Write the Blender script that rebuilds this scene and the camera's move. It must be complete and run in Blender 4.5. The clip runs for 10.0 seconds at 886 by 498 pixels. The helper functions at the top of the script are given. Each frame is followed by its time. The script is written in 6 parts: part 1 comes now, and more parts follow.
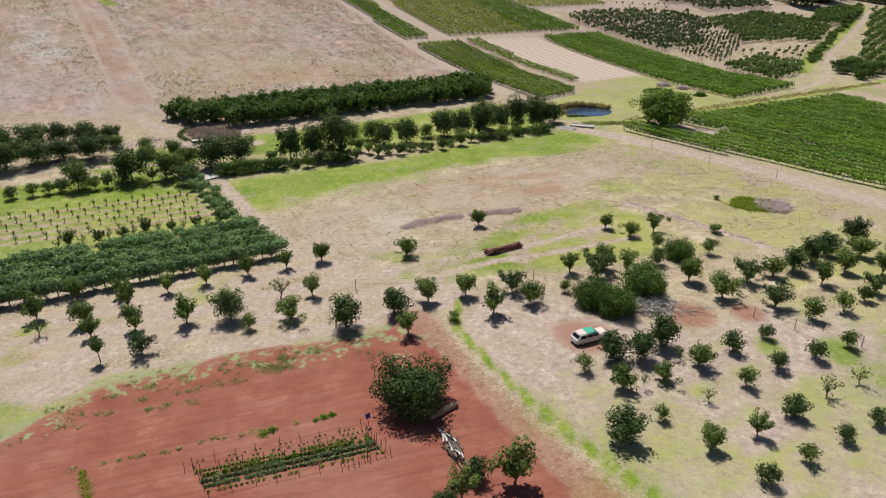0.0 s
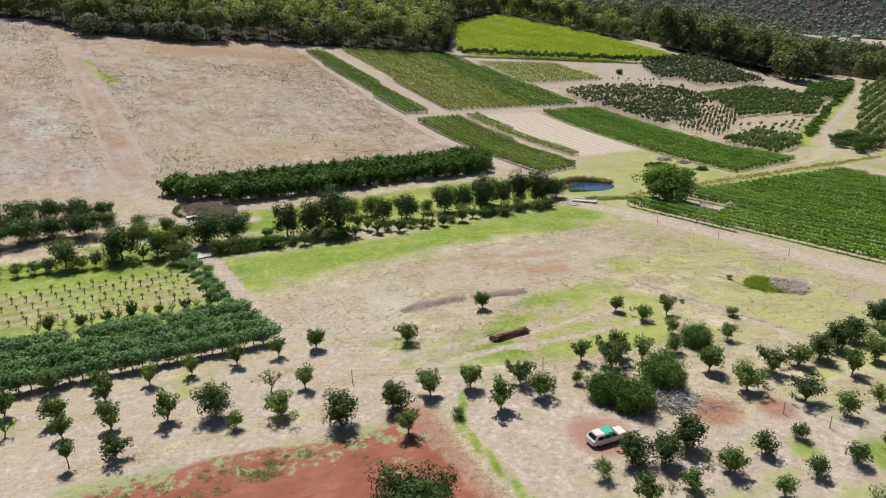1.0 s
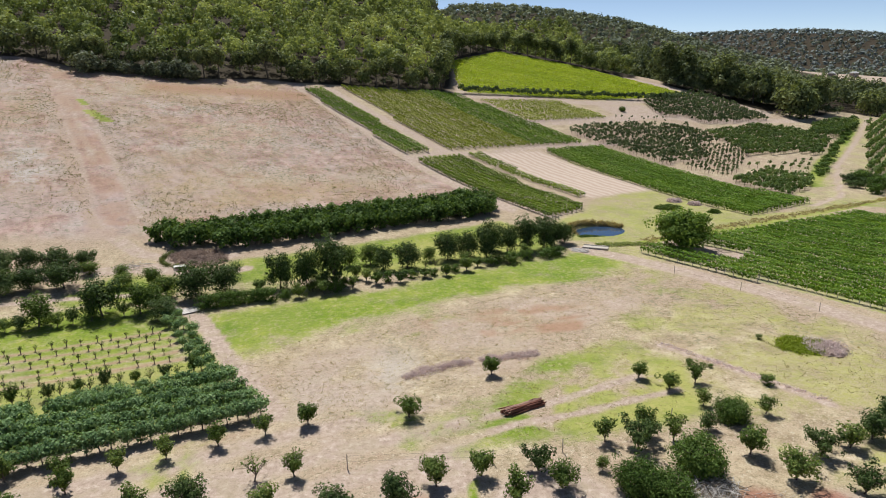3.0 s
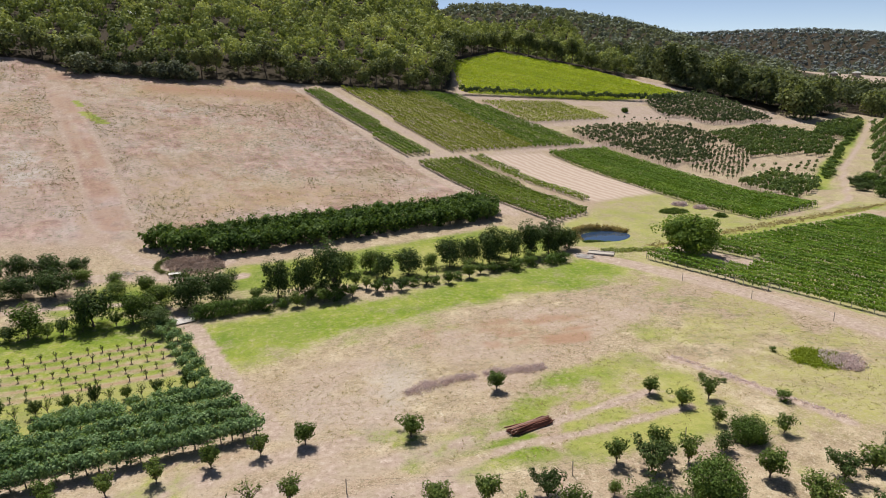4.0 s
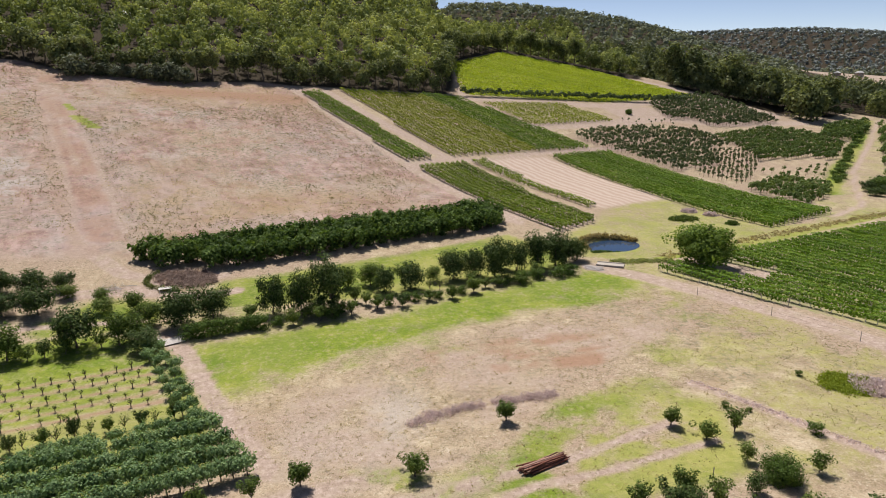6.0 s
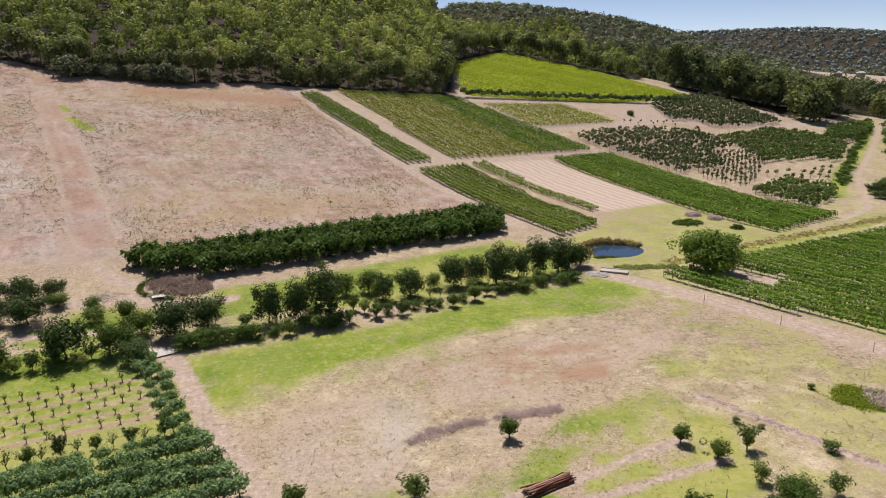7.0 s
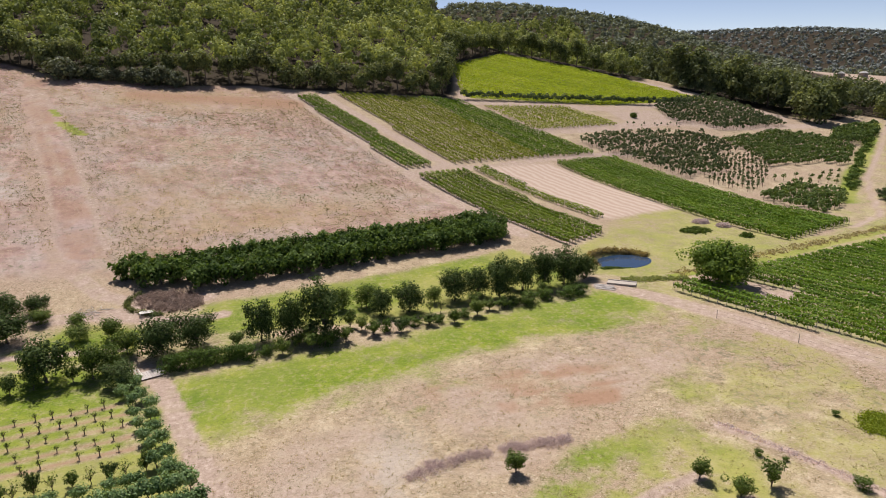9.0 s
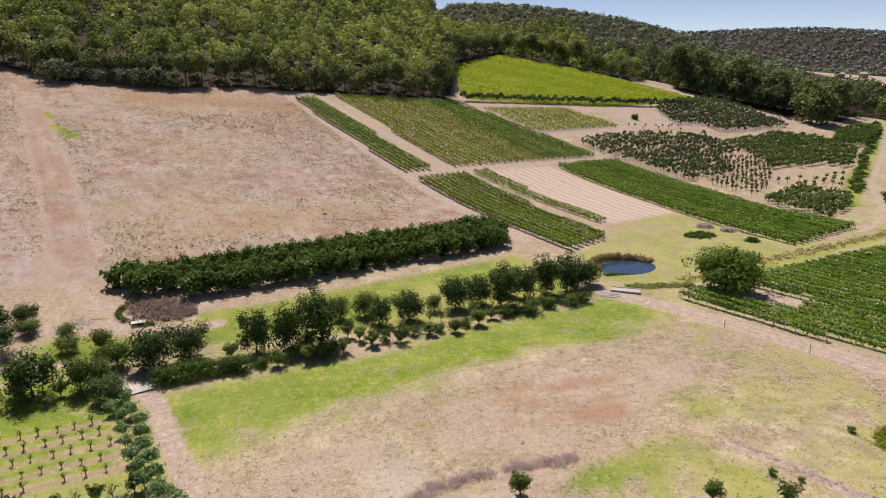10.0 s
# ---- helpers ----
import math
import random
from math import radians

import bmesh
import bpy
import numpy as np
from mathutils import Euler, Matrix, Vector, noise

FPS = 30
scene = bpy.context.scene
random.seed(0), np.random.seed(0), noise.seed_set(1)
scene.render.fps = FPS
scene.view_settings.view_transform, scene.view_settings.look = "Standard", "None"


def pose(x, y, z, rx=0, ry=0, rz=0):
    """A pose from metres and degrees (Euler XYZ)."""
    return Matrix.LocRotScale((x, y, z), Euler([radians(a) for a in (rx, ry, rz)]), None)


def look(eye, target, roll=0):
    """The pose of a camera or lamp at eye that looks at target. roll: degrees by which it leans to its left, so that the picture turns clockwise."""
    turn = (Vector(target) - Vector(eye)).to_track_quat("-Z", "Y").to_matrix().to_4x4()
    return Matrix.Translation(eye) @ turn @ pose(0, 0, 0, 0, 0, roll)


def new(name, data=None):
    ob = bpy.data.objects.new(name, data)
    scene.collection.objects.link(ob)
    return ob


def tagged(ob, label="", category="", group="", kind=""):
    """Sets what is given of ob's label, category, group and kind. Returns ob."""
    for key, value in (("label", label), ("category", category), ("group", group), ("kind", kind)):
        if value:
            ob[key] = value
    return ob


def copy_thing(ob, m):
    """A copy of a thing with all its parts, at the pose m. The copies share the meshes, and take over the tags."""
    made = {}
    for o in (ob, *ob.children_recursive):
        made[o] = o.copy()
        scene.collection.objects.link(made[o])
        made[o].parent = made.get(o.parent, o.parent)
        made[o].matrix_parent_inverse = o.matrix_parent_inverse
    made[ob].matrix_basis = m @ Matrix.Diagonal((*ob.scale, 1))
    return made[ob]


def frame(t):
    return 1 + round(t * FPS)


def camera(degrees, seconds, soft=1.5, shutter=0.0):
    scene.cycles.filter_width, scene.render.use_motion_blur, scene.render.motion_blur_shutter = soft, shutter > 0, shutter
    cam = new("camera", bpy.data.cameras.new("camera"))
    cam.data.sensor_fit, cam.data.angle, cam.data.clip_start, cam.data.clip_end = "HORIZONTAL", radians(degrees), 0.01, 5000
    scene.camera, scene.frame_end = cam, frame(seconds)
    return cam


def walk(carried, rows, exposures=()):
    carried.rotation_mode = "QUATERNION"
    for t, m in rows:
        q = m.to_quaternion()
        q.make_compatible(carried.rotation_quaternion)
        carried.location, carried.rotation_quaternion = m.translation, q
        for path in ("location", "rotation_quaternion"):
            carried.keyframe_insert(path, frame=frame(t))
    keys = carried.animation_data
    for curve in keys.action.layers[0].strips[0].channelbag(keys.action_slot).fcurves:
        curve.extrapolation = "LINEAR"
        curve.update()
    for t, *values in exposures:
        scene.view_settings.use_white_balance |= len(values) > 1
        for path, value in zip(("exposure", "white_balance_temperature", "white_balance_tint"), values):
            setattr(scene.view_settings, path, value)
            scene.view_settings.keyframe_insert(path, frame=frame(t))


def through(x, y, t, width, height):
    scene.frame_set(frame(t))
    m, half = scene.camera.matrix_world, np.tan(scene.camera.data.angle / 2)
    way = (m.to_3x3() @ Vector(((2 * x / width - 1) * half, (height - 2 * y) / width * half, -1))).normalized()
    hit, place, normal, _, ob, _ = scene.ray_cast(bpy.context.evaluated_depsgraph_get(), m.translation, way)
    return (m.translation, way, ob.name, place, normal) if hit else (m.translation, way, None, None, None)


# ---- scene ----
cam = camera(68.0, 10.0, soft=1.0)
ROWS = [
    (0, 0.386, -0.332, 44.566, 65.519, 0.889, -14.112),
    (0.1, 0.470, 0.244, 44.572, 67.072, 0.902, -14.132),
    (0.2, 0.554, 0.821, 44.579, 68.496, 0.916, -14.153),
    (0.3, 0.637, 1.397, 44.585, 69.855, 0.930, -14.174),
    (0.4, 0.721, 1.974, 44.592, 70.910, 0.943, -14.195),
    (0.5, 0.805, 2.550, 44.598, 71.379, 0.957, -14.215),
    (1, 1.297, 5.580, 44.863, 71.422, 0.940, -14.256),
    (1.5, 1.725, 8.478, 45.173, 71.503, 0.938, -14.313),
    (1.6, 1.810, 9.010, 45.255, 71.637, 0.931, -14.317),
    (1.7, 1.894, 9.543, 45.338, 72.130, 0.925, -14.321),
    (1.8, 1.978, 10.075, 45.420, 72.622, 0.919, -14.326),
    (1.9, 2.062, 10.607, 45.503, 73.159, 0.913, -14.330),
    (2, 2.147, 11.140, 45.586, 73.741, 0.906, -14.334),
    (2.1, 2.215, 11.592, 45.619, 74.008, 0.909, -14.334),
    (2.2, 2.284, 12.045, 45.653, 74.125, 0.912, -14.335),
    (2.3, 2.353, 12.497, 45.687, 74.205, 0.915, -14.335),
    (2.5, 2.491, 13.402, 45.754, 74.274, 0.920, -14.336),
    (4, 3.456, 19.700, 46.401, 74.248, 0.947, -14.339),
    (4.5, 3.553, 21.626, 46.713, 74.210, 0.951, -14.394),
    (5, 3.787, 23.502, 46.976, 74.213, 0.949, -14.399),
    (5.5, 4.112, 25.214, 47.241, 74.181, 0.975, -14.403),
    (7, 5.251, 30.455, 47.950, 74.157, 0.997, -14.427),
    (7.5, 5.709, 32.131, 48.236, 74.112, 1.015, -14.439),
    (8, 5.985, 33.677, 48.507, 74.111, 1.030, -14.443),
    (8.5, 6.289, 35.198, 48.696, 74.110, 1.032, -14.457),
    (9, 6.668, 36.710, 48.890, 74.143, 1.068, -14.465),
    (9.5, 7.094, 38.460, 49.131, 74.147, 1.080, -14.497),
    (10, 7.396, 40.343, 49.273, 74.182, 1.090, -14.548),
]
TINTS = [(0, 0.1, 6150, 6), (0.5, 0.1, 6050, 2.5), (1, 0.24, 6000, 2), (2.5, 0.23, 6050, 5.5), (4.5, 0.18, 6450, 11), (7, 0.17, 6450, 14), (10, 0.16, 6600, 16)]
walk(cam, [(t, pose(x, y, z, rx, ry, rz)) for t, x, y, z, rx, ry, rz in ROWS], TINTS)

# ---- light ----
SUN_AZ, SUN_EL = -4.0, 61.0  # degrees clockwise from +y, degrees above the horizon
world = bpy.data.worlds.new("sky")
scene.world = world
world.use_nodes = True
wn = world.node_tree.nodes
sky = wn.new("ShaderNodeTexSky")
sky.sky_type = "NISHITA"
sky.sun_disc = False
sky.sun_elevation = radians(SUN_EL)
sky.sun_rotation = radians(SUN_AZ)
sky.altitude = 250
sky.air_density = 0.42
sky.dust_density = 0.15
sky.ozone_density = 1.0
wn["Background"].inputs["Strength"].default_value = 0.096
tint = wn.new("ShaderNodeMix")
tint.data_type, tint.blend_type = "RGBA", "MULTIPLY"
tint.inputs[0].default_value, tint.inputs[7].default_value = 1.0, (1.26, 1.12, 1.0, 1)
world.node_tree.links.new(sky.outputs["Color"], tint.inputs[6])
world.node_tree.links.new(tint.outputs[2], wn["Background"].inputs["Color"])
sun = new("sun", bpy.data.lights.new("sun", "SUN"))
sun.data.energy = 5.0
sun.data.angle = radians(0.53)
sun.data.color = (1.0, 0.95, 0.85)
ca, sa, ce, se = math.cos(radians(SUN_AZ)), math.sin(radians(SUN_AZ)), math.cos(radians(SUN_EL)), math.sin(radians(SUN_EL))
sun.matrix_world = look((400 * sa * ce, 400 * ca * ce, 400 * se), (0, 0, 0))

# ---- numbers ----
rng = np.random.default_rng(7)


def sp(u, w):
    return (u + np.sqrt(u * u + w * w)) / 2


def sstep(a, b, x):
    x = np.clip((x - a) / (b - a), 0, 1)
    return x * x * (3 - 2 * x)


def lattice(ix, iy, seed):
    n = (ix * 374761393 + iy * 668265263 + seed * 974711) & 0x7FFFFFFF
    n = ((n ^ (n >> 13)) * 1274126177) & 0x7FFFFFFF
    return ((n ^ (n >> 16)) & 0xFFFF) / 65535.0


def vnoise(x, y, size, seed=0):
    x, y = np.asarray(x, float) / size, np.asarray(y, float) / size
    ix, iy = np.floor(x).astype(np.int64), np.floor(y).astype(np.int64)
    fx, fy = x - ix, y - iy
    fx, fy = fx * fx * (3 - 2 * fx), fy * fy * (3 - 2 * fy)
    a = lattice(ix, iy, seed) * (1 - fx) + lattice(ix + 1, iy, seed) * fx
    b = lattice(ix, iy + 1, seed) * (1 - fx) + lattice(ix + 1, iy + 1, seed) * fx
    return a * (1 - fy) + b * fy


def fbm(x, y, size, seed=0, octaves=4):
    total, amp, norm = 0.0, 1.0, 0.0
    for k in range(octaves):
        total = total + amp * vnoise(x, y, size / 2 ** k, seed + 17 * k)
        norm += amp
        amp *= 0.55
    return total / norm


POND = (89.6, 180.2, 6.3, 4.6, 0.15)  # middle, half axes, turn
POND_LEVEL = -0.55


def pond_dist(x, y):
    c, s = math.cos(POND[4]), math.sin(POND[4])
    u, v = (x - POND[0]) * c + (y - POND[1]) * s, -(x - POND[0]) * s + (y - POND[1]) * c
    return np.sqrt((u / POND[2]) ** 2 + (v / POND[3]) ** 2)


def height(x, y):
    """The lie of the land: a flat valley floor, a wooded hill, a spur with a crest, and far hills."""
    x, y = np.asarray(x, float), np.asarray(y, float)
    hill = 0.0757 * (sp(y - 152.8 - 0.3677 * x, 14) - 0.27) + 0.159 * (sp(y - 211.2 - 0.5047 * x, 30) - 1.25)
    n = 0.397 * x + 0.918 * y
    side = sstep(-60, 25, x - 0.25 * y)
    hill = hill - 0.45 * sp(n - 551, 22) * side
    hill = 132.99 - sp(130 - hill, 40)
    z = hill - 0.0244 * sp(np.minimum(x, 400) - 100, 60)
    f = sstep(480, 640, n) * side
    z = z * (1 - f) + np.maximum(z, 10 - 14 * sstep(350, 520, x)) * f
    u, v = 0.954 * (x - 350) - 0.3 * (y - 1135), 0.3 * (x - 350) + 0.954 * (y - 1135)
    z = z + 120 * np.exp(-0.5 * ((u / 318) ** 4 + (v / 270) ** 2))
    z = z + 24 * np.exp(-((x - 790) ** 2 + (y - 800) ** 2) / (2 * 130.0 ** 2))
    for cx, cy, s, h in ((1950, 2050, 430, 120), (1250, 2500, 420, 105)):
        z = z + h * np.exp(-((x - cx) ** 2 + (y - cy) ** 2) / (2 * s * s))
    near = np.exp(-((x - 40) ** 2 + (y - 90) ** 2) / (2 * 160.0 ** 2))
    z = z + near * 0.25 * (fbm(x, y, 14, 3, 3) - 0.5)
    z = z - 1.6 * (1 - sstep(0.75, 1.5, pond_dist(x, y)))
    return z


def hz(x, y):
    return float(height(np.array([x]), np.array([y]))[0])


def inside(poly, x, y):
    px, py = np.array(poly, float).T
    odd = np.zeros(np.shape(x), bool)
    for i in range(len(px)):
        x0, y0, x1, y1 = px[i - 1], py[i - 1], px[i], py[i]
        if y0 == y1:
            continue
        odd ^= ((y0 > y) != (y1 > y)) & (x < (x1 - x0) * (y - y0) / (y1 - y0) + x0)
    return odd


def line_dist(pts, x, y):
    best = np.full(np.shape(x), 1e9)
    for (x0, y0), (x1, y1) in zip(pts[:-1], pts[1:]):
        dx, dy = x1 - x0, y1 - y0
        k = np.clip(((x - x0) * dx + (y - y0) * dy) / (dx * dx + dy * dy), 0, 1)
        best = np.minimum(best, np.hypot(x - x0 - k * dx, y - y0 - k * dy))
    return best


def soft(poly, x, y, w):
    """1 inside a field's outline, falling to 0 over w metres round its edge."""
    d = line_dist(list(poly) + [poly[0]], x, y)
    return sstep(-w, w, np.where(inside(poly, x, y), d, -d))


def strip(pts, x, y, half, w=0.6):
    return 1 - sstep(half - w, half + w, line_dist(pts, x, y))


# ---- materials ----
def ramp(nt, fac, stops):
    n = nt.nodes.new("ShaderNodeValToRGB")
    while len(n.color_ramp.elements) < len(stops):
        n.color_ramp.elements.new(0.5)
    for e, (p, c) in zip(n.color_ramp.elements, stops):
        e.position, e.color = p, (*c, 1)
    nt.links.new(fac, n.inputs["Fac"])
    return n.outputs["Color"]


def noise_node(nt, scale, detail=4.0, rough=0.6, coord=None):
    n = nt.nodes.new("ShaderNodeTexNoise")
    n.inputs["Scale"].default_value, n.inputs["Detail"].default_value, n.inputs["Roughness"].default_value = scale, detail, rough
    if coord is not None:
        nt.links.new(coord, n.inputs["Vector"])
    return n.outputs["Fac"]


def mixc(nt, fac, a, b, kind="MIX"):
    n = nt.nodes.new("ShaderNodeMix")
    n.data_type, n.blend_type = "RGBA", kind
    for value, socket in ((fac, n.inputs[0]), (a, n.inputs[6]), (b, n.inputs[7])):
        if hasattr(value, "links"):
            nt.links.new(value, socket)
        else:
            socket.default_value = value if isinstance(value, float) else (*value, 1)
    return n.outputs[2]


def maths(nt, kind, a, b=0.0, c=0.0):
    n = nt.nodes.new("ShaderNodeMath")
    n.operation = kind
    for value, socket in zip((a, b, c), n.inputs):
        if hasattr(value, "links"):
            nt.links.new(value, socket)
        else:
            socket.default_value = value
    return n.outputs[0]


def blank(name, rough=0.85, spec=0.25):
    m = bpy.data.materials.new(name)
    m.use_nodes = True
    b = m.node_tree.nodes["Principled BSDF"]
    b.inputs["Roughness"].default_value = rough
    b.inputs["Specular IOR Level"].default_value = spec
    return m, m.node_tree, b


def bump(nt, b, fac, dist, strength=0.6):
    n = nt.nodes.new("ShaderNodeBump")
    n.inputs["Strength"].default_value, n.inputs["Distance"].default_value = strength, dist
    nt.links.new(fac, n.inputs["Height"])
    nt.links.new(n.outputs["Normal"], b.inputs["Normal"])


def foliage(name, dark, mid, light, through=0.35, rough=0.6, tone=False, warm=(1.25, 1.2, 0.6)):
    """Leaves: colour varies leaf by leaf and tree by tree, and some light passes through."""
    m, nt, b = blank(name, rough, 0.08)
    geo, info = nt.nodes.new("ShaderNodeNewGeometry"), nt.nodes.new("ShaderNodeObjectInfo")
    mixv = maths(nt, "MULTIPLY_ADD", info.outputs["Random"], 0.35, maths(nt, "MULTIPLY", geo.outputs["Random Per Island"], 0.65))
    if tone:
        own = nt.nodes.new("ShaderNodeAttribute")
        own.attribute_name = "tone"
        mixv = maths(nt, "MULTIPLY_ADD", own.outputs["Fac"], 0.7, maths(nt, "MULTIPLY", geo.outputs["Random Per Island"], 0.3))
    col = ramp(nt, mixv, [(0.05, dark), (0.5, mid), (0.95, light)])
    nt.links.new(col, b.inputs["Base Color"])
    t = nt.nodes.new("ShaderNodeBsdfTranslucent")
    nt.links.new(mixc(nt, 1.0, col, warm, "MULTIPLY"), t.inputs["Color"])
    s = nt.nodes.new("ShaderNodeMixShader")
    s.inputs[0].default_value = through
    nt.links.new(b.outputs[0], s.inputs[1])
    nt.links.new(t.outputs[0], s.inputs[2])
    nt.links.new(s.outputs[0], nt.nodes["Material Output"].inputs["Surface"])
    return m


def mottled(name, a, b2, scale, rough=0.85, bumpy=0.02, metal=0.0):
    m, nt, b = blank(name, rough)
    co = nt.nodes.new("ShaderNodeTexCoord").outputs["Object"]
    info = nt.nodes.new("ShaderNodeObjectInfo").outputs["Random"]
    f = noise_node(nt, scale, 5, 0.65, co)
    g = noise_node(nt, scale * 7, 3, 0.6, co)
    col = mixc(nt, f, a, b2)
    col = mixc(nt, maths(nt, "MULTIPLY", g, 0.35), col, tuple(v * 0.5 for v in a))
    col = mixc(nt, maths(nt, "MULTIPLY", info, 0.3), col, tuple(min(1, v * 1.3) for v in b2))
    nt.links.new(col, b.inputs["Base Color"])
    b.inputs["Metallic"].default_value = metal
    if bumpy:
        bump(nt, b, g, bumpy)
    return m


def ground_material():
    m, nt, b = blank("farmland", 0.95, 0.1)
    co = nt.nodes.new("ShaderNodeTexCoord").outputs["Object"]
    att = nt.nodes.new("ShaderNodeAttribute")
    att.attribute_name = "cover"
    sep = nt.nodes.new("ShaderNodeSeparateColor")
    nt.links.new(att.outputs["Color"], sep.inputs[0])
    att2 = nt.nodes.new("ShaderNodeAttribute")
    att2.attribute_name = "soil"
    sep2 = nt.nodes.new("ShaderNodeSeparateColor")
    nt.links.new(att2.outputs["Color"], sep2.inputs[0])
    att3 = nt.nodes.new("ShaderNodeAttribute")
    att3.attribute_name = "growth"
    sep3 = nt.nodes.new("ShaderNodeSeparateColor")
    nt.links.new(att3.outputs["Color"], sep3.inputs[0])
    big, mid_, fine, tiny = noise_node(nt, 0.035, 5, 0.6, co), noise_node(nt, 0.22, 6, 0.65, co), noise_node(nt, 1.1, 5, 0.7, co), noise_node(nt, 5.0, 4, 0.7, co)
    # straw-coloured dry grass with thinner, pinker and greyer places
    lay = nt.nodes.new("ShaderNodeMapping")
    lay.inputs["Rotation"].default_value, lay.inputs["Scale"].default_value = (0, 0, radians(-12)), (0.45, 1.0, 1.0)
    nt.links.new(co, lay.inputs["Vector"])
    streak = noise_node(nt, 0.9, 5, 0.7, lay.outputs[0])
    straw = ramp(nt, mid_, [(0.32, (0.26, 0.195, 0.13)), (0.5, (0.39, 0.305, 0.205)), (0.68, (0.53, 0.435, 0.31))])
    straw = mixc(nt, ramp_fac(nt, big, 0.42, 0.62), straw, (0.36, 0.265, 0.2))
    straw = mixc(nt, maths(nt, "MULTIPLY", ramp_fac(nt, streak, 0.5, 0.62), 0.2), straw, (0.5, 0.42, 0.31))
    straw = mixc(nt, maths(nt, "MULTIPLY", ramp_fac(nt, streak, 0.48, 0.38), 0.18), straw, (0.27, 0.2, 0.14))
    speck = ramp_fac(nt, noise_node(nt, 2.1, 3, 0.85, co), 0.555, 0.61)
    pale = ramp_fac(nt, noise_node(nt, 1.7, 4, 0.8, co), 0.56, 0.64)
    straw = mixc(nt, maths(nt, "MULTIPLY", pale, 0.6), straw, (0.6, 0.53, 0.42))
    straw = mixc(nt, maths(nt, "MULTIPLY", speck, maths(nt, "MULTIPLY", big, 1.2)), straw, (0.15, 0.125, 0.07))
    straw = mixc(nt, maths(nt, "MULTIPLY", ramp_fac(nt, fine, 0.52, 0.64), 0.65), straw, (0.2, 0.16, 0.09))
    straw = mixc(nt, maths(nt, "MULTIPLY", ramp_fac(nt, tiny, 0.54, 0.66), 0.6), straw, (0.17, 0.145, 0.08))
    straw = mixc(nt, maths(nt, "MULTIPLY", ramp_fac(nt, tiny, 0.46, 0.36), 0.45), straw, (0.58, 0.5, 0.38))
    # green grass
    lush = ramp(nt, mid_, [(0.3, (0.11, 0.175, 0.014)), (0.5, (0.185, 0.245, 0.026)), (0.72, (0.3, 0.31, 0.06))])
    lush = mixc(nt, maths(nt, "MULTIPLY", pale, 0.4), lush, (0.36, 0.35, 0.12))
    lush = mixc(nt, maths(nt, "MULTIPLY", ramp_fac(nt, big, 0.46, 0.58), 0.45), lush, (0.13, 0.2, 0.025))
    lush = mixc(nt, maths(nt, "MULTIPLY", speck, 0.55), lush, (0.09, 0.12, 0.03))
    lush = mixc(nt, maths(nt, "MULTIPLY", ramp_fac(nt, tiny, 0.5, 0.68), 0.6), lush, (0.11, 0.15, 0.03))
    thatch = ramp_fac(nt, noise_node(nt, 0.8, 6, 0.8, co), 0.5, 0.6)
    lush = mixc(nt, maths(nt, "MULTIPLY", thatch, maths(nt, "MULTIPLY_ADD", mid_, 1.5, -0.3)), lush, mixc(nt, tiny, (0.24, 0.21, 0.1), (0.5, 0.44, 0.26)))
    lush = mixc(nt, maths(nt, "MULTIPLY", ramp_fac(nt, noise_node(nt, 1.4, 5, 0.8, co), 0.54, 0.62), 0.5), lush, (0.11, 0.14, 0.035))
    # red loam
    red = ramp(nt, mid_, [(0.3, (0.21, 0.068, 0.047)), (0.55, (0.275, 0.1, 0.069)), (0.75, (0.35, 0.155, 0.112))])
    red = mixc(nt, maths(nt, "MULTIPLY", ramp_fac(nt, fine, 0.5, 0.7), 0.4), red, (0.17, 0.055, 0.035))
    red = mixc(nt, maths(nt, "MULTIPLY", ramp_fac(nt, tiny, 0.58, 0.7), 0.3), red, (0.14, 0.05, 0.035))
    wav = nt.nodes.new("ShaderNodeTexWave")
    wav.bands_direction = "Y"
    turned = nt.nodes.new("ShaderNodeMapping")
    turned.inputs["Rotation"].default_value = (0, 0, radians(-8))
    nt.links.new(co, turned.inputs["Vector"])
    nt.links.new(turned.outputs[0], wav.inputs["Vector"])
    wav.inputs["Scale"].default_value, wav.inputs["Distortion"].default_value, wav.inputs["Detail"].default_value, wav.inputs["Detail Scale"].default_value = 0.22, 3.0, 3.0, 0.6
    red = mixc(nt, maths(nt, "MULTIPLY", ramp_fac(nt, wav.outputs["Fac"], 0.7, 0.95), maths(nt, "MULTIPLY", mid_, 0.55)), red, (0.2, 0.065, 0.045))
    red = mixc(nt, maths(nt, "MULTIPLY", ramp_fac(nt, big, 0.45, 0.65), 0.45), red, (0.34, 0.18, 0.135))
    drawn = nt.nodes.new("ShaderNodeMapping")
    drawn.inputs["Rotation"].default_value, drawn.inputs["Scale"].default_value = (0, 0, radians(-8)), (0.06, 1.0, 1.0)
    nt.links.new(co, drawn.inputs["Vector"])
    red = mixc(nt, maths(nt, "MULTIPLY", ramp_fac(nt, noise_node(nt, 0.8, 5, 0.7, drawn.outputs[0]), 0.5, 0.7), 0.3), red, (0.36, 0.205, 0.16))
    red = mixc(nt, maths(nt, "MULTIPLY", ramp_fac(nt, noise_node(nt, 1.6, 4, 0.7, drawn.outputs[0]), 0.56, 0.66), 0.45), red, (0.17, 0.055, 0.04))
    # trodden pale earth
    bare = ramp(nt, fine, [(0.3, (0.29, 0.215, 0.175)), (0.55, (0.43, 0.335, 0.282)), (0.75, (0.57, 0.475, 0.41))])
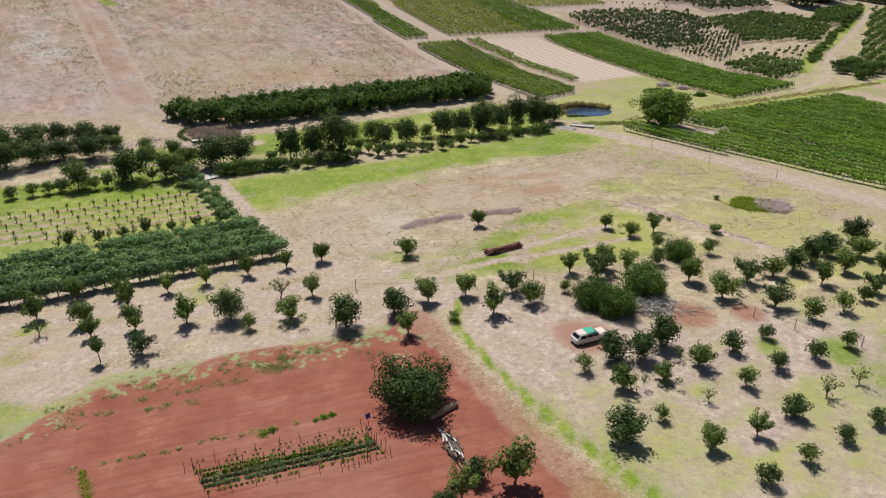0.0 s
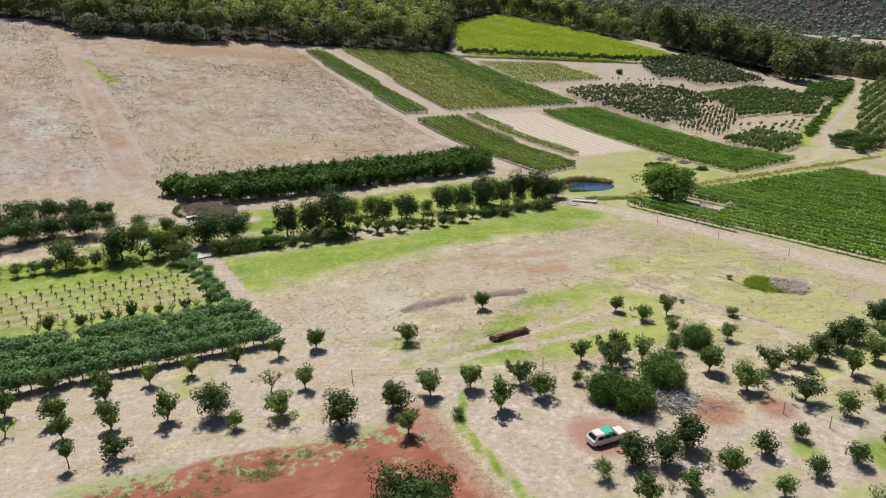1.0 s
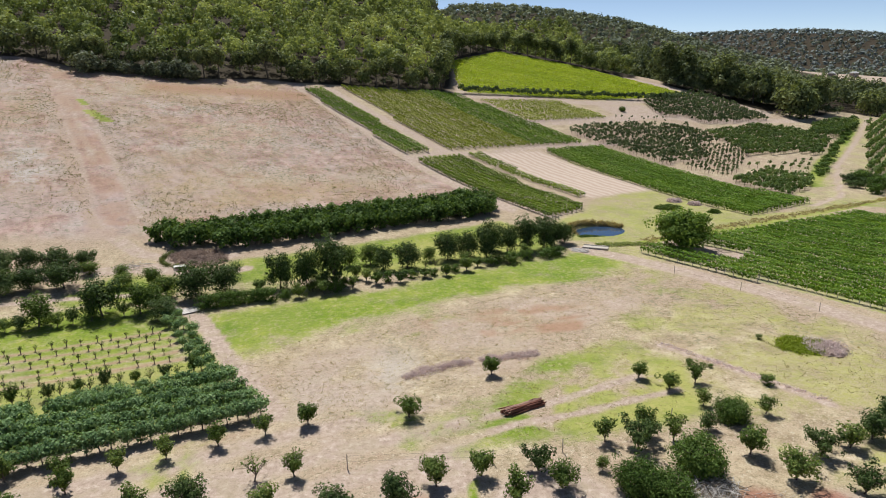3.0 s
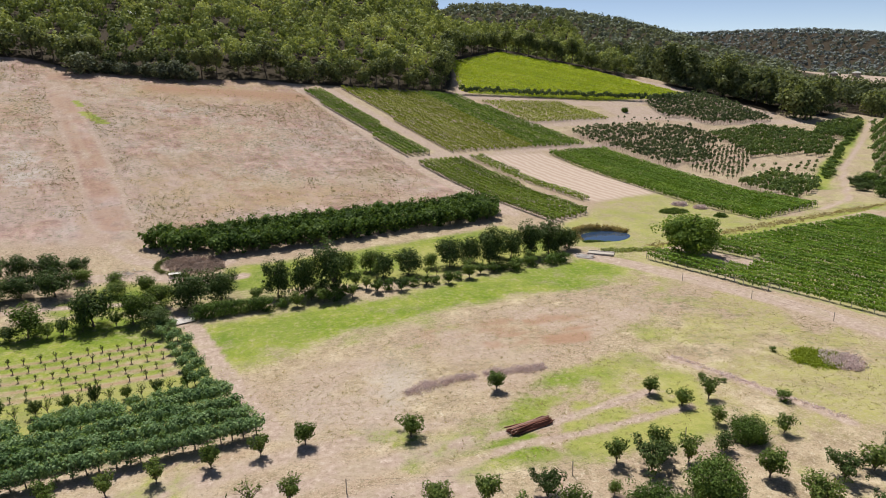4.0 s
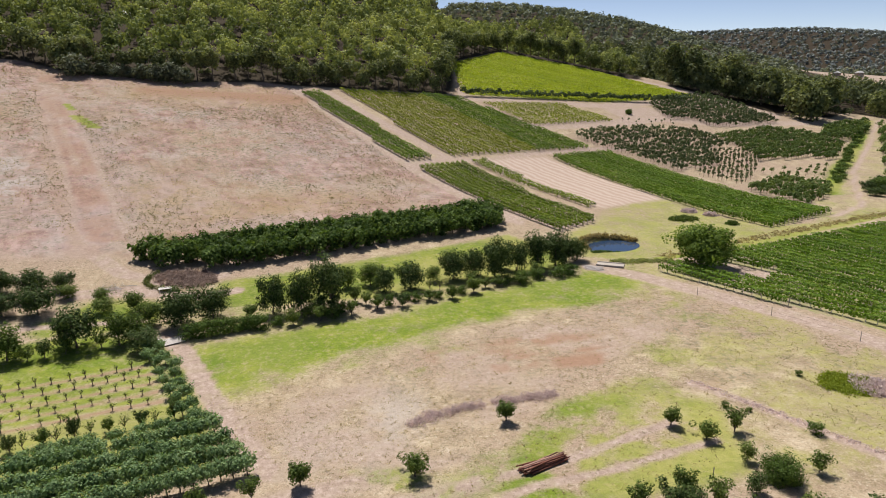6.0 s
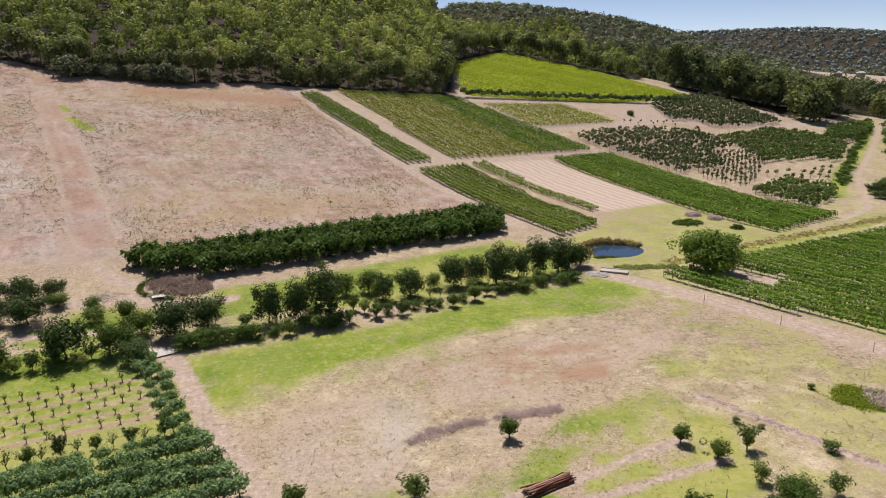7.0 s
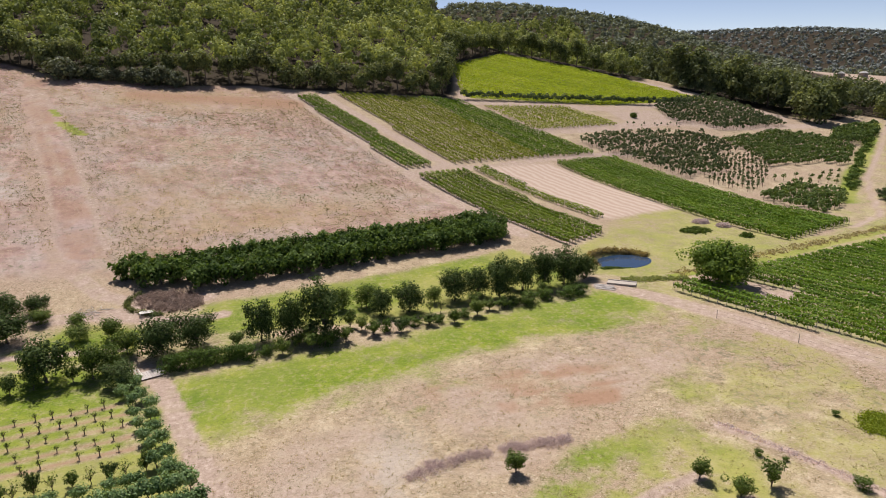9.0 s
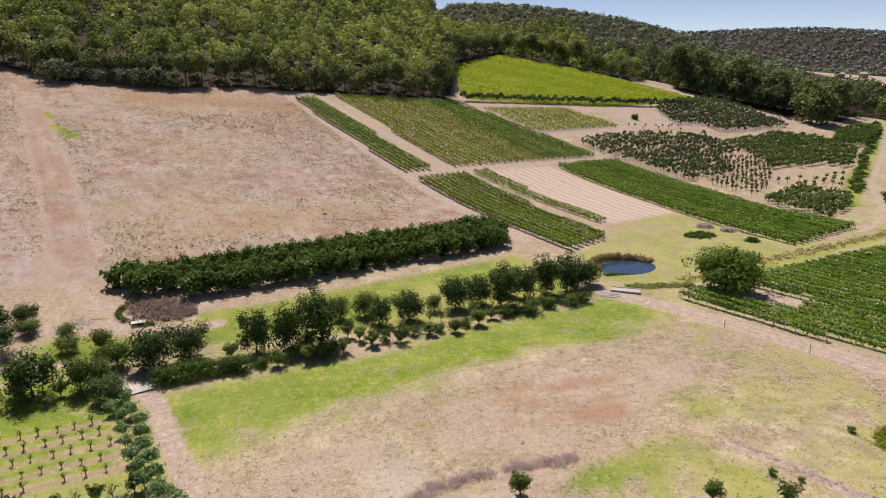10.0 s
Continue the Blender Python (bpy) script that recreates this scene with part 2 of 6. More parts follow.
    bare = mixc(nt, maths(nt, "MULTIPLY", ramp_fac(nt, tiny, 0.54, 0.68), 0.45), bare, (0.24, 0.17, 0.12))
    bare = mixc(nt, maths(nt, "MULTIPLY", speck, 0.5), bare, (0.22, 0.17, 0.11))
    bare = mixc(nt, maths(nt, "MULTIPLY", ramp_fac(nt, mid_, 0.5, 0.62), 0.45), bare, (0.34, 0.28, 0.19))
    litter = ramp(nt, fine, [(0.3, (0.028, 0.022, 0.014)), (0.6, (0.05, 0.038, 0.025)), (0.8, (0.085, 0.065, 0.045))])

    def worn(value, amount=0.55):
        wob = maths(nt, "MULTIPLY_ADD", maths(nt, "ADD", maths(nt, "MULTIPLY", mid_, 0.4), maths(nt, "ADD", maths(nt, "MULTIPLY", fine, 0.4), maths(nt, "MULTIPLY", tiny, 0.2))), amount * 2, -amount)
        v = maths(nt, "ADD", value, maths(nt, "MULTIPLY", wob, maths(nt, "SUBTRACT", 1.0, maths(nt, "ABSOLUTE", maths(nt, "MULTIPLY_ADD", value, 2.0, -1.0)))))
        return ramp_fac(nt, v, 0.18, 0.82)

    # the slope's pinkish stubble, stippled with grey-green and russet weeds
    stub = ramp(nt, mid_, [(0.34, (0.215, 0.131, 0.112)), (0.5, (0.335, 0.218, 0.19)), (0.66, (0.46, 0.325, 0.292))])
    stub = mixc(nt, maths(nt, "MULTIPLY", ramp_fac(nt, noise_node(nt, 0.8, 4, 0.8, co), 0.54, 0.62), 0.6), stub, (0.48, 0.375, 0.29))
    stub = mixc(nt, maths(nt, "MULTIPLY", ramp_fac(nt, noise_node(nt, 1.0, 3, 0.8, co), 0.55, 0.62), 0.45), stub, (0.2, 0.15, 0.1))
    stub = mixc(nt, maths(nt, "MULTIPLY", ramp_fac(nt, noise_node(nt, 0.05, 5, 0.65, co), 0.5, 0.62), 0.5), stub, (0.31, 0.235, 0.15))
    stub = mixc(nt, maths(nt, "MULTIPLY", ramp_fac(nt, noise_node(nt, 0.03, 4, 0.6, co), 0.48, 0.64), 0.6), stub, (0.39, 0.32, 0.3))
    weedy = maths(nt, "MULTIPLY", ramp_fac(nt, noise_node(nt, 0.06, 4, 0.6, co), 0.48, 0.58), ramp_fac(nt, noise_node(nt, 0.75, 4, 0.7, co), 0.54, 0.62))
    stub = mixc(nt, maths(nt, "MULTIPLY", weedy, 0.75), stub, (0.15, 0.15, 0.085))
    uphill = nt.nodes.new("ShaderNodeMapping")
    uphill.vector_type = "TEXTURE"
    uphill.inputs["Rotation"].default_value, uphill.inputs["Scale"].default_value = (0, 0, radians(17.5)), (1.0, 9.0, 1.0)
    nt.links.new(co, uphill.inputs["Vector"])
    drift = noise_node(nt, 0.35, 5, 0.7, uphill.outputs[0])
    stub = mixc(nt, maths(nt, "MULTIPLY", ramp_fac(nt, drift, 0.5, 0.62), 0.4), stub, (0.46, 0.36, 0.3))
    stub = mixc(nt, maths(nt, "MULTIPLY", ramp_fac(nt, drift, 0.47, 0.37), 0.4), stub, (0.23, 0.16, 0.125))
    clump = maths(nt, "MULTIPLY", ramp_fac(nt, noise_node(nt, 0.045, 3, 0.6, co), 0.46, 0.58), ramp_fac(nt, noise_node(nt, 0.55, 5, 0.8, co), 0.52, 0.6))
    stub = mixc(nt, maths(nt, "MULTIPLY", clump, 0.65), stub, mixc(nt, tiny, (0.17, 0.15, 0.085), (0.3, 0.25, 0.17)))
    # ochre grass, ashen thin places, and grey-green weeds in loose clumps
    att4 = nt.nodes.new("ShaderNodeAttribute")
    att4.attribute_name = "tint"
    sep4 = nt.nodes.new("ShaderNodeSeparateColor")
    nt.links.new(att4.outputs["Color"], sep4.inputs[0])
    blot = noise_node(nt, 0.13, 6, 0.7, co)
    straw = mixc(nt, sep3.outputs[1], straw, stub)
    straw = mixc(nt, maths(nt, "MULTIPLY", sep4.outputs[0], maths(nt, "MULTIPLY_ADD", ramp_fac(nt, blot, 0.38, 0.6), 0.65, 0.25)), straw, mixc(nt, fine, (0.29, 0.2, 0.105), (0.46, 0.345, 0.2)))
    straw = mixc(nt, maths(nt, "MULTIPLY", sep4.outputs[1], ramp_fac(nt, blot, 0.4, 0.58)), straw, mixc(nt, fine, (0.36, 0.31, 0.29), (0.55, 0.5, 0.47)))
    stip = maths(nt, "MULTIPLY", ramp_fac(nt, noise_node(nt, 0.85, 5, 0.75, co), 0.5, 0.585), ramp_fac(nt, blot, 0.42, 0.54))
    straw = mixc(nt, maths(nt, "MULTIPLY", sep4.outputs[2], maths(nt, "MULTIPLY", stip, 0.85)), straw, mixc(nt, tiny, (0.115, 0.115, 0.065), (0.21, 0.2, 0.12)))
    col = mixc(nt, worn(sep.outputs[2]), straw, bare)
    ridge = nt.nodes.new("ShaderNodeTexWave")
    across = nt.nodes.new("ShaderNodeMapping")
    across.inputs["Rotation"].default_value = (0, 0, radians(-21.5))
    nt.links.new(co, across.inputs["Vector"])
    nt.links.new(across.outputs[0], ridge.inputs["Vector"])
    ridge.inputs["Scale"].default_value, ridge.inputs["Distortion"].default_value, ridge.inputs["Detail"].default_value, ridge.inputs["Detail Scale"].default_value = 0.1, 5.0, 4.0, 1.2
    furrow = mixc(nt, maths(nt, "MULTIPLY_ADD", fine, 0.5, maths(nt, "MULTIPLY_ADD", ridge.outputs["Fac"], 0.6, -0.05)), (0.38, 0.275, 0.22), (0.53, 0.44, 0.37))
    col = mixc(nt, sep3.outputs[2], col, furrow)
    col = mixc(nt, worn(sep2.outputs[0]), col, mixc(nt, fine, (0.26, 0.155, 0.1), (0.38, 0.25, 0.175)))
    lush = mixc(nt, maths(nt, "MULTIPLY", sep2.outputs[2], maths(nt, "MULTIPLY_ADD", fine, 1.2, 0.1)), lush, (0.36, 0.335, 0.115))
    col = mixc(nt, worn(sep.outputs[0], 0.9), col, lush)
    col = mixc(nt, worn(sep.outputs[1], 0.35), col, red)
    patch = ramp_fac(nt, maths(nt, "ADD", maths(nt, "MULTIPLY", noise_node(nt, 0.55, 5, 0.7, co), 1.0), maths(nt, "MULTIPLY_ADD", sep3.outputs[0], 0.42, -0.42)), 0.46, 0.56)
    col = mixc(nt, patch, col, mixc(nt, fine, (0.15, 0.175, 0.07), (0.35, 0.35, 0.19)))
    col = mixc(nt, worn(sep2.outputs[1], 0.4), col, litter)
    nt.links.new(col, b.inputs["Base Color"])
    bump(nt, b, maths(nt, "ADD", maths(nt, "MULTIPLY", fine, 0.7), maths(nt, "MULTIPLY", tiny, 0.3)), 0.25, 0.7)
    return m


def ramp_fac(nt, fac, lo, hi):
    n = nt.nodes.new("ShaderNodeMapRange")
    n.interpolation_type = "SMOOTHSTEP"
    nt.links.new(fac, n.inputs[0])
    n.inputs[1].default_value, n.inputs[2].default_value = lo, hi
    return n.outputs[0]


GROUND = ground_material()
STEM = mottled("orchard_stems", (0.2, 0.13, 0.09), (0.36, 0.26, 0.2), 6, 0.9, 0.0)
BARK = mottled("bark", (0.1, 0.075, 0.055), (0.18, 0.145, 0.115), 6, 0.9, 0.02)
GREY_WOOD = mottled("weathered_wood", (0.34, 0.31, 0.29), (0.6, 0.56, 0.53), 3, 0.9, 0.02)
FRUIT = foliage("fruit_leaves", (0.045, 0.076, 0.016), (0.106, 0.16, 0.038), (0.215, 0.262, 0.072), 0.32)
DARK = foliage("dark_leaves", (0.025, 0.046, 0.014), (0.062, 0.1, 0.03), (0.13, 0.172, 0.06), 0.25)
BLUE = foliage("orchard_leaves", (0.066, 0.122, 0.05), (0.165, 0.26, 0.112), (0.34, 0.45, 0.235), 0.35)
HEDGE = foliage("hedge_leaves", (0.034, 0.069, 0.016), (0.081, 0.138, 0.032), (0.167, 0.241, 0.063), 0.35)
BUSH = foliage("bush_leaves", (0.042, 0.08, 0.016), (0.088, 0.146, 0.032), (0.155, 0.22, 0.056), 0.3)
VINE = foliage("vine_leaves", (0.052, 0.112, 0.013), (0.13, 0.23, 0.03), (0.26, 0.38, 0.062), 0.42)
VINE_PALE = foliage("young_vine_leaves", (0.14, 0.19, 0.02), (0.23, 0.295, 0.034), (0.36, 0.41, 0.06), 0.4)
VINE_MID = foliage("sunlit_vine_leaves", (0.075, 0.13, 0.015), (0.155, 0.235, 0.03), (0.28, 0.37, 0.055), 0.4)
GUM = foliage("gum_leaves", (0.05, 0.068, 0.03), (0.14, 0.17, 0.068), (0.3, 0.33, 0.135), 0.32)
GREY_GUM = foliage("grey_bush_leaves", (0.06, 0.075, 0.045), (0.13, 0.15, 0.095), (0.24, 0.265, 0.175), 0.28)
LIME = foliage("light_tree_leaves", (0.085, 0.143, 0.028), (0.181, 0.266, 0.057), (0.305, 0.400, 0.095), 0.5)
WOOD = foliage("forest_leaves", (0.07, 0.095, 0.034), (0.22, 0.265, 0.09), (0.5, 0.53, 0.19), 0.3, 0.6, True)
WOOD_DARK = foliage("valley_leaves", (0.05, 0.066, 0.036), (0.125, 0.15, 0.075), (0.26, 0.285, 0.14), 0.3, 0.6, True)
ORCH_GREEN = foliage("green_orchard_leaves", (0.06, 0.1, 0.03), (0.115, 0.17, 0.055), (0.19, 0.25, 0.09), 0.35, 0.6, True)
ORCH_DARK = foliage("dark_orchard_leaves", (0.045, 0.07, 0.035), (0.09, 0.125, 0.06), (0.15, 0.19, 0.1), 0.3, 0.7, True)
# distance haze painted into both leaf colours: paler and greyer, bluest on the remote hills
REMOTE_HAZED = foliage("hazed_remote_gum_leaves", (0.16, 0.182, 0.182), (0.2, 0.222, 0.218), (0.24, 0.262, 0.252), 0.15, 0.7, True)
FAR_GUM_HAZED = foliage("hazed_far_gum_leaves", (0.13, 0.155, 0.115), (0.2, 0.225, 0.16), (0.28, 0.305, 0.215), 0.2, 0.8, True)
WEED = foliage("weeds", (0.16, 0.2, 0.075), (0.29, 0.33, 0.14), (0.45, 0.48, 0.25), 0.45)
DRY = foliage("dry_brush", (0.42, 0.34, 0.33), (0.62, 0.52, 0.5), (0.78, 0.68, 0.65), 0.5, 0.9, warm=(1.2, 1.15, 1.15))
RUSSET = foliage("russet_brush", (0.2, 0.15, 0.125), (0.34, 0.27, 0.235), (0.5, 0.42, 0.375), 0.4, 0.9, warm=(1.1, 1.0, 0.95))
DRY_TUFT = foliage("dry_tufts", (0.24, 0.2, 0.12), (0.38, 0.32, 0.21), (0.55, 0.48, 0.34), 0.5, 0.9)
BRIGHT = foliage("bright_vine_leaves", (0.255, 0.335, 0.028), (0.355, 0.435, 0.04), (0.465, 0.53, 0.06), 0.45)
REED = foliage("reeds", (0.24, 0.185, 0.095), (0.4, 0.33, 0.185), (0.54, 0.47, 0.28), 0.45, 0.8)


# ---- mesh helpers ----
def mesh_of(name, verts, faces_n, mat, smooth=False):
    """A mesh from an (n, 3) array and an (m, k) array of corners."""
    me = bpy.data.meshes.new(name)
    verts, faces_n = np.asarray(verts, np.float32), np.asarray(faces_n, np.int32)
    k = faces_n.shape[1]
    me.vertices.add(len(verts))
    me.vertices.foreach_set("co", verts.ravel())
    me.loops.add(faces_n.size)
    me.loops.foreach_set("vertex_index", faces_n.ravel())
    me.polygons.add(len(faces_n))
    me.polygons.foreach_set("loop_start", np.arange(0, faces_n.size, k, dtype=np.int32))
    me.update(calc_edges=True)
    me.materials.append(mat)
    if smooth:
        me.polygons.foreach_set("use_smooth", np.ones(len(faces_n), bool))
    return me


def leaf_quads(p, size, up=0.5, out=None, loose=0.5):
    """Corners of one slightly folded leaf spray round each point, facing outwards where out is given."""
    n = len(p)
    a = rng.normal(size=(n, 3))
    if out is not None:
        a = a * loose + out
    a[:, 2] += up
    a /= np.linalg.norm(a, axis=1)[:, None] + 1e-9
    b = np.cross(a, rng.normal(size=(n, 3)))
    b /= np.linalg.norm(b, axis=1)[:, None] + 1e-9
    c = np.cross(a, b)
    s = (np.asarray(size) * rng.uniform(0.6, 1.35, n))[:, None]
    q = np.stack([p - b * s * 0.62, p - c * s * 0.42 + a * s * 0.1, p + b * s * 0.62, p + c * s * 0.42 + a * s * 0.1], 1)
    return q.reshape(-1, 3), np.arange(4 * n).reshape(-1, 4)


def tube(path, radii, sides=6):
    path, radii = np.asarray(path, float), np.asarray(radii, float)
    d = np.gradient(path, axis=0)
    d /= np.linalg.norm(d, axis=1)[:, None] + 1e-9
    ref = np.array([0.31, 0.77, 0.55]) if abs(d[:, 2]).mean() > 0.5 else np.array([0.1, 0.2, 1.0])
    u = np.cross(d, ref)
    u /= np.linalg.norm(u, axis=1)[:, None]
    v = np.cross(d, u)
    ang = np.arange(sides) * 2 * math.pi / sides
    ring = path[:, None] + radii[:, None, None] * (np.cos(ang)[None, :, None] * u[:, None] + np.sin(ang)[None, :, None] * v[:, None])
    faces = []
    for i in range(len(path) - 1):
        for j in range(sides):
            k = (j + 1) % sides
            faces.append((i * sides + j, i * sides + k, (i + 1) * sides + k, (i + 1) * sides + j))
    return ring.reshape(-1, 3), np.array(faces)


def join(chunks):
    vs, fs, n = [], [], 0
    for v, f in chunks:
        vs.append(v)
        fs.append(np.asarray(f) + n)
        n += len(v)
    return np.concatenate(vs), np.concatenate(fs)


def part(name, data, parent, label="", mat=None):
    """One mesh object under a thing; data is a mesh, a bmesh or (verts, quads)."""
    if isinstance(data, tuple):
        data = mesh_of(name, data[0], data[1], mat)
    elif isinstance(data, bmesh.types.BMesh):
        me = bpy.data.meshes.new(name)
        data.to_mesh(me)
        data.free()
        me.materials.append(mat)
        data = me
    ob = new(name, data)
    ob.parent = parent
    if label:
        tagged(ob, label)
    return ob


def thing(name, label, category, m=None, group="", kind=""):
    ob = tagged(new(name), label, category, group, kind)
    if m is not None:
        ob.matrix_basis = m
    return ob


def spot(x, y, turn=0.0, s=1.0, sink=0.0, sz=None):
    return Matrix.Translation((x, y, hz(x, y) - sink)) @ Matrix.Rotation(radians(turn), 4, "Z") @ Matrix.Diagonal((s, s, s if sz is None else sz, 1))


def box(bm, x0, x1, y0, y1, z0, z1, bevel=0.0):
    r = bmesh.ops.create_cube(bm, size=1.0)["verts"]
    bmesh.ops.scale(bm, vec=(x1 - x0, y1 - y0, z1 - z0), verts=r)
    bmesh.ops.translate(bm, vec=((x0 + x1) / 2, (y0 + y1) / 2, (z0 + z1) / 2), verts=r)
    if bevel:
        bmesh.ops.bevel(bm, geom=list({e for v in r for e in v.link_edges}), offset=bevel, segments=2, affect="EDGES")
    return r


# ---- the land ----
RED_FIELD = [(-80, -60), (-80, 50), (-45, 56), (-31, 62), (-28.7, 65), (-23.6, 69), (-9, 71.8), (4.6, 71.6), (11.8, 73.3), (15, 66), (19, 52), (22, 40), (26, 20), (44, -60)]
GREEN_BAND = [(-14.5, 116), (-10, 121.5), (-5, 121), (0, 122.5), (6, 124.5), (14, 131), (23, 132.5), (31, 135.5), (36, 138.5), (50, 140), (64, 140), (76, 144), (83, 151), (76, 162), (60, 158), (34, 149.5), (16, 147), (0, 144), (-14, 141.5), (-17, 141)]
FOREST = [(-300, 345), (-105, 372), (-82, 358), (-30, 356), (1, 365), (14, 363), (54, 367), (95, 371), (102, 386), (121, 452), (171, 502), (222, 480), (256, 458), (276, 480), (285, 520), (300, 560), (400, 900), (-100, 1100), (-900, 900), (-900, 400)]
VALLEY_WOOD = [(282, 452), (300, 432), (330, 402), (372, 400), (428, 440), (520, 440), (700, 560), (700, 900), (400, 900), (320, 640)]
BROW = [(104, 374), (118, 447), (170, 498), (221, 476), (257, 448), (285, 424), (262, 414), (190, 385)]
V1 = [(88, 156.5), (95, 158.5), (108, 160), (114, 164), (168, 177), (180, 180), (180, 122), (116, 98), (106, 121)]
V1_GAP = [(98.5, 157.5), (108.5, 157.5), (115, 147.5), (107, 143), (101, 147), (99, 152)]
V2 = [(54, 259.5), (75, 267.5), (96, 201.3), (80.5, 193.5)]
V2B = [(77.5, 270), (82.5, 272), (105, 217.5), (100, 215)]
V3 = [(18, 350), (28, 353), (62.5, 271), (51, 267.5)]
V4 = [(37, 361), (99, 365), (142, 296.5), (71, 275)]
V5 = [(115, 280), (146.6, 290.5), (177, 197.5), (145, 185.5)]
V6 = [(111, 359.5), (160, 372), (181, 348), (126, 326)]
BARE_ROWS = [(82, 272), (113, 281), (135, 223), (104, 215)]
ORCH_A = [(226, 390), (259, 416), (297, 432), (306, 409), (309, 376), (245, 352), (240, 364), (222, 360)]
ORCH_B = [(140, 316), (184, 337), (206, 338), (226, 336), (224, 310), (203, 299), (192, 272), (163, 260), (156, 284), (146, 303)]
ORCH_THIN = [(199, 299), (236, 303), (215, 278), (178, 238), (166, 256), (192, 271)]
ORCH_C = [(172, 233), (205, 250), (213, 233), (197, 220), (177, 207), (176, 218)]
ORCH_D = [(230, 330), (283, 356), (307, 349), (302, 319), (262, 282), (251, 288), (217, 280), (228, 308)]
ORCH_D_END = [(331, 364), (389, 389), (366, 363), (312, 327), (303, 335)]
ORCH_E = [(230, 214), (258, 252), (304, 296), (386, 376), (430, 406), (520, 400), (420, 240), (262, 200)]
GRASS_R = [(94, 200), (103, 212), (120, 220), (136, 225), (145, 188), (176, 192), (190, 200), (190, 190), (168, 182), (112, 167), (95, 166), (84, 168), (76, 172), (80, 190)]

PRUNED = [(-19.0, 134.6), (-17.5, 131.6), (-16.6, 128.2), (-15.8, 124.9), (-15.0, 121.8)]


def lines(lo, fine0, fine1, step, mids, hi):
    """Grid lines: even near by, wider and wider away."""
    v = list(np.arange(fine0, fine1 + 1e-6, step))
    for end, s in mids:
        while v[-1] < end:
            v.append(v[-1] + s)
    s = v[-1] - v[-2]
    while v[-1] < hi:
        s *= 1.12
        v.append(v[-1] + s)
    s = step
    while v[0] > lo:
        s *= 1.15
        v.insert(0, v[0] - s)
    return np.array(v)


def build_ground():
    gx, gy = lines(-4200, -75, 130, 1.0, [(420, 3.2)], 4400), lines(-1500, 26, 200, 0.9, [(480, 2.7)], 4600)
    x, y = [a.ravel() for a in np.meshgrid(gx, gy)]
    z = height(x, y)
    nx, ny = len(gx), len(gy)
    i = (np.arange(ny - 1)[:, None] * nx + np.arange(nx - 1)[None]).ravel()
    me = mesh_of("ground", np.stack([x, y, z], 1), np.stack([i, i + 1, i + nx + 1, i + nx], 1), GROUND, True)
    n1, n2, n3 = fbm(x, y, 22, 5), fbm(x, y, 7, 9), fbm(x, y, 60, 2)
    wx, wy = x + 5 * (n1 - 0.5), y + 5 * (fbm(x, y, 22, 31) - 0.5)
    flat = 1 - sstep(150, 190, y - 0.2 * x)
    # green
    g = 0.6 * sstep(0.5, 0.66, 0.6 * n1 + 0.4 * n2) * flat * sstep(20, 45, x) * sstep(35, 60, y)
    g = np.maximum(g, 0.5 * sstep(0.45, 0.6, n1) * flat * np.maximum(sstep(12, 24, x), sstep(100, 112, y)))
    g = np.maximum(g, soft(GREEN_BAND, wx + 4 * (n2 - 0.5), wy + 4 * (n2 - 0.5), 6.0) * (0.6 + 0.4 * sstep(0.3, 0.55, 0.5 * n2 + 0.5 * fbm(x, y, 3.5, 63))))
    g = np.maximum(g, (0.36 + 0.4 * n2) * soft(GRASS_R, wx, wy, 3.0))
    g = np.maximum(g, 0.55 * soft([(55, 88), (62, 104), (86, 118), (103, 116), (116, 92), (100, 60), (75, 66), (62, 80)], wx, wy, 6.0) * sstep(0.3, 0.62, 0.5 * n1 + 0.5 * n2))
    g = np.maximum(g, 0.85 * soft([(24, 86), (30, 96), (40, 106), (58, 110), (64, 98), (56, 84), (40, 82)], wx, wy, 3.5) * sstep(0.25, 0.5, 0.6 * n2 + 0.4 * n1))
    g = np.maximum(g, 0.48 * soft([(58, 104), (64, 140), (84, 152), (100, 124), (94, 100)], wx, wy, 6.0) * sstep(0.25, 0.6, n2))
    g = np.maximum(g, 0.9 * soft([(-90, 116), (-15, 121), (-17, 146), (-30, 150), (-90, 140)], wx, wy, 2.0) * (0.55 + 0.6 * n2))
    g = np.maximum(g, 0.8 * soft([(-80, 146), (-20, 150), (-16, 163), (-30, 166), (-80, 166)], wx, wy, 3.0) * sstep(0.35, 0.6, n1))
    g = np.maximum(g, 0.75 * soft([(-12, 158), (-10, 172), (30, 182), (66, 194), (76, 178), (70, 164), (30, 155)], wx, wy, 2.5))
    g = np.maximum(g, 0.7 * soft([(-80, 92), (-4, 102), (-10, 122), (-80, 118)], wx, wy, 1.5))
    g = np.maximum(g, 0.95 * soft(BROW, x, y, 3.0))
    for pts, half in (([(21.6, 78), (19, 70.5), (22.6, 56), (26.4, 45), (29.4, 38), (34, 26), (64, -60)], 0.55), ([(-71, 311), (-68, 305)], 1.3), ([(-65, 297), (-57, 286)], 2.2), ([(95, 166), (112, 168), (168, 184), (230, 205)], 1.4)):
        g = np.maximum(g, strip(pts, wx * 0.3 + x * 0.7, wy * 0.3 + y * 0.7, half))
    for px, py, r in ((86, 99, 5), (63, 53, 3.5), (55, 57, 2.5), (7, 66, 3)):
        g = np.maximum(g, 0.75 * (1 - sstep(r * 0.3, r * 1.4, np.hypot(wx - px, wy - py))))
    g = np.where(inside(V4, x, y), 0.05 + 0.15 * n2, g)
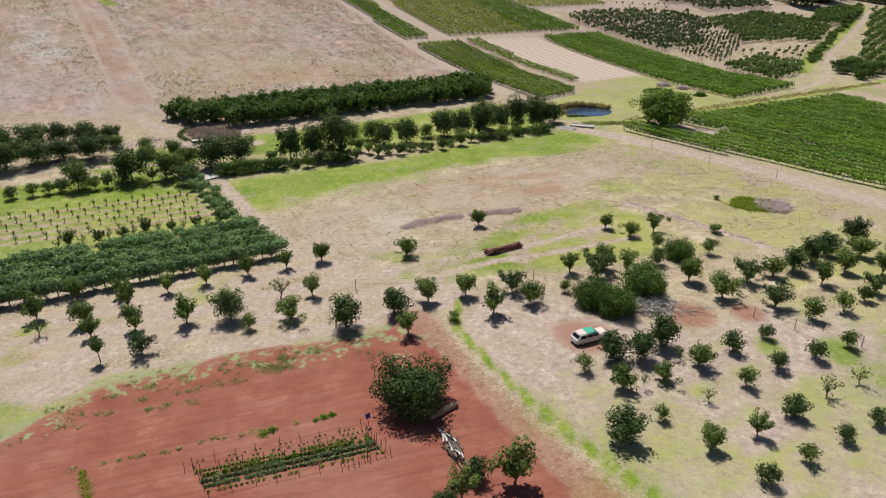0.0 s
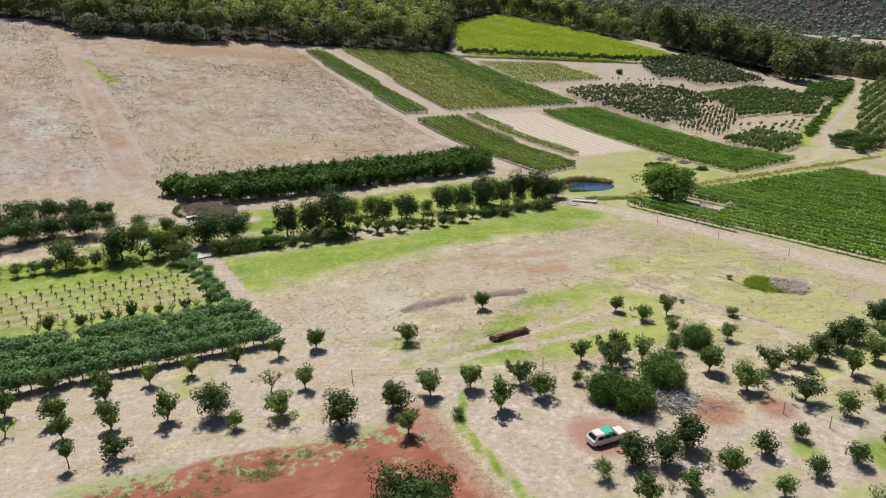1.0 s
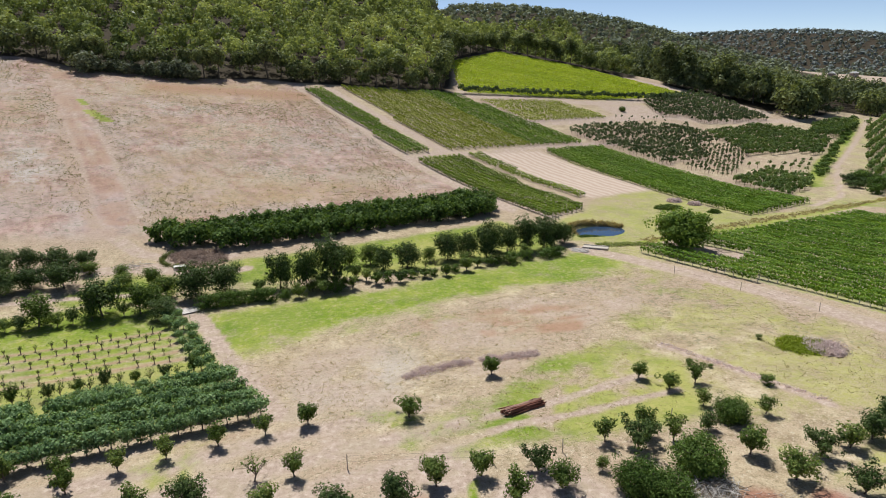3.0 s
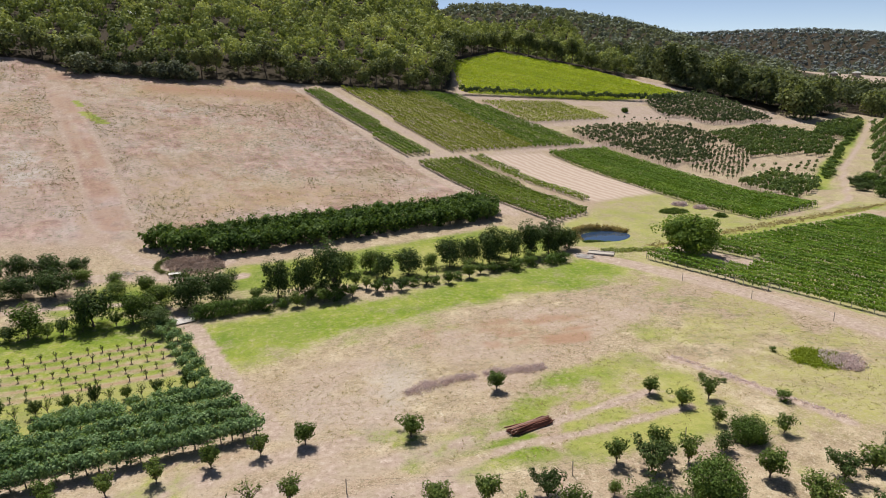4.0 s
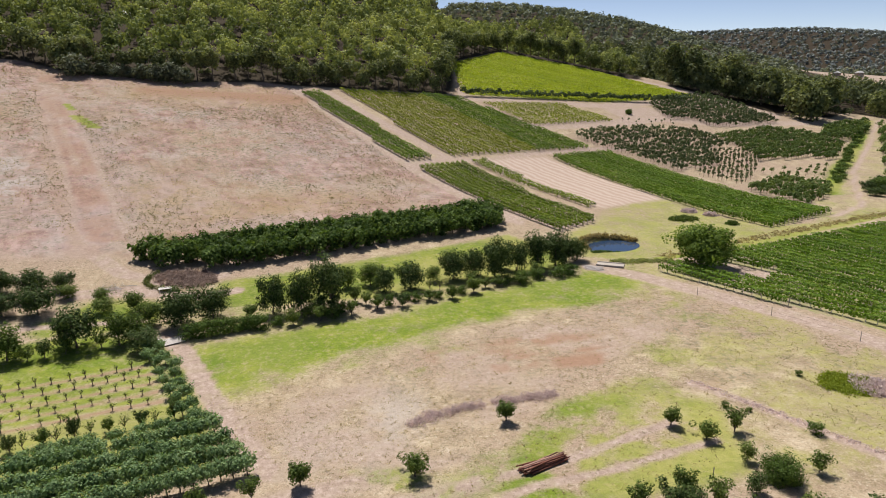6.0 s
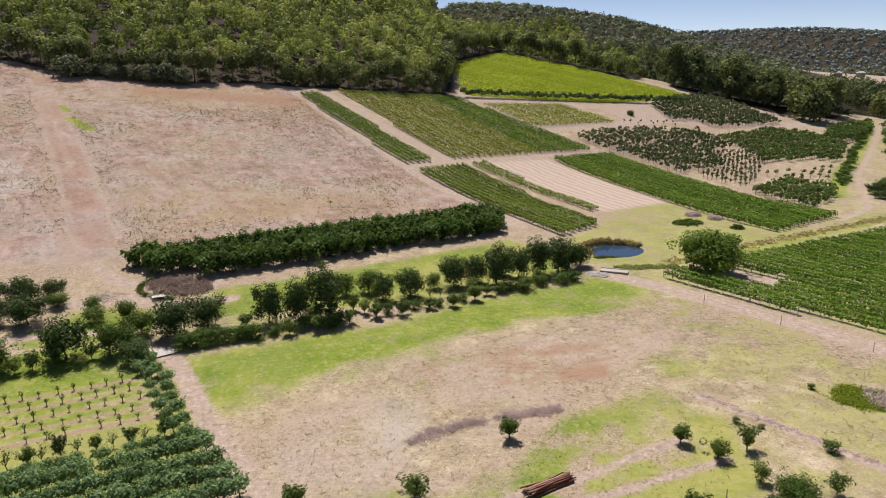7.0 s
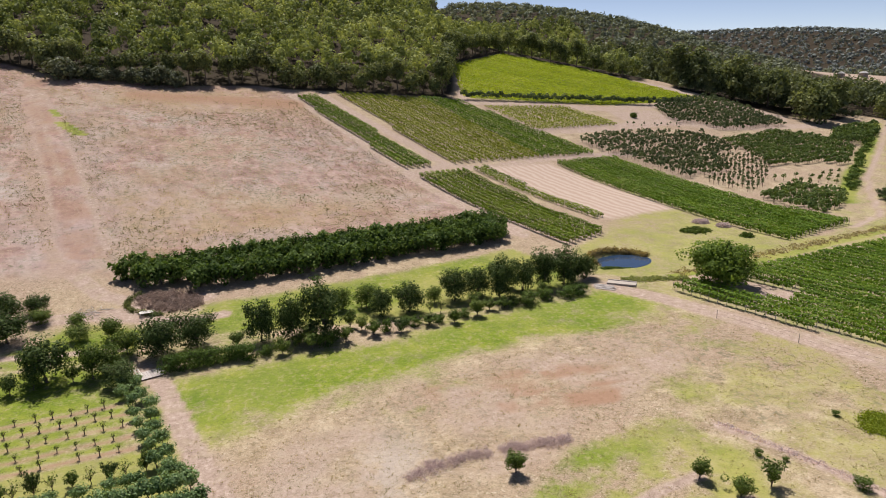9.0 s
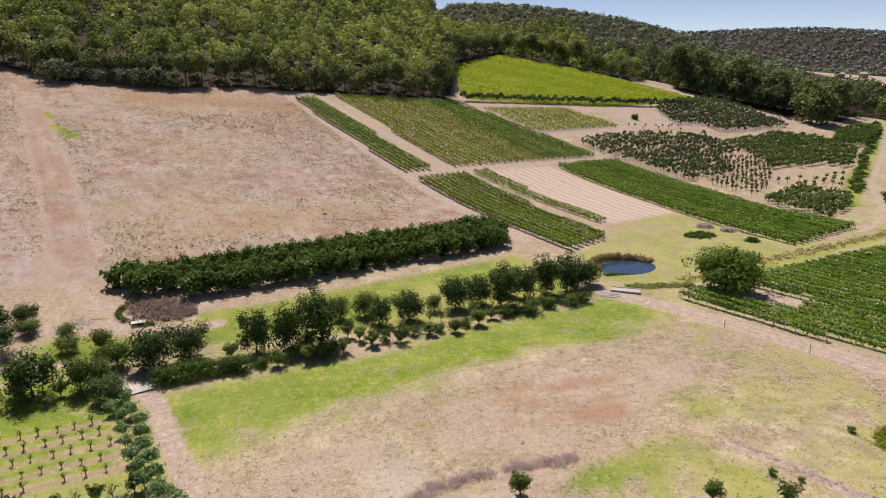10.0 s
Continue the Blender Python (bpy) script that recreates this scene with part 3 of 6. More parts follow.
    g = np.where(inside(V1, x, y) | inside(V2, x, y) | inside(V5, x, y), np.where(inside(V2, x, y), 0.05 + 0.2 * n2, 0.3 + 0.4 * n2), g)
    g = g * (1 - soft(V1_GAP, x, y, 1.0))
    g = np.maximum(g, 0.55 * strip([(-60, 54), (-45, 59), (-31, 64), (-24, 69.5), (-9, 72.3), (4, 72.3), (11, 73.5)], wx, wy, 1.7, 1.4) * sstep(0.2, 0.6, n2))
    yellow = np.clip(sstep(0.35, 0.65, fbm(x, y, 13, 77)) * 0.8 + 0.75 * soft([(48, 84), (60, 112), (88, 130), (104, 116), (120, 90), (100, 55), (70, 60)], wx, wy, 8.0), 0, 1)
    yellow = yellow * (1 - 0.75 * soft(GREEN_BAND, wx, wy, 3.0) * sstep(0.35, 0.55, n1 + 0.1))
    yellow = yellow * (1 - 0.8 * soft([(-90, 116), (-15, 121), (-17, 146), (-30, 150), (-90, 140)], wx, wy, 3.0))
    yellow = yellow * (1 - strip([(21.6, 78), (19, 70.5), (22.6, 56), (26.4, 45), (29.4, 38), (34, 26)], x, y, 1.5))
    yellow = np.maximum(yellow, 0.55 * soft(GRASS_R, wx, wy, 3.0))
    g = np.maximum(g, 0.9 * strip([(205, 224), (223, 243), (244, 263), (284, 296), (335, 340), (400, 398)], wx, wy, 3.2, 2.0))
    flatr = soft([(176, 196), (235, 205), (300, 250), (520, 420), (400, 410), (300, 322), (254, 280), (226, 258), (214, 236), (184, 214)], wx, wy, 4.0)
    g = np.maximum(g, flatr * (0.12 + 0.45 * n2))
    stripe = 0.5 + 0.5 * np.cos(2 * math.pi * (-0.26 * x + 0.966 * y - 33.1) / 5.35 + 1.2 * (n2 - 0.5))
    g = np.maximum(g, soft([(27, 66), (26, 52), (33, 36), (45, 22), (85, 30), (110, 60), (95, 78), (66, 80), (56, 66), (40, 66)], wx, wy, 4.0) * (0.04 + 0.5 * stripe) * sstep(0.32, 0.62, 0.5 * n2 + 0.5 * n1))
    # red loam, thinning out into the grass at its edge
    r = soft(RED_FIELD, x + 3 * (n1 - 0.5), y + 3 * (n2 - 0.5), 1.2)
    r = np.maximum(r, 0.55 * strip([(14, 74), (16, 60), (21, 44), (28, 26)], x, y, 4.0, 2.0))
    for px, py, q in ((34, 65, 6), (50, 66, 5), (13, 72, 3.5), (58, 64, 4)):
        r = np.maximum(r, 0.6 * (1 - sstep(q * 0.4, q * 1.1, np.hypot(wx - px, wy - py))))
    # bare earth: tracks, orchard floor, headlands
    b = 0.85 * soft([(-80, 58), (-31, 62), (-23, 69), (10, 72), (22, 74), (30, 96), (-2, 100), (-34, 95), (-80, 88)], wx, wy, 2.5)
    b = np.maximum(b, 0.85 * soft([(18, 76), (22, 57), (30, 38), (40, 25), (70, 30), (72, 60), (60, 66), (48, 62), (38, 70), (32, 80)], wx, wy, 3.0))
    b = np.maximum(b, 0.6 * soft([(2, 95), (20, 90), (30, 101), (44, 108), (66, 120), (60, 132), (40, 131), (20, 122), (-8, 119)], wx, wy, 4.0) * sstep(0.3, 0.6, n2 * 0.5 + n1 * 0.5))
    for pts, half in (([(-18, 147), (-13, 138), (-8, 121), (-1, 103), (4, 92)], 1.6), ([(76, 164), (84, 153.5), (92, 138), (99.5, 122), (107, 100), (114, 84)], 2.7),
                      ([(54, 97), (37, 92.7), (21, 90.5)], 0.8), ([(57, 91.5), (40, 89), (31, 88.7), (20, 86)], 0.7), ([(63, 106), (68, 98), (72, 89), (75, 82)], 0.9),
                      ([(-38, 189), (-30, 178), (-20, 172)], 2.0),
                      ([(14, 362), (34, 310), (49, 271), (66, 225), (72, 205)], 3.0), ([(31, 357), (69, 273), (84, 272), (108, 284), (143, 296), (160, 300)], 2.6), ([(69, 273), (54, 264)], 2.6),
                      ([(-40, 168), (-20, 170), (-10, 175)], 2.2), ([(100, 366), (104, 372), (118, 448), (150, 480)], 3.0), ([(102, 366), (190, 378), (262, 410)], 4.0), ([(258, 448), (300, 433), (320, 420)], 10.0),
                      ([(176, 194), (200, 207), (212, 220), (230, 240), (250, 260), (276, 282), (337, 335), (409, 397)], 1.0), ([(126, 325), (182, 346), (215, 362), (252, 360), (330, 380)], 5.0),
                      ([(-80, 152), (-40, 154), (-22, 154)], 0.9), ([(-33, 169), (-12, 164), (-6, 166)], 1.6)):
        g = g * (1 - 0.9 * strip(pts, wx * 0.25 + x * 0.75, wy * 0.25 + y * 0.75, half, 0.6))
        b = np.maximum(b, 0.95 * strip(pts, wx * 0.25 + x * 0.75, wy * 0.25 + y * 0.75, half, 0.9))
    for pts, half in (([(-93, 376), (-78, 312), (-63, 258), (-50, 221), (-41, 191)], 4.0), ([(-78, 351), (-69, 314), (-54, 269), (-39, 221), (-32, 199)], 1.3)):
        b = np.maximum(b, 0.55 * strip(pts, wx * 0.6 + x * 0.4, wy * 0.6 + y * 0.4, half, 1.5))
    b = np.maximum(b, 0.9 * soft(V1_GAP, x, y, 1.0))
    b = np.maximum(b, 0.8 * soft(BARE_ROWS, x, y, 1.5))
    u = (x - 82) * 0.93 + (y - 274) * 0.366
    b = b - 0.35 * soft(BARE_ROWS, x, y, 1.5) * (0.5 + 0.5 * np.cos(u * 2 * math.pi / 4.2))
    for poly in (ORCH_A, ORCH_B, ORCH_C, V6):
        g = np.maximum(g, 0.3 * soft(poly, x, y, 3) * n2)
        b = np.maximum(b, 0.35 * soft(poly, x, y, 3))
    b = np.maximum(b, 0.85 * soft([(300, 425), (330, 400), (318, 386), (268, 420)], x, y, 3))
    b = np.maximum(b, 0.8 * soft([(185, 372), (222, 386), (250, 362), (190, 350)], x, y, 3))
    b = np.maximum(b, 0.7 * soft([(600, 690), (760, 620), (950, 760), (760, 900)], x, y, 20))
    lane = 0.5 + 0.5 * np.cos(2 * math.pi * (-0.17 * x + 0.985 * y - 79.5) / 6.2 + 2.0 * (n1 - 0.5))
    left = soft([(-80, 58), (-31, 62), (-23, 69), (10, 72), (22, 74), (30, 96), (-2, 100), (-34, 95), (-80, 88)], wx, wy, 2.5)
    b = b * (1 - left * (0.75 - 0.7 * lane) * sstep(0.25, 0.6, n2 + 0.1))
    g = np.maximum(g, 0.6 * left * sstep(0.56, 0.7, 0.5 * n1 + 0.5 * n2 + 0.05 * (x > -12)))
    g = np.maximum(g, 0.6 * (1 - sstep(3, 6, np.hypot(wx + 34, wy - 66))))
    b = np.maximum(b, 0.7 * (inside(V1, x, y) | inside(V2, x, y)))
    # brown, trampled places
    e = 0.85 * soft([(20, 117), (30, 129), (45, 132), (62, 126), (58, 116), (40, 115)], wx + 8 * (n2 - 0.5), wy + 6 * (n1 - 0.5), 9.0) * sstep(0.36, 0.62, fbm(0.3 * x, 1.5 * y, 8, 51)) * sstep(0.3, 0.55, fbm(x, y, 3, 52) + 0.08)
    e = np.maximum(e, 0.35 * strip([(-93, 376), (-78, 312), (-63, 258), (-50, 221), (-41, 191)], wx * 0.3 + x * 0.7, wy * 0.3 + y * 0.7, 5.0, 2.0))
    e = np.maximum(e, 0.8 * (sstep(352, 340, y - 0.05 * x) * sstep(322, 340, y)) * sstep(-60, -45, x) * sstep(30, 15, x))
    e = np.maximum(e, 0.4 * left * (1 - lane) * sstep(0.45, 0.65, n2))
    e = np.maximum(e, 0.6 * (1 - sstep(5, 12, np.hypot(wx - 122, wy - 446))))
    e = np.maximum(e, 0.25 * strip([(-56, 250), (-46, 212)], wx, wy, 3.0, 2))
    for x1, y1 in PRUNED:
        e = np.maximum(e, 0.5 * strip([(x1, y1), (x1 - 42, y1 - 7.1)], wx * 0.2 + x * 0.8, wy * 0.2 + y * 0.8, 0.7, 0.7) * sstep(0.1, 0.5, n2) * 1.4)
        g = g * (1 - 0.6 * strip([(x1, y1), (x1 - 42, y1 - 7.1)], wx * 0.2 + x * 0.8, wy * 0.2 + y * 0.8, 0.7, 0.6))
    PINK_REGION = [(17, 119), (18, 128), (30, 134), (44, 137), (62, 138), (74, 136), (74, 127), (69, 119), (60, 118), (49, 120), (40, 117), (33, 113), (27, 112), (21, 114)]
    g = g * (1 - 0.8 * soft(PINK_REGION, wx, wy, 4.0) * sstep(0.3, 0.55, n2 + 0.05))
    b = np.maximum(b, 0.62 * soft(PINK_REGION, wx, wy, 5.0) * sstep(0.25, 0.6, fbm(x, y, 5, 71)))
    for poly, k in (([(26, 130), (42, 126), (44, 118), (37, 117), (27, 124)], 0.75), ([(45, 121), (57, 120), (53, 114), (45, 116)], 0.95), ([(60, 110), (69, 112), (69, 101), (65, 99), (62, 104)], 0.4)):
        e = np.maximum(e, k * soft(poly, wx + 3 * (n2 - 0.5), wy + 3 * (n1 - 0.5), 3.5) * sstep(0.3, 0.6, fbm(0.5 * x, 1.3 * y, 4, 73)))
    for poly, k in (([(64, 120), (72, 116), (67, 109), (60, 111)], 0.75), ([(43, 107), (58, 110), (61, 103), (51, 100), (43, 102)], 0.8), ([(28, 128.5), (33, 130.5), (34, 128), (29, 126.5)], 0.7)):
        g = np.maximum(g, k * soft(poly, wx, wy, 3.0) * (0.6 + 0.5 * n2))
    # tints: ochre, ashen, weedy
    slope = soft([(-400, 185), (-34, 190), (-12, 182), (66, 203), (75, 215), (48, 272), (30, 345), (14, 364), (-105, 380), (-400, 380)], x, y, 5.0)
    ochre = 0.25 * slope * sstep(0.4, 0.6, n3)
    for poly, k in (([(-42, 233), (-29, 243), (-10, 240), (15, 242), (40, 250), (40, 228), (14, 216), (-13, 208), (-31, 208), (-37, 221)], 0.9), ([(-76, 336), (5, 362), (16, 345), (11, 328), (-7, 316), (-50, 322), (-68, 308)], 0.8), ([(-32, 290), (3, 300), (7, 275), (-24, 256)], 0.7), ([(-98, 318), (-86, 322), (-73, 275), (-90, 262)], 0.7), ([(-40, 202), (-36, 212), (-20, 206), (-12, 196)], 0.6)):
        ochre = np.maximum(ochre, 0.75 * k * soft(poly, wx, wy, 7.0))
    ashen = 0.35 * slope * sstep(0.5, 0.66, fbm(x, y, 40, 88))
    for poly, k in (([(-80, 262), (-67, 252), (-58, 222), (-74, 222)], 0.85), ([(-48, 262), (-20, 276), (-14, 262), (-42, 246)], 0.45), ([(-52, 318), (-20, 312), (-16, 296), (-50, 298)], 0.5), ([(2, 104), (16, 118), (24, 112), (16, 98)], 0.6)):
        ashen = np.maximum(ashen, k * soft(poly, wx, wy, 8.0))
    weedy = 0.45 * slope * (0.5 + n2)
    for poly, k in (([(-36, 290), (3, 300), (20, 290), (10, 270), (-22, 252)], 1.0), ([(-16, 256), (8, 252), (22, 240), (2, 230), (-12, 238)], 1.0), ([(-98, 322), (-86, 320), (-70, 275), (-90, 262)], 1.0), ([(-56, 318), (-5, 322), (12, 312), (8, 300), (-50, 296)], 0.9), ([(50, 139), (78, 143), (92, 120), (100, 96), (84, 92), (66, 106), (70, 128)], 0.85), ([(10, 118), (22, 134), (64, 137), (62, 120), (36, 110)], 0.6)):
        weedy = np.maximum(weedy, k * soft(poly, wx, wy, 7.0))
    for pts, half, k in (([(-86, 345), (-82, 330), (-65, 281), (-51.5, 242), (-39, 201)], 4.6, 0.85),):
        lane_s = strip(pts, wx * 0.3 + x * 0.7, wy * 0.3 + y * 0.7, half, 1.4)
        weedy, ochre, ashen = weedy * (1 - lane_s), ochre * (1 - lane_s), ashen * (1 - 0.7 * lane_s)
        e = np.maximum(e * (1 - 0.5 * lane_s), 0.5 * lane_s * sstep(0.2, 0.55, n2))
        b = b * (1 - lane_s)
    for pts in ([(-80, 334), (-63, 287), (-48.5, 248), (-33.5, 201)], [(-85, 334), (-69, 281), (-56, 240), (-45, 203)], [(-82.5, 334), (-66.5, 284), (-53, 244)]):
        b = np.maximum(b, 0.75 * strip(pts, wx * 0.1 + x * 0.9, wy * 0.1 + y * 0.9, 1.2, 0.9) * sstep(0.2, 0.45, n1))
    litter = np.maximum(soft(FOREST, x, y, 4), soft(VALLEY_WOOD, x, y, 4))
    litter = np.maximum(litter, sstep(520, 620, 0.397 * x + 0.918 * y) * (1 - soft([(600, 690), (760, 620), (950, 760), (760, 900)], x, y, 20)))
    remote = sstep(610, 680, 0.397 * x + 0.918 * y)
    litter = litter * (1 - 0.2 * remote)
    weed = 0.95 * strip([(-60, 52), (-45, 57), (-31, 62), (-24, 67.5), (-9, 70), (4, 69.8), (11, 71.5)], wx, wy - 0.5, 3.6, 2.6)
    weed = np.maximum(weed, 0.6 * soft(RED_FIELD, x, y, 2.0) * sstep(8, 1, line_dist([(-45, 56), (-31, 61), (-24, 66), (-9, 69), (8, 69)], wx, wy)))
    weed = np.maximum(weed, 0.9 * soft([(-4, 65.5), (5, 66.5), (6, 71), (-3, 71)], wx, wy, 1.5))
    weed = np.maximum(weed, 0.85 * strip([(9, 64), (13, 70)], wx, wy, 2.4, 1.5))
    weed = np.maximum(weed, 0.8 * strip([(9.5, 52.6), (16.5, 52.4)], x, y, 0.8, 0.6))
    weed = np.maximum(weed, 0.2 * soft([(18, 76), (22, 57), (30, 38), (40, 25), (75, 30), (90, 56), (60, 66), (38, 70), (32, 80)], wx, wy, 3.0))
    for name, cols in (("tint", (ochre, ashen, weedy)), ("growth", (weed, slope, 0.9 * soft(BARE_ROWS, x, y, 1.5))), ("cover", (g, r, np.clip(b, 0, 1))), ("soil", (e, litter, yellow))):
        a = me.attributes.new(name, "FLOAT_COLOR", "POINT")
        a.data.foreach_set("color", np.stack([*cols, 0 * x + 1], 1).astype(np.float32).ravel())
    tagged(new("ground", me), "dry straw and green farmland rising to wooded hills", "ground", kind="structure")


build_ground()

m, nt, b = blank("pond_water", 0.06, 0.5)
b.inputs["Base Color"].default_value = (0.025, 0.05, 0.1, 1)
bump(nt, b, noise_node(nt, 1.2, 3, 0.6, nt.nodes.new("ShaderNodeTexCoord").outputs["Object"]), 0.03, 0.15)
WATER = m
ang = np.linspace(0, 2 * math.pi, 48, endpoint=False)
bm = bmesh.new()
c4, s4 = math.cos(POND[4]), math.sin(POND[4])
ring = []
for a in ang:
    u, v = 1.28 * POND[2] * math.cos(a), 1.28 * POND[3] * math.sin(a)
    ring.append(bm.verts.new((POND[0] + u * c4 - v * s4, POND[1] + u * s4 + v * c4, POND_LEVEL)))
bm.faces.new(ring)
me = bpy.data.meshes.new("water")
bm.to_mesh(me)
bm.free()
me.materials.append(WATER)
tagged(new("water", me), "small dark blue farm pond reflecting sky", "pond", kind="structure")


# ---- trees ----
def limbs(h, spread, crown0, n, lean=0.12, trunk=0.09, steep=0.5):
    """A tapered trunk that divides into n limbs with side branches; returns the tubes and lump places along them."""
    out, tips = [], []
    top = np.array([rng.normal() * lean * h * 0.3, rng.normal() * lean * h * 0.3, crown0])
    out.append(tube([(0, 0, -0.25), top * 0.5 + (0.02, 0.03, 0), top], [trunk * 1.35, trunk, trunk * 0.85], 7))
    for k in range(n):
        a = 2 * math.pi * (k + rng.uniform(-0.35, 0.35)) / n
        inner = k % 3 == 2
        r, z = spread * rng.uniform(0.15, 0.4) if inner else spread * rng.uniform(0.55, 0.92), h * rng.uniform(0.82, 1.0) if inner else crown0 + (h - crown0) * rng.uniform(0.5, 0.9)
        end = np.array([r * math.cos(a), r * math.sin(a), z])
        mid_p = top * (1 - steep) + end * steep + np.array([0, 0, 0.04 * h])
        out.append(tube([top, mid_p, end], [trunk * 0.6, trunk * 0.4, trunk * 0.1], 5))
        tips += [end * f + mid_p * (1 - f) for f in (0.97, 0.6, 0.2)] + [mid_p * 0.7 + top * 0.3]
        for _ in range(2):
            e2 = mid_p + (end - mid_p) * 0.4 + rng.normal(size=3) * spread * 0.26
            e2[2] = max(e2[2], crown0 * 0.9)
            out.append(tube([mid_p, (mid_p + e2) / 2 + (0, 0, 0.05), e2], [trunk * 0.3, trunk * 0.2, trunk * 0.06], 4))
            tips.append(e2)
    return join(out), np.array(tips)


def crown_points(tips, h, w, crown0, n, lump, shell=1.0):
    """Leaf places in lumps along the limbs and, for dense crowns, in an uneven shell; also which way each leaf looks."""
    mid_z, half = (h + crown0) / 2, (h - crown0) / 2
    centres = tips
    if shell > 0:
        k = max(6, int(shell * n / 34) if shell < 2 else int(4 * shell))
        d = rng.normal(size=(k, 3))
        d /= np.linalg.norm(d, axis=1)[:, None]
        bulge = 0.78 + 0.22 * np.sin(3 * np.arctan2(d[:, 1], d[:, 0]) + rng.uniform(0, 6)) * np.cos(2.3 * d[:, 2] + rng.uniform(0, 6))
        rad = np.where(rng.random(k) < 0.12, rng.uniform(0.2, 0.5, k), bulge * rng.uniform(0.85, 1.0, k))[:, None]
        shell_c = np.array([0, 0, mid_z]) + d * rad * np.array([w / 2, w / 2, half])
        centres = np.concatenate([shell_c, tips])
    big_ = rng.uniform(0.55, 1.3, len(centres))
    pick = rng.choice(len(centres), n, p=big_ ** 2 / (big_ ** 2).sum())
    off = rng.normal(size=(n, 3))
    off /= np.linalg.norm(off, axis=1)[:, None]
    p = centres[pick] + off * (1.5 * lump * np.cbrt(rng.uniform(0.15, 1, n)) * big_[pick])[:, None] * np.array([1, 1, 0.85])
    core = p - np.array([0, 0, mid_z - 0.25 * half])
    core /= np.linalg.norm(core, axis=1)[:, None] + 1e-9
    p[:, 2] = np.maximum(p[:, 2], 0.12)
    return p, off * 0.8 + core * 0.6


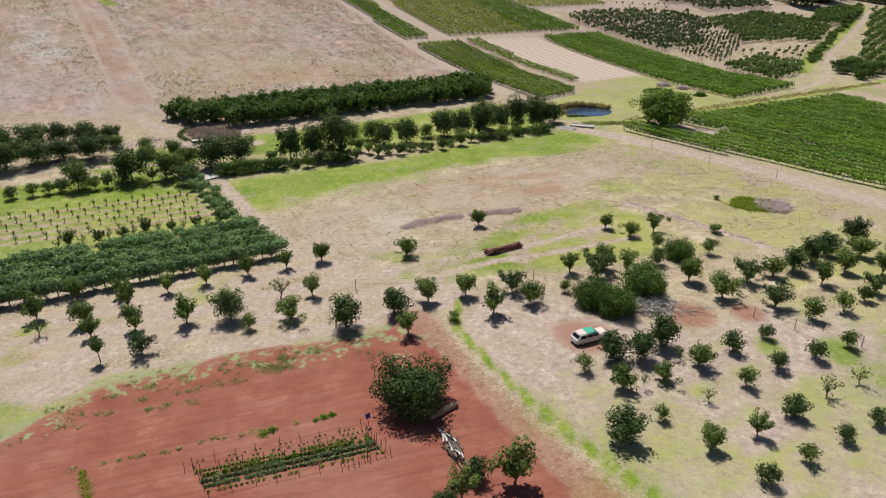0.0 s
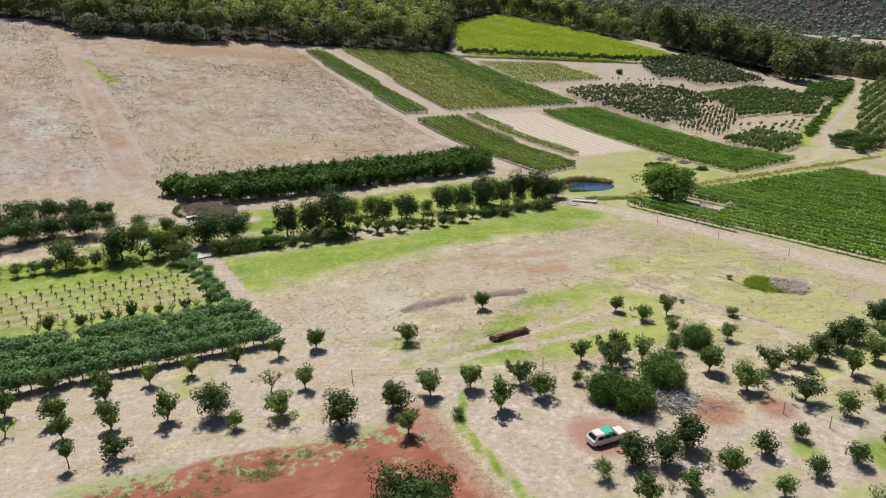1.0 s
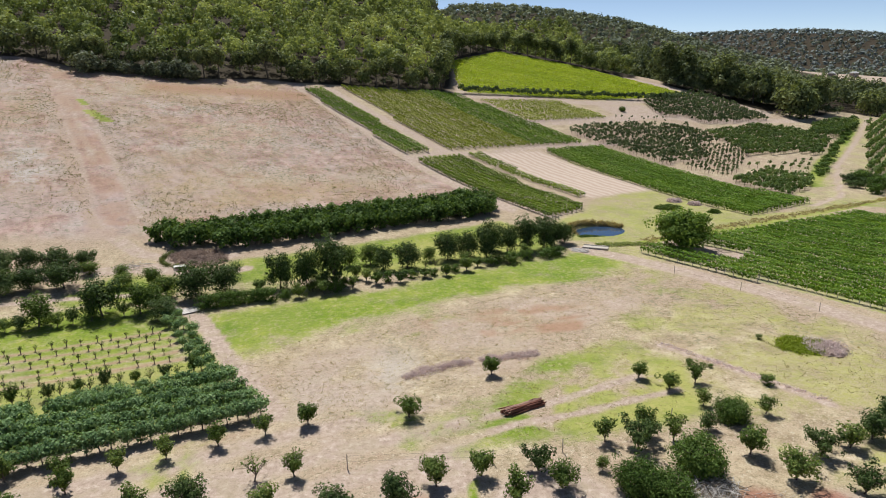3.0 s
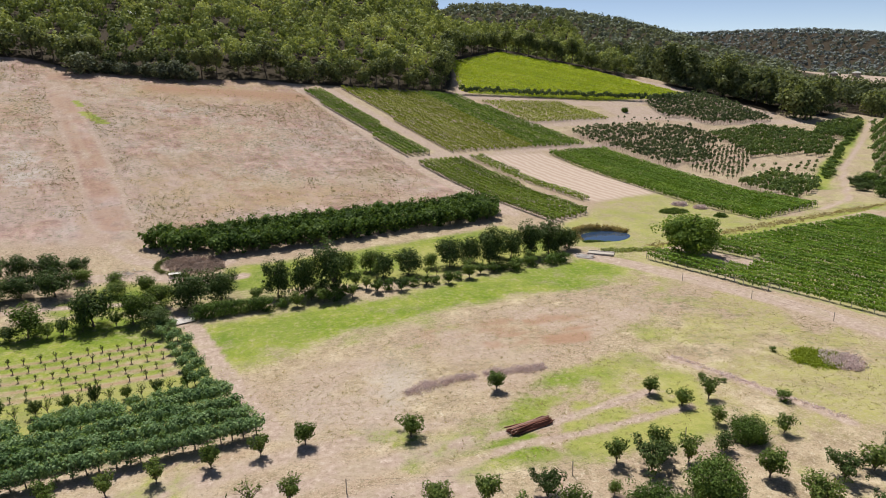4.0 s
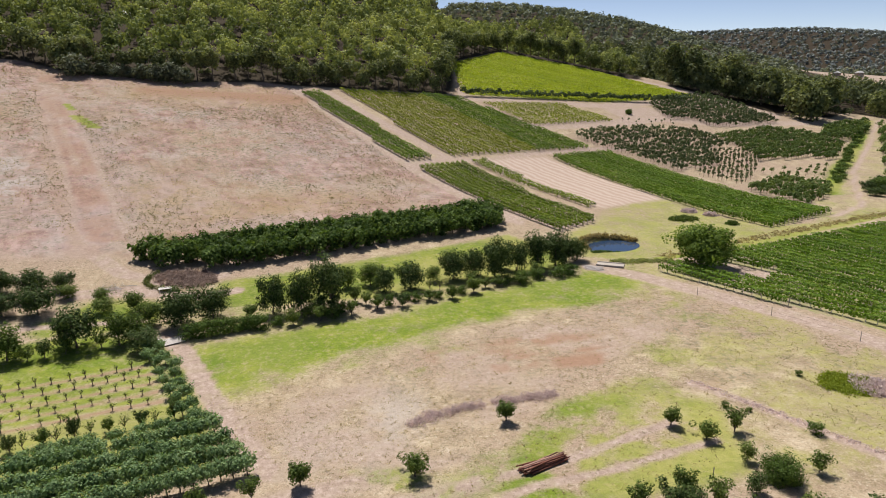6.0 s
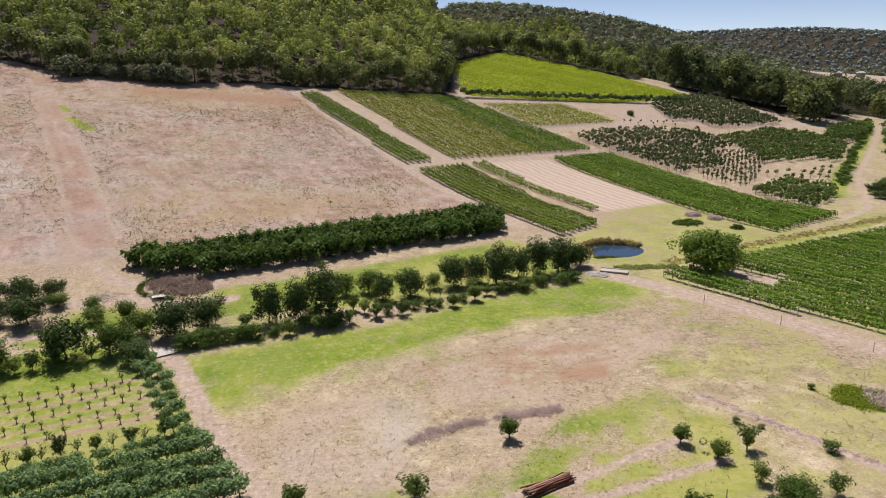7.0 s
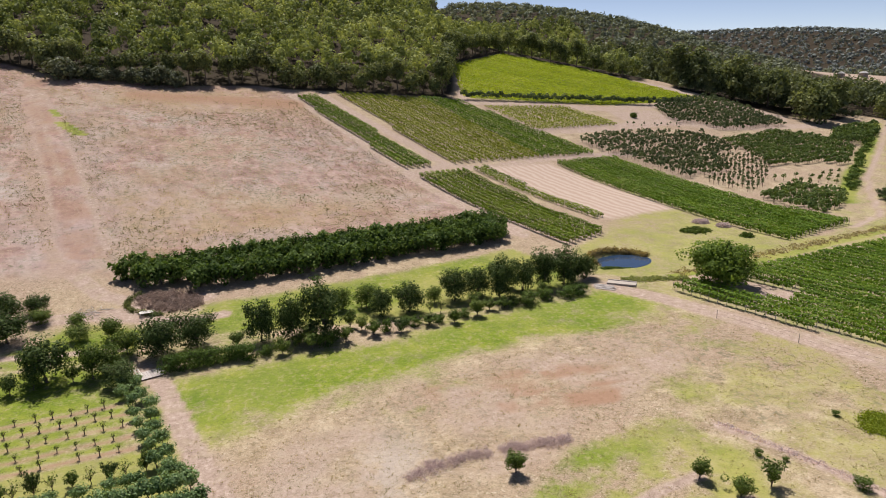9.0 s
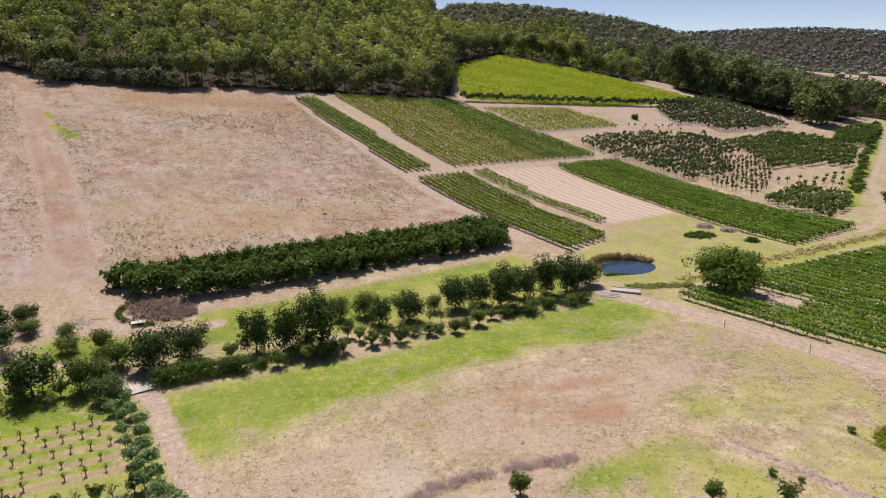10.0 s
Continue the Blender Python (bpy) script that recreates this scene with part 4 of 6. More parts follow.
KINDS = {
    # name, label, height, width, crown base, leaves, leaf size, lump, limbs, leaf material, trunk radius
    "fruit1": ("fruit_tree", "green vase-shaped fruit tree on dry grass", 3.7, 3.7, 0.6, 2125, 0.214, 0.36, 8, FRUIT, 0.10),
    "fruit2": ("fruit_tree", "green vase-shaped fruit tree on dry grass", 3.2, 4.1, 0.5, 2040, 0.214, 0.38, 9, FRUIT, 0.10),
    "fruit3": ("fruit_tree", "sparse open-crowned fruit tree on dry grass", 3.6, 3.4, 0.5, 1232, 0.194, 0.3, 8, FRUIT, 0.09),
    "fruit4": ("fruit_tree", "ragged leaning fruit tree on dry grass", 3.9, 3.1, 0.5, 1487, 0.205, 0.32, 7, FRUIT, 0.10),
    "fruit5": ("fruit_tree", "broad open fruit tree with upright branches", 3.3, 4.4, 0.4, 1700, 0.205, 0.32, 10, DARK, 0.10),
    "dark1": ("fruit_tree", "dense dark green rounded fruit tree", 4.2, 4.2, 0.1, 2805, 0.227, 0.5, 7, DARK, 0.13),
    "dark2": ("fruit_tree", "dense dark green rounded fruit tree", 3.7, 4.0, 0.1, 2465, 0.220, 0.47, 7, DARK, 0.12),
    "small": ("fruit_tree", "small young fruit tree in the orchard", 2.2, 1.9, 0.3, 950, 0.150, 0.24, 6, FRUIT, 0.05),
    "small2": ("fruit_tree", "small bushy young fruit tree in the orchard", 2.0, 2.3, 0.2, 1050, 0.150, 0.25, 7, DARK, 0.05),
    "bare": ("fruit_tree", "half-bare fruit tree with forked grey branches", 2.9, 3.2, 0.8, 160, 0.2, 0.2, 8, FRUIT, 0.08),
    "slim": ("fruit_tree", "narrow upright fruit tree in the orchard", 4.0, 1.7, 0.8, 700, 0.22, 0.3, 6, DARK, 0.07),
    "bush": ("bush", "large rounded feathery green bush", 4.6, 7.0, -0.8, 8500, 0.220, 0.6, 8, BUSH, 0.14),
    "lowbush": ("bush", "low rounded green bush in the grass", 1.7, 2.4, -0.3, 1008, 0.153, 0.28, 5, BUSH, 0.05),
    "big": ("tree", "big spreading dark green shade tree", 4.7, 8.8, -0.2, 12500, 0.228, 0.78, 11, DARK, 0.22),
    "creek1": ("tree", "tall dark green tree beside the creek", 9.8, 7.2, -0.2, 4600, 0.36, 0.9, 8, DARK, 0.2),
    "creek2": ("tree", "rounded dark green tree beside the creek", 7.4, 7.0, -0.2, 4000, 0.34, 0.85, 8, DARK, 0.18),
    "creek3": ("tree", "light green open tree beside the creek", 6.0, 5.6, -0.5, 2600, 0.3, 0.7, 7, FRUIT, 0.15),
    "lone": ("tree", "broad solitary green tree beside the vineyard", 9.0, 11.2, 1.2, 11000, 0.4, 1.0, 10, LIME, 0.32),
    "orch1": ("orchard_tree", "dense blue-green orchard tree in a row", 3.1, 2.7, 0.7, 760, 0.27, 0.36, 5, BLUE, 0.08),
    "orch2": ("orchard_tree", "dense blue-green orchard tree in a row", 2.9, 2.6, 0.7, 720, 0.27, 0.36, 5, BLUE, 0.08),
    "hedge1": ("hedge_tree", "dense dark green tree in a tall windbreak", 5.2, 5.8, -0.3, 765, 0.599, 0.62, 6, HEDGE, 0.13),
    "hedge2": ("hedge_tree", "dense dark green tree in a tall windbreak", 4.8, 5.6, -0.3, 697, 0.599, 0.62, 6, HEDGE, 0.13),
    "gum1": ("gum_tree", "tall grey-green gum tree at the forest edge", 17.0, 10.0, 5.5, 1250, 0.95, 1.5, 9, GUM, 0.32),
    "gum2": ("gum_tree", "tall grey-green gum tree at the forest edge", 14.0, 8.5, 4.5, 1100, 0.92, 1.4, 8, GUM, 0.28),
    "gumbush": ("bush", "rounded grey-green bush at the forest edge", 7.0, 8.0, -0.5, 1500, 0.62, 1.0, 7, GREY_GUM, 0.2),
    "gum3": ("gum_tree", "broad dark gum tree at the forest edge", 11.5, 10.0, 0.6, 1000, 1.0, 1.5, 8, GUM, 0.26),
}
built, extent = {}, {}


def tree(kind, x, y, s=1.0, turn=None, group="", sz=None):
    turn = rng.uniform(0, 360) if turn is None else turn
    m = spot(x, y, turn, s, 0.03, sz)
    if kind not in built:
        name, label, h, w, c0, n, leaf, lump, nl, mat, tr = KINDS[kind]
        wood, tips = limbs(h, w / 2, max(0.35, c0 * 0.8) if kind[:4] in ("frui", "bare", "smal") else max(0.5, c0) + 0.12 * (h - c0), nl, trunk=tr)
        p, out = crown_points(tips, h, w, c0, n, lump, {"big": 11.0, "dark1": 6.5, "dark2": 6.0, "lone": 22.0, "creek1": 8.0, "creek2": 7.5, "creek3": 7.0}.get(kind, 0.0 if kind[:4] in ("frui", "bare", "slim") else 1.0))
        ob = thing(name, label, "tree" if "bush" not in name else "bush")
        part("trunk", mesh_of("trunk", *wood, BARK, True), ob)
        part("crown", mesh_of("crown", *leaf_quads(p, leaf, 0.25, out), mat), ob)
        built[kind] = ob
        q = np.percentile(np.abs(p), 97, axis=0)
        extent[kind] = (float(np.percentile(p[:, 2], 99)) + 0.3 * leaf, float(q[0] + q[1]) + 0.5 * leaf)
        ob.matrix_basis = m
        if group:
            ob["group"] = group
        return ob
    ob = copy_thing(built[kind], m @ Matrix.Diagonal([1 / v for v in built[kind].matrix_basis.to_scale()] + [1]))
    if group:
        ob["group"] = group
    return ob


def sized(kind, x, y, tall, wide, group=""):
    """A tree of a given height and crown width."""
    if kind not in built:
        ob = tree(kind, x, y, 1.0, group=group)
        ob.matrix_basis = spot(x, y, 20, wide / extent[kind][1], 0.03, tall / extent[kind][0])
        return
    tree(kind, x, y, wide / extent[kind][1], group=group, sz=tall / extent[kind][0])


# near orchards
OLD = "old orchard trees"
tree("fruit1", 17.4, 78.5, 1.0, group=OLD)
for kind, x, y, s in (
    ("fruit1", 4.0, 95.9, 0.9), ("fruit2", 17.5, 94.1, 0.95), ("fruit1", 32.2, 103.2, 0.85), ("dark1", 5.5, 74.6, 1.05), ("dark2", 12.3, 76.4, 1.0), ("fruit3", 13.0, 70.8, 1.0),
    ("fruit1", 22.9, 79.0, 0.95), ("fruit3", 25.1, 73.0, 1.15), ("fruit3", 29.7, 78.4, 1.0), ("fruit2", 31.1, 74.5, 1.0), ("lowbush", 19.5, 72.7, 0.8),
    ("dark1", -9.3, 80.7, 1.05), ("small", -6.8, 77.5, 1.1), ("bare", -2.7, 84.8, 1.15), ("fruit2", -1.5, 78.5, 1.0), ("fruit3", 1.9, 84.6, 0.95), ("fruit3", -14.9, 81.1, 1.1),
    ("fruit3", -19.4, 75.0, 0.9), ("fruit3", -21.2, 81.0, 1.0), ("fruit3", -23.3, 88.0, 1.0), ("slim", -24.1, 74.2, 0.95), ("fruit3", -26.4, 80.8, 0.9), ("fruit1", -28.0, 84.7, 0.95),
    ("bare", -33.2, 82.7, 0.9), ("fruit3", -34.7, 87.4, 1.0), ("fruit3", -40, 84, 1.0), ("fruit3", -42, 90, 1.0), ("fruit3", -1.5, 94.6, 0.9), ("fruit3", -7.3, 93.6, 0.9), ("fruit3", -13.3, 92.2, 0.9),
    ("fruit3", -18.3, 91.0, 0.9), ("fruit3", -24.5, 91.3, 0.9), ("fruit3", -30.7, 92.3, 0.9), ("fruit3", -37, 92.5, 0.9),
    ("big", 10.7, 56.4, 1.0), ("fruit3", 17.3, 43.0, 1.25), ("fruit3", 12.3, 42.5, 1.0), ("small", 14.2, 44.3, 1.2), ("dark2", 10.5, 41.5, 0.6),
    ("bush", 39.2, 72.0, 0.82), ("bush", 41.2, 69.2, 0.85), ("bush", 47.6, 73.4, 0.98), ("fruit1", 55.8, 74.6, 1.05), ("fruit2", 57.4, 68.8, 1.15), ("fruit3", 63.8, 71.9, 1.1), ("fruit2", 68.6, 72.6, 1.0),
    ("fruit3", 62.6, 64.8, 1.05), ("fruit3", 73.8, 68.8, 1.1), ("small", 65.0, 60.6, 1.5), ("small", 70.6, 61.2, 1.4), ("small", 75.7, 63.0, 1.2), ("dark1", 42.7, 60.0, 0.95), ("fruit2", 44.6, 55.0, 0.9),
    ("small", 50.2, 56.7, 1.35), ("small", 56.1, 58.2, 1.0), ("small", 58.7, 52.8, 1.25), ("small", 53.0, 52.2, 1.2), ("small", 47.5, 50.4, 1.15), ("bare", 41.6, 48.8, 0.65), ("fruit2", 39.1, 53.7, 0.7),
    ("dark1", 38.8, 58.2, 0.85), ("dark2", 35.4, 59.2, 0.95), ("small", 31.2, 57.6, 1.1), ("fruit2", 33.9, 53.4, 0.85), ("dark2", 30.0, 45.8, 1.0), ("small", 35.2, 47.5, 0.85), ("fruit1", 37.6, 42.4, 0.75),
    ("fruit3", 43.3, 43.0, 0.8), ("dark2", 48.9, 44.6, 0.68), ("bare", 54.7, 46.6, 0.9), ("bare", 59.9, 47.4, 0.8), ("small", 45.3, 38.6, 1.0), ("small", 51.0, 40.1, 1.0), ("small", 39.7, 37.1, 1.1), ("small", 56.0, 41.2, 1.0),
    ("small", 61.5, 43.0, 1.0), ("small", 66.0, 48.5, 1.0), ("small", 64.5, 54.0, 1.1), ("fruit1", 53.3, 96.2, 0.75), ("fruit2", 55.8, 91.8, 0.8), ("fruit3", 60.6, 92.7, 1.0), ("small", 57.5, 86.3, 1.2),
    ("bush", 58.9, 82.0, 0.72), ("small", 64.3, 82.2, 1.3), ("small", 54.3, 80.7, 1.3), ("dark1", 72.8, 73.4, 0.9), ("dark1", 77.5, 75.1, 1.0), ("dark2", 82.0, 77.0, 1.0), ("fruit1", 80.0, 71.0, 1.0), ("fruit2", 86.5, 75.0, 1.05), ("fruit3", 85.0, 69.0, 1.0),
    ("dark1", 90.0, 80.0, 1.0), ("fruit2", 92.5, 74.0, 1.0), ("fruit3", 79.0, 64.5, 0.9), ("fruit3", 40.1, 81.7, 1.0), ("fruit3", 43.5, 79.3, 1.3), ("fruit3", 45.8, 81.5, 1.1), ("fruit3", 48.6, 79.8, 1.05), ("small", 37.0, 76.4, 0.9),
    ("lowbush", 70.5, 89.3, 1.0), ("lowbush", 80.8, 103.8, 0.55), ("lowbush", 63.5, 98.5, 0.55), ("lowbush", 66.0, 96.5, 0.4),
):
    if kind == "fruit3":
        kind = ("fruit3", "fruit4", "fruit5")[int(7 * x + 3 * y) % 3]
    elif kind == "small":
        kind = ("small", "small2")[int(5 * x + 3 * y) % 2]
    tree(kind, x, y, s, group=OLD)

# creek side
CREEK = "trees along the creek"
for kind, x, y, tall, wide in (
    ("creek2", -15.2, 150.5, 7.1, 7.3), ("creek2", -9.6, 152.3, 6.5, 6.3), ("creek2", 1.4, 152.0, 7.8, 5.6), ("creek2", 7.0, 151.7, 8.5, 5.3), ("creek1", 12.6, 151.8, 10.8, 6.6),
    ("creek3", 17.4, 163.5, 4.6, 4.0), ("creek3", 22.3, 163.6, 5.0, 4.5), ("creek2", 24.5, 158.9, 5.7, 4.7), ("creek2", 30.3, 159.3, 6.2, 5.6), ("creek2", 40.9, 163.1, 6.9, 5.8),
    ("creek2", 46.3, 164.5, 6.4, 5.2), ("creek1", 50.8, 162.5, 9.3, 5.9), ("creek2", 57.1, 165.4, 7.1, 5.3), ("creek1", 62.5, 166.1, 8.8, 5.4), ("creek1", 67.3, 166.3, 8.8, 5.9), ("creek2", 74.5, 169.8, 5.3, 4.8), ("creek2", 71.2, 168.4, 6.4, 4.6),
    ("creek3", 54.0, 168.0, 5.0, 4.5), ("creek3", 36.5, 163.0, 3.6, 3.4), ("creek3", 10.0, 150.0, 3.6, 4.2),
    # the older orchard beyond the pruned rows
    ("creek2", -41.8, 159.8, 5.8, 6.2), ("creek2", -45.4, 168.8, 5.6, 6.4), ("creek3", -38.6, 166.9, 2.9, 4.0), ("creek2", -40.4, 171.8, 3.9, 4.3), ("creek2", -31.6, 144.6, 7.6, 6.9),
    ("creek3", -30.4, 158.9, 2.9, 3.9), ("creek3", -31.6, 164.0, 2.9, 3.6), ("creek3", -24.8, 144.2, 6.1, 4.8), ("creek3", -20.9, 151.7, 4.6, 4.6), ("creek3", -24.6, 157.9, 4.3, 4.0), ("creek2", -20.1, 140.5, 4.2, 5.2), ("creek3", -22.6, 146.0, 4.4, 4.0),
    ("creek2", -48.2, 160.4, 4.8, 5.8), ("creek2", -51.9, 171.0, 4.9, 5.0), ("creek2", -53.0, 157.9, 5.4, 6.6), ("creek2", -56.6, 167.6, 5.8, 7.2), ("creek3", -41.6, 142.0, 6.0, 5.4), ("creek2", -58.5, 155.5, 6.6, 6.6), ("creek2", -62.0, 165.0, 6.2, 6.8), ("creek2", -65.0, 154.0, 6.2, 6.4),
    # clipped young trees along the ditch
    ("small", -46.7, 140.4, 2.7, 2.9), ("small2", -44.4, 141.3, 2.8, 3.2), ("small", -38.4, 141.0, 3.0, 2.8), ("small2", -35.8, 141.5, 3.7, 2.9), ("small", -33.0, 142.5, 3.5, 2.7), ("fruit3", -27.6, 144.0, 2.8, 2.2), ("small", -49.5, 139.8, 2.8, 2.9), ("small2", -53.0, 139.0, 2.7, 2.8),
    # low trees and bushes at the front of the creek belt
    ("fruit2", 5.0, 146.1, 3.2, 3.3), ("fruit3", 10.2, 146.6, 3.2, 2.8), ("lowbush", 12.5, 147.6, 3.1, 3.2), ("fruit3", 16.2, 148.2, 3.0, 2.8), ("fruit4", 21.7, 150.2, 3.1, 3.1), ("lowbush", 24.2, 150.9, 2.6, 2.4), ("fruit5", 26.9, 150.1, 2.9, 3.3), ("lowbush", 30.0, 152.2, 2.0, 2.4),
    ("fruit4", 32.7, 152.0, 2.4, 3.0), ("fruit2", 37.7, 151.6, 2.9, 3.1), ("fruit1", 43.1, 154.1, 3.3, 3.2), ("fruit2", 49.7, 156.5, 2.4, 3.3), ("fruit2", 54.6, 156.5, 2.7, 3.4), ("fruit3", 19.9, 152.7, 2.9, 2.4), ("fruit4", 17.7, 154.6, 3.5, 2.4), ("bare", 34.4, 157.7, 2.6, 2.6), ("bare", 36.3, 157.2, 3.1, 2.5),
    ("fruit1", -2.8, 151.2, 2.5, 2.8), ("lowbush", -1.0, 145.8, 2.9, 3.8), ("lowbush", 55.6, 158.0, 2.7, 4.0), ("lowbush", 59.9, 159.0, 2.5, 3.1), ("lowbush", 65.0, 159.2, 2.6, 4.0), ("lowbush", 68.0, 160.0, 2.5, 3.8), ("fruit3", 46.5, 156.2, 2.4, 2.6), ("lowbush", 40.4, 154.0, 1.9, 2.6), ("lowbush", 52.3, 158.0, 2.1, 2.8),
    ("fruit3", 8.0, 148.6, 2.6, 2.6), ("lowbush", 2.2, 146.6, 2.0, 2.6), ("lowbush", 14.3, 149.6, 2.2, 2.6), ("lowbush", 28.4, 153.5, 1.6, 2.4), ("lowbush", 34.8, 152.8, 1.6, 2.4), ("fruit4", 60.0, 161.0, 3.2, 3.0), ("fruit3", 44.0, 159.0, 3.0, 2.8),
):
    sized(kind, x, y, tall, wide, CREEK)
for k in range(8):
    sized("lowbush", -13.2 + 1.55 * k, 144.2 + 0.3 * k, rng.uniform(2.5, 3.1), rng.uniform(3.0, 3.6), CREEK)
sized("lone", 100.6, 157.0, 9.9, 12.9)

# dense orchard block, its border and the pruned rows behind it
ROW_X, ROW_Y, ROW_GAP = -2.0, 99.6, 3.75
ROWS_O = "blue-green orchard rows"
tree("orch1", ROW_X, ROW_Y, 1.0, group=ROWS_O)
for r in range(5):
    y0, x_end = ROW_Y + ROW_GAP * r, ROW_X - 1.55 * r
    for k in range(int((x_end + 66) / 1.5)):
        x = x_end - 1.5 * k
        if (r or k) and rng.random() > (0.02, 0.03, 0.04, 0.04, 0.2)[r]:
            tree(("orch1", "orch2")[rng.integers(2)], x + rng.normal() * 0.12, y0 + 0.18 * (x - ROW_X) + rng.normal() * 0.12, rng.uniform(0.88, 1.08) * (0.72 if r == 4 else 1), group=ROWS_O)
for k in range(14):
    x = -12.6 - 1.95 * k + rng.normal() * 0.15
    sized(("fruit4", "bare", "fruit5", "bare")[k % 4], x, 116.0 + 0.17 * (x + 12.6), rng.uniform(2.2, 2.9) * (1.25 if k > 5 and k % 3 == 0 else 1), rng.uniform(1.7, 2.2), "half-bare row behind the orchard block")
for k in range(16):
    f = k / 15
    tree(("orch1", "orch2")[k % 2], -9.0 - 8.6 * f + rng.normal() * 0.3 - (2.0 if k % 2 else 0), 114.8 + 25.0 * f + rng.normal() * 0.3, rng.uniform(0.66, 0.88), group="orchard border trees")


def pruned(x, y, s):
    """A short pruned stem with a few forked arms and a tuft of leaves."""
    if "pruned" not in built:
        ob = thing("pruned_vine", "short pruned fruit stem with forked arms", "young tree", group="pruned rows")
        out = [tube([(0, 0, -0.1), (0.02, 0, 0.35), (0, 0.02, 0.6)], [0.09, 0.08, 0.07], 6)]
        for k in range(5):
            a = k * 1.26 + 0.2
            out.append(tube([(0, 0.02, 0.58), (0.22 * math.cos(a), 0.22 * math.sin(a), 0.85), (0.36 * math.cos(a), 0.36 * math.sin(a), 1.25)], [0.055, 0.045, 0.02], 5))
        part("stem", mesh_of("stem", *join(out), BARK, True), ob)
        p = rng.normal(size=(34, 3)) * (0.26, 0.26, 0.2) + (0, 0, 1.05)
        part("leaves", mesh_of("leaves", *leaf_quads(p, 0.2), FRUIT), ob)
        ob.matrix_basis = spot(x, y, 0)
        built["pruned"] = ob
    else:
        copy_thing(built["pruned"], spot(x, y, rng.uniform(0, 360), s))


for x1, y1 in PRUNED:
    shift = rng.uniform(0, 2.2)
    for k in range(19):
        if rng.random() < 0.93:
            pruned(x1 - shift - 2.25 * k + rng.normal() * 0.1, y1 - 0.17 * (shift + 2.25 * k) + rng.normal() * 0.1, rng.uniform(0.65, 0.95))

# windbreak
WB = "windbreak trees"
tree("hedge1", -11.5, 180.0, group=WB)
for r, start in ((0, 1), (1, -3), (2, -4)):
    for k in range(start, 24):
        x, y = -11.5 + 3.42 * k - 1.2 * r, 180.0 + 0.92 * k + 4.9 * r
        if x < 66.5:
            tree(("hedge1", "hedge2")[rng.integers(2)], x + rng.normal() * 0.25, y + rng.normal() * 0.3, rng.uniform(0.88, 1.08), group=WB)


# ---- vineyards ----
POST = mottled("post_wood", (0.35, 0.31, 0.26), (0.55, 0.5, 0.44), 8, 0.9, 0.005)

GUARD = mottled("cream_vine_guards", (0.55, 0.5, 0.4), (0.7, 0.65, 0.55), 5, 0.8, 0.0)


def vine_rows(poly, way, gap, tall, wide, step, per, leaf, mat, label, holes=(), phase=0.0, thin=0.0, group="", wood=None):
    """Trellised rows along a heading, cut to a field's outline; a row is one thing with a canopy, its stems and end posts."""
    way = np.array(way, float) / np.linalg.norm(way)
    side = np.array([-way[1], way[0]])
    pts = np.array(poly, float)
    a, s = pts @ way, pts @ side
    for k in np.arange(s.min() + gap * (0.5 + phase), s.max(), gap):
        t = np.arange(a.min(), a.max(), step)
        x, y = t * way[0] + k * side[0], t * way[1] + k * side[1]
        keep = inside(poly, x, y)
        for hole in holes:
            keep &= ~inside(hole, x, y)
        if thin:
            keep &= rng.random(len(t)) > thin
        if keep.sum() < 4:
            continue
        x, y, t = x[keep], y[keep], t[keep]
        z = height(x, y)
        n = len(x) * per
        i = np.repeat(np.arange(len(x)), per)
        vig = 0.75 + 0.5 * vnoise(x[i], y[i], 3.0, 5)
        off = np.clip(rng.normal(size=n) * 0.36, -0.62, 0.62) * wide
        low = 0.32 if wood else 0.12
        up = tall * (low + (1 - low) * np.sqrt(rng.random(n))) * vig
        al = rng.uniform(-0.5, 0.5, n) * step
        p = np.stack([x[i] + side[0] * off + way[0] * al, y[i] + side[1] * off + way[1] * al, z[i] + up], 1)
        ob = thing("vine_row", label, "vine row", group=group)
        origin = np.array([x[0], y[0], z[0]])
        ob.matrix_basis = Matrix.Translation(origin.tolist())
        part("canopy", mesh_of("canopy", *leaf_quads(p - origin, leaf, 0.1, np.stack([side[0] * off / wide * 2.6, side[1] * off / wide * 2.6, 1.6 * (up / tall) ** 3 - 0.2], 1), 0.25), mat), ob)
        every = max(1, int(2.4 / step))
        sx, sy, sz_ = x[::every], y[::every], z[::every]
        v = np.stack([sx, sy, sz_], 1) - origin
        r = 0.05
        corner = np.array([(-r, -r), (r, -r), (r, r), (-r, r)])
        low = np.concatenate([v[:, None] + np.array([*c, -0.1]) for c in corner], 1).reshape(-1, 4, 3)
        high = low + np.array([0, 0, tall * 0.6])
        verts = np.concatenate([low, high], 1).reshape(-1, 3)
        base = np.arange(len(v))[:, None, None] * 8
        quads = (base + np.array([(0, 1, 5, 4), (1, 2, 6, 5), (2, 3, 7, 6), (3, 0, 4, 7)])[None]).reshape(-1, 4)
        tagged(part("trellis", mesh_of("trellis", verts, quads, wood or BARK), ob), kind="stuff")
        for j in (0, -1):
            e = np.array([x[j], y[j], z[j]]) - origin + np.array([*(way * (-0.5 if j == 0 else 0.5)), 0])
            part("end_post", mesh_of("end_post", *tube([e - (0, 0, 0.2), e + (0, 0, 0.8), e + (0, 0, tall * 0.9)], [0.07, 0.07, 0.065], 6), POST), ob)


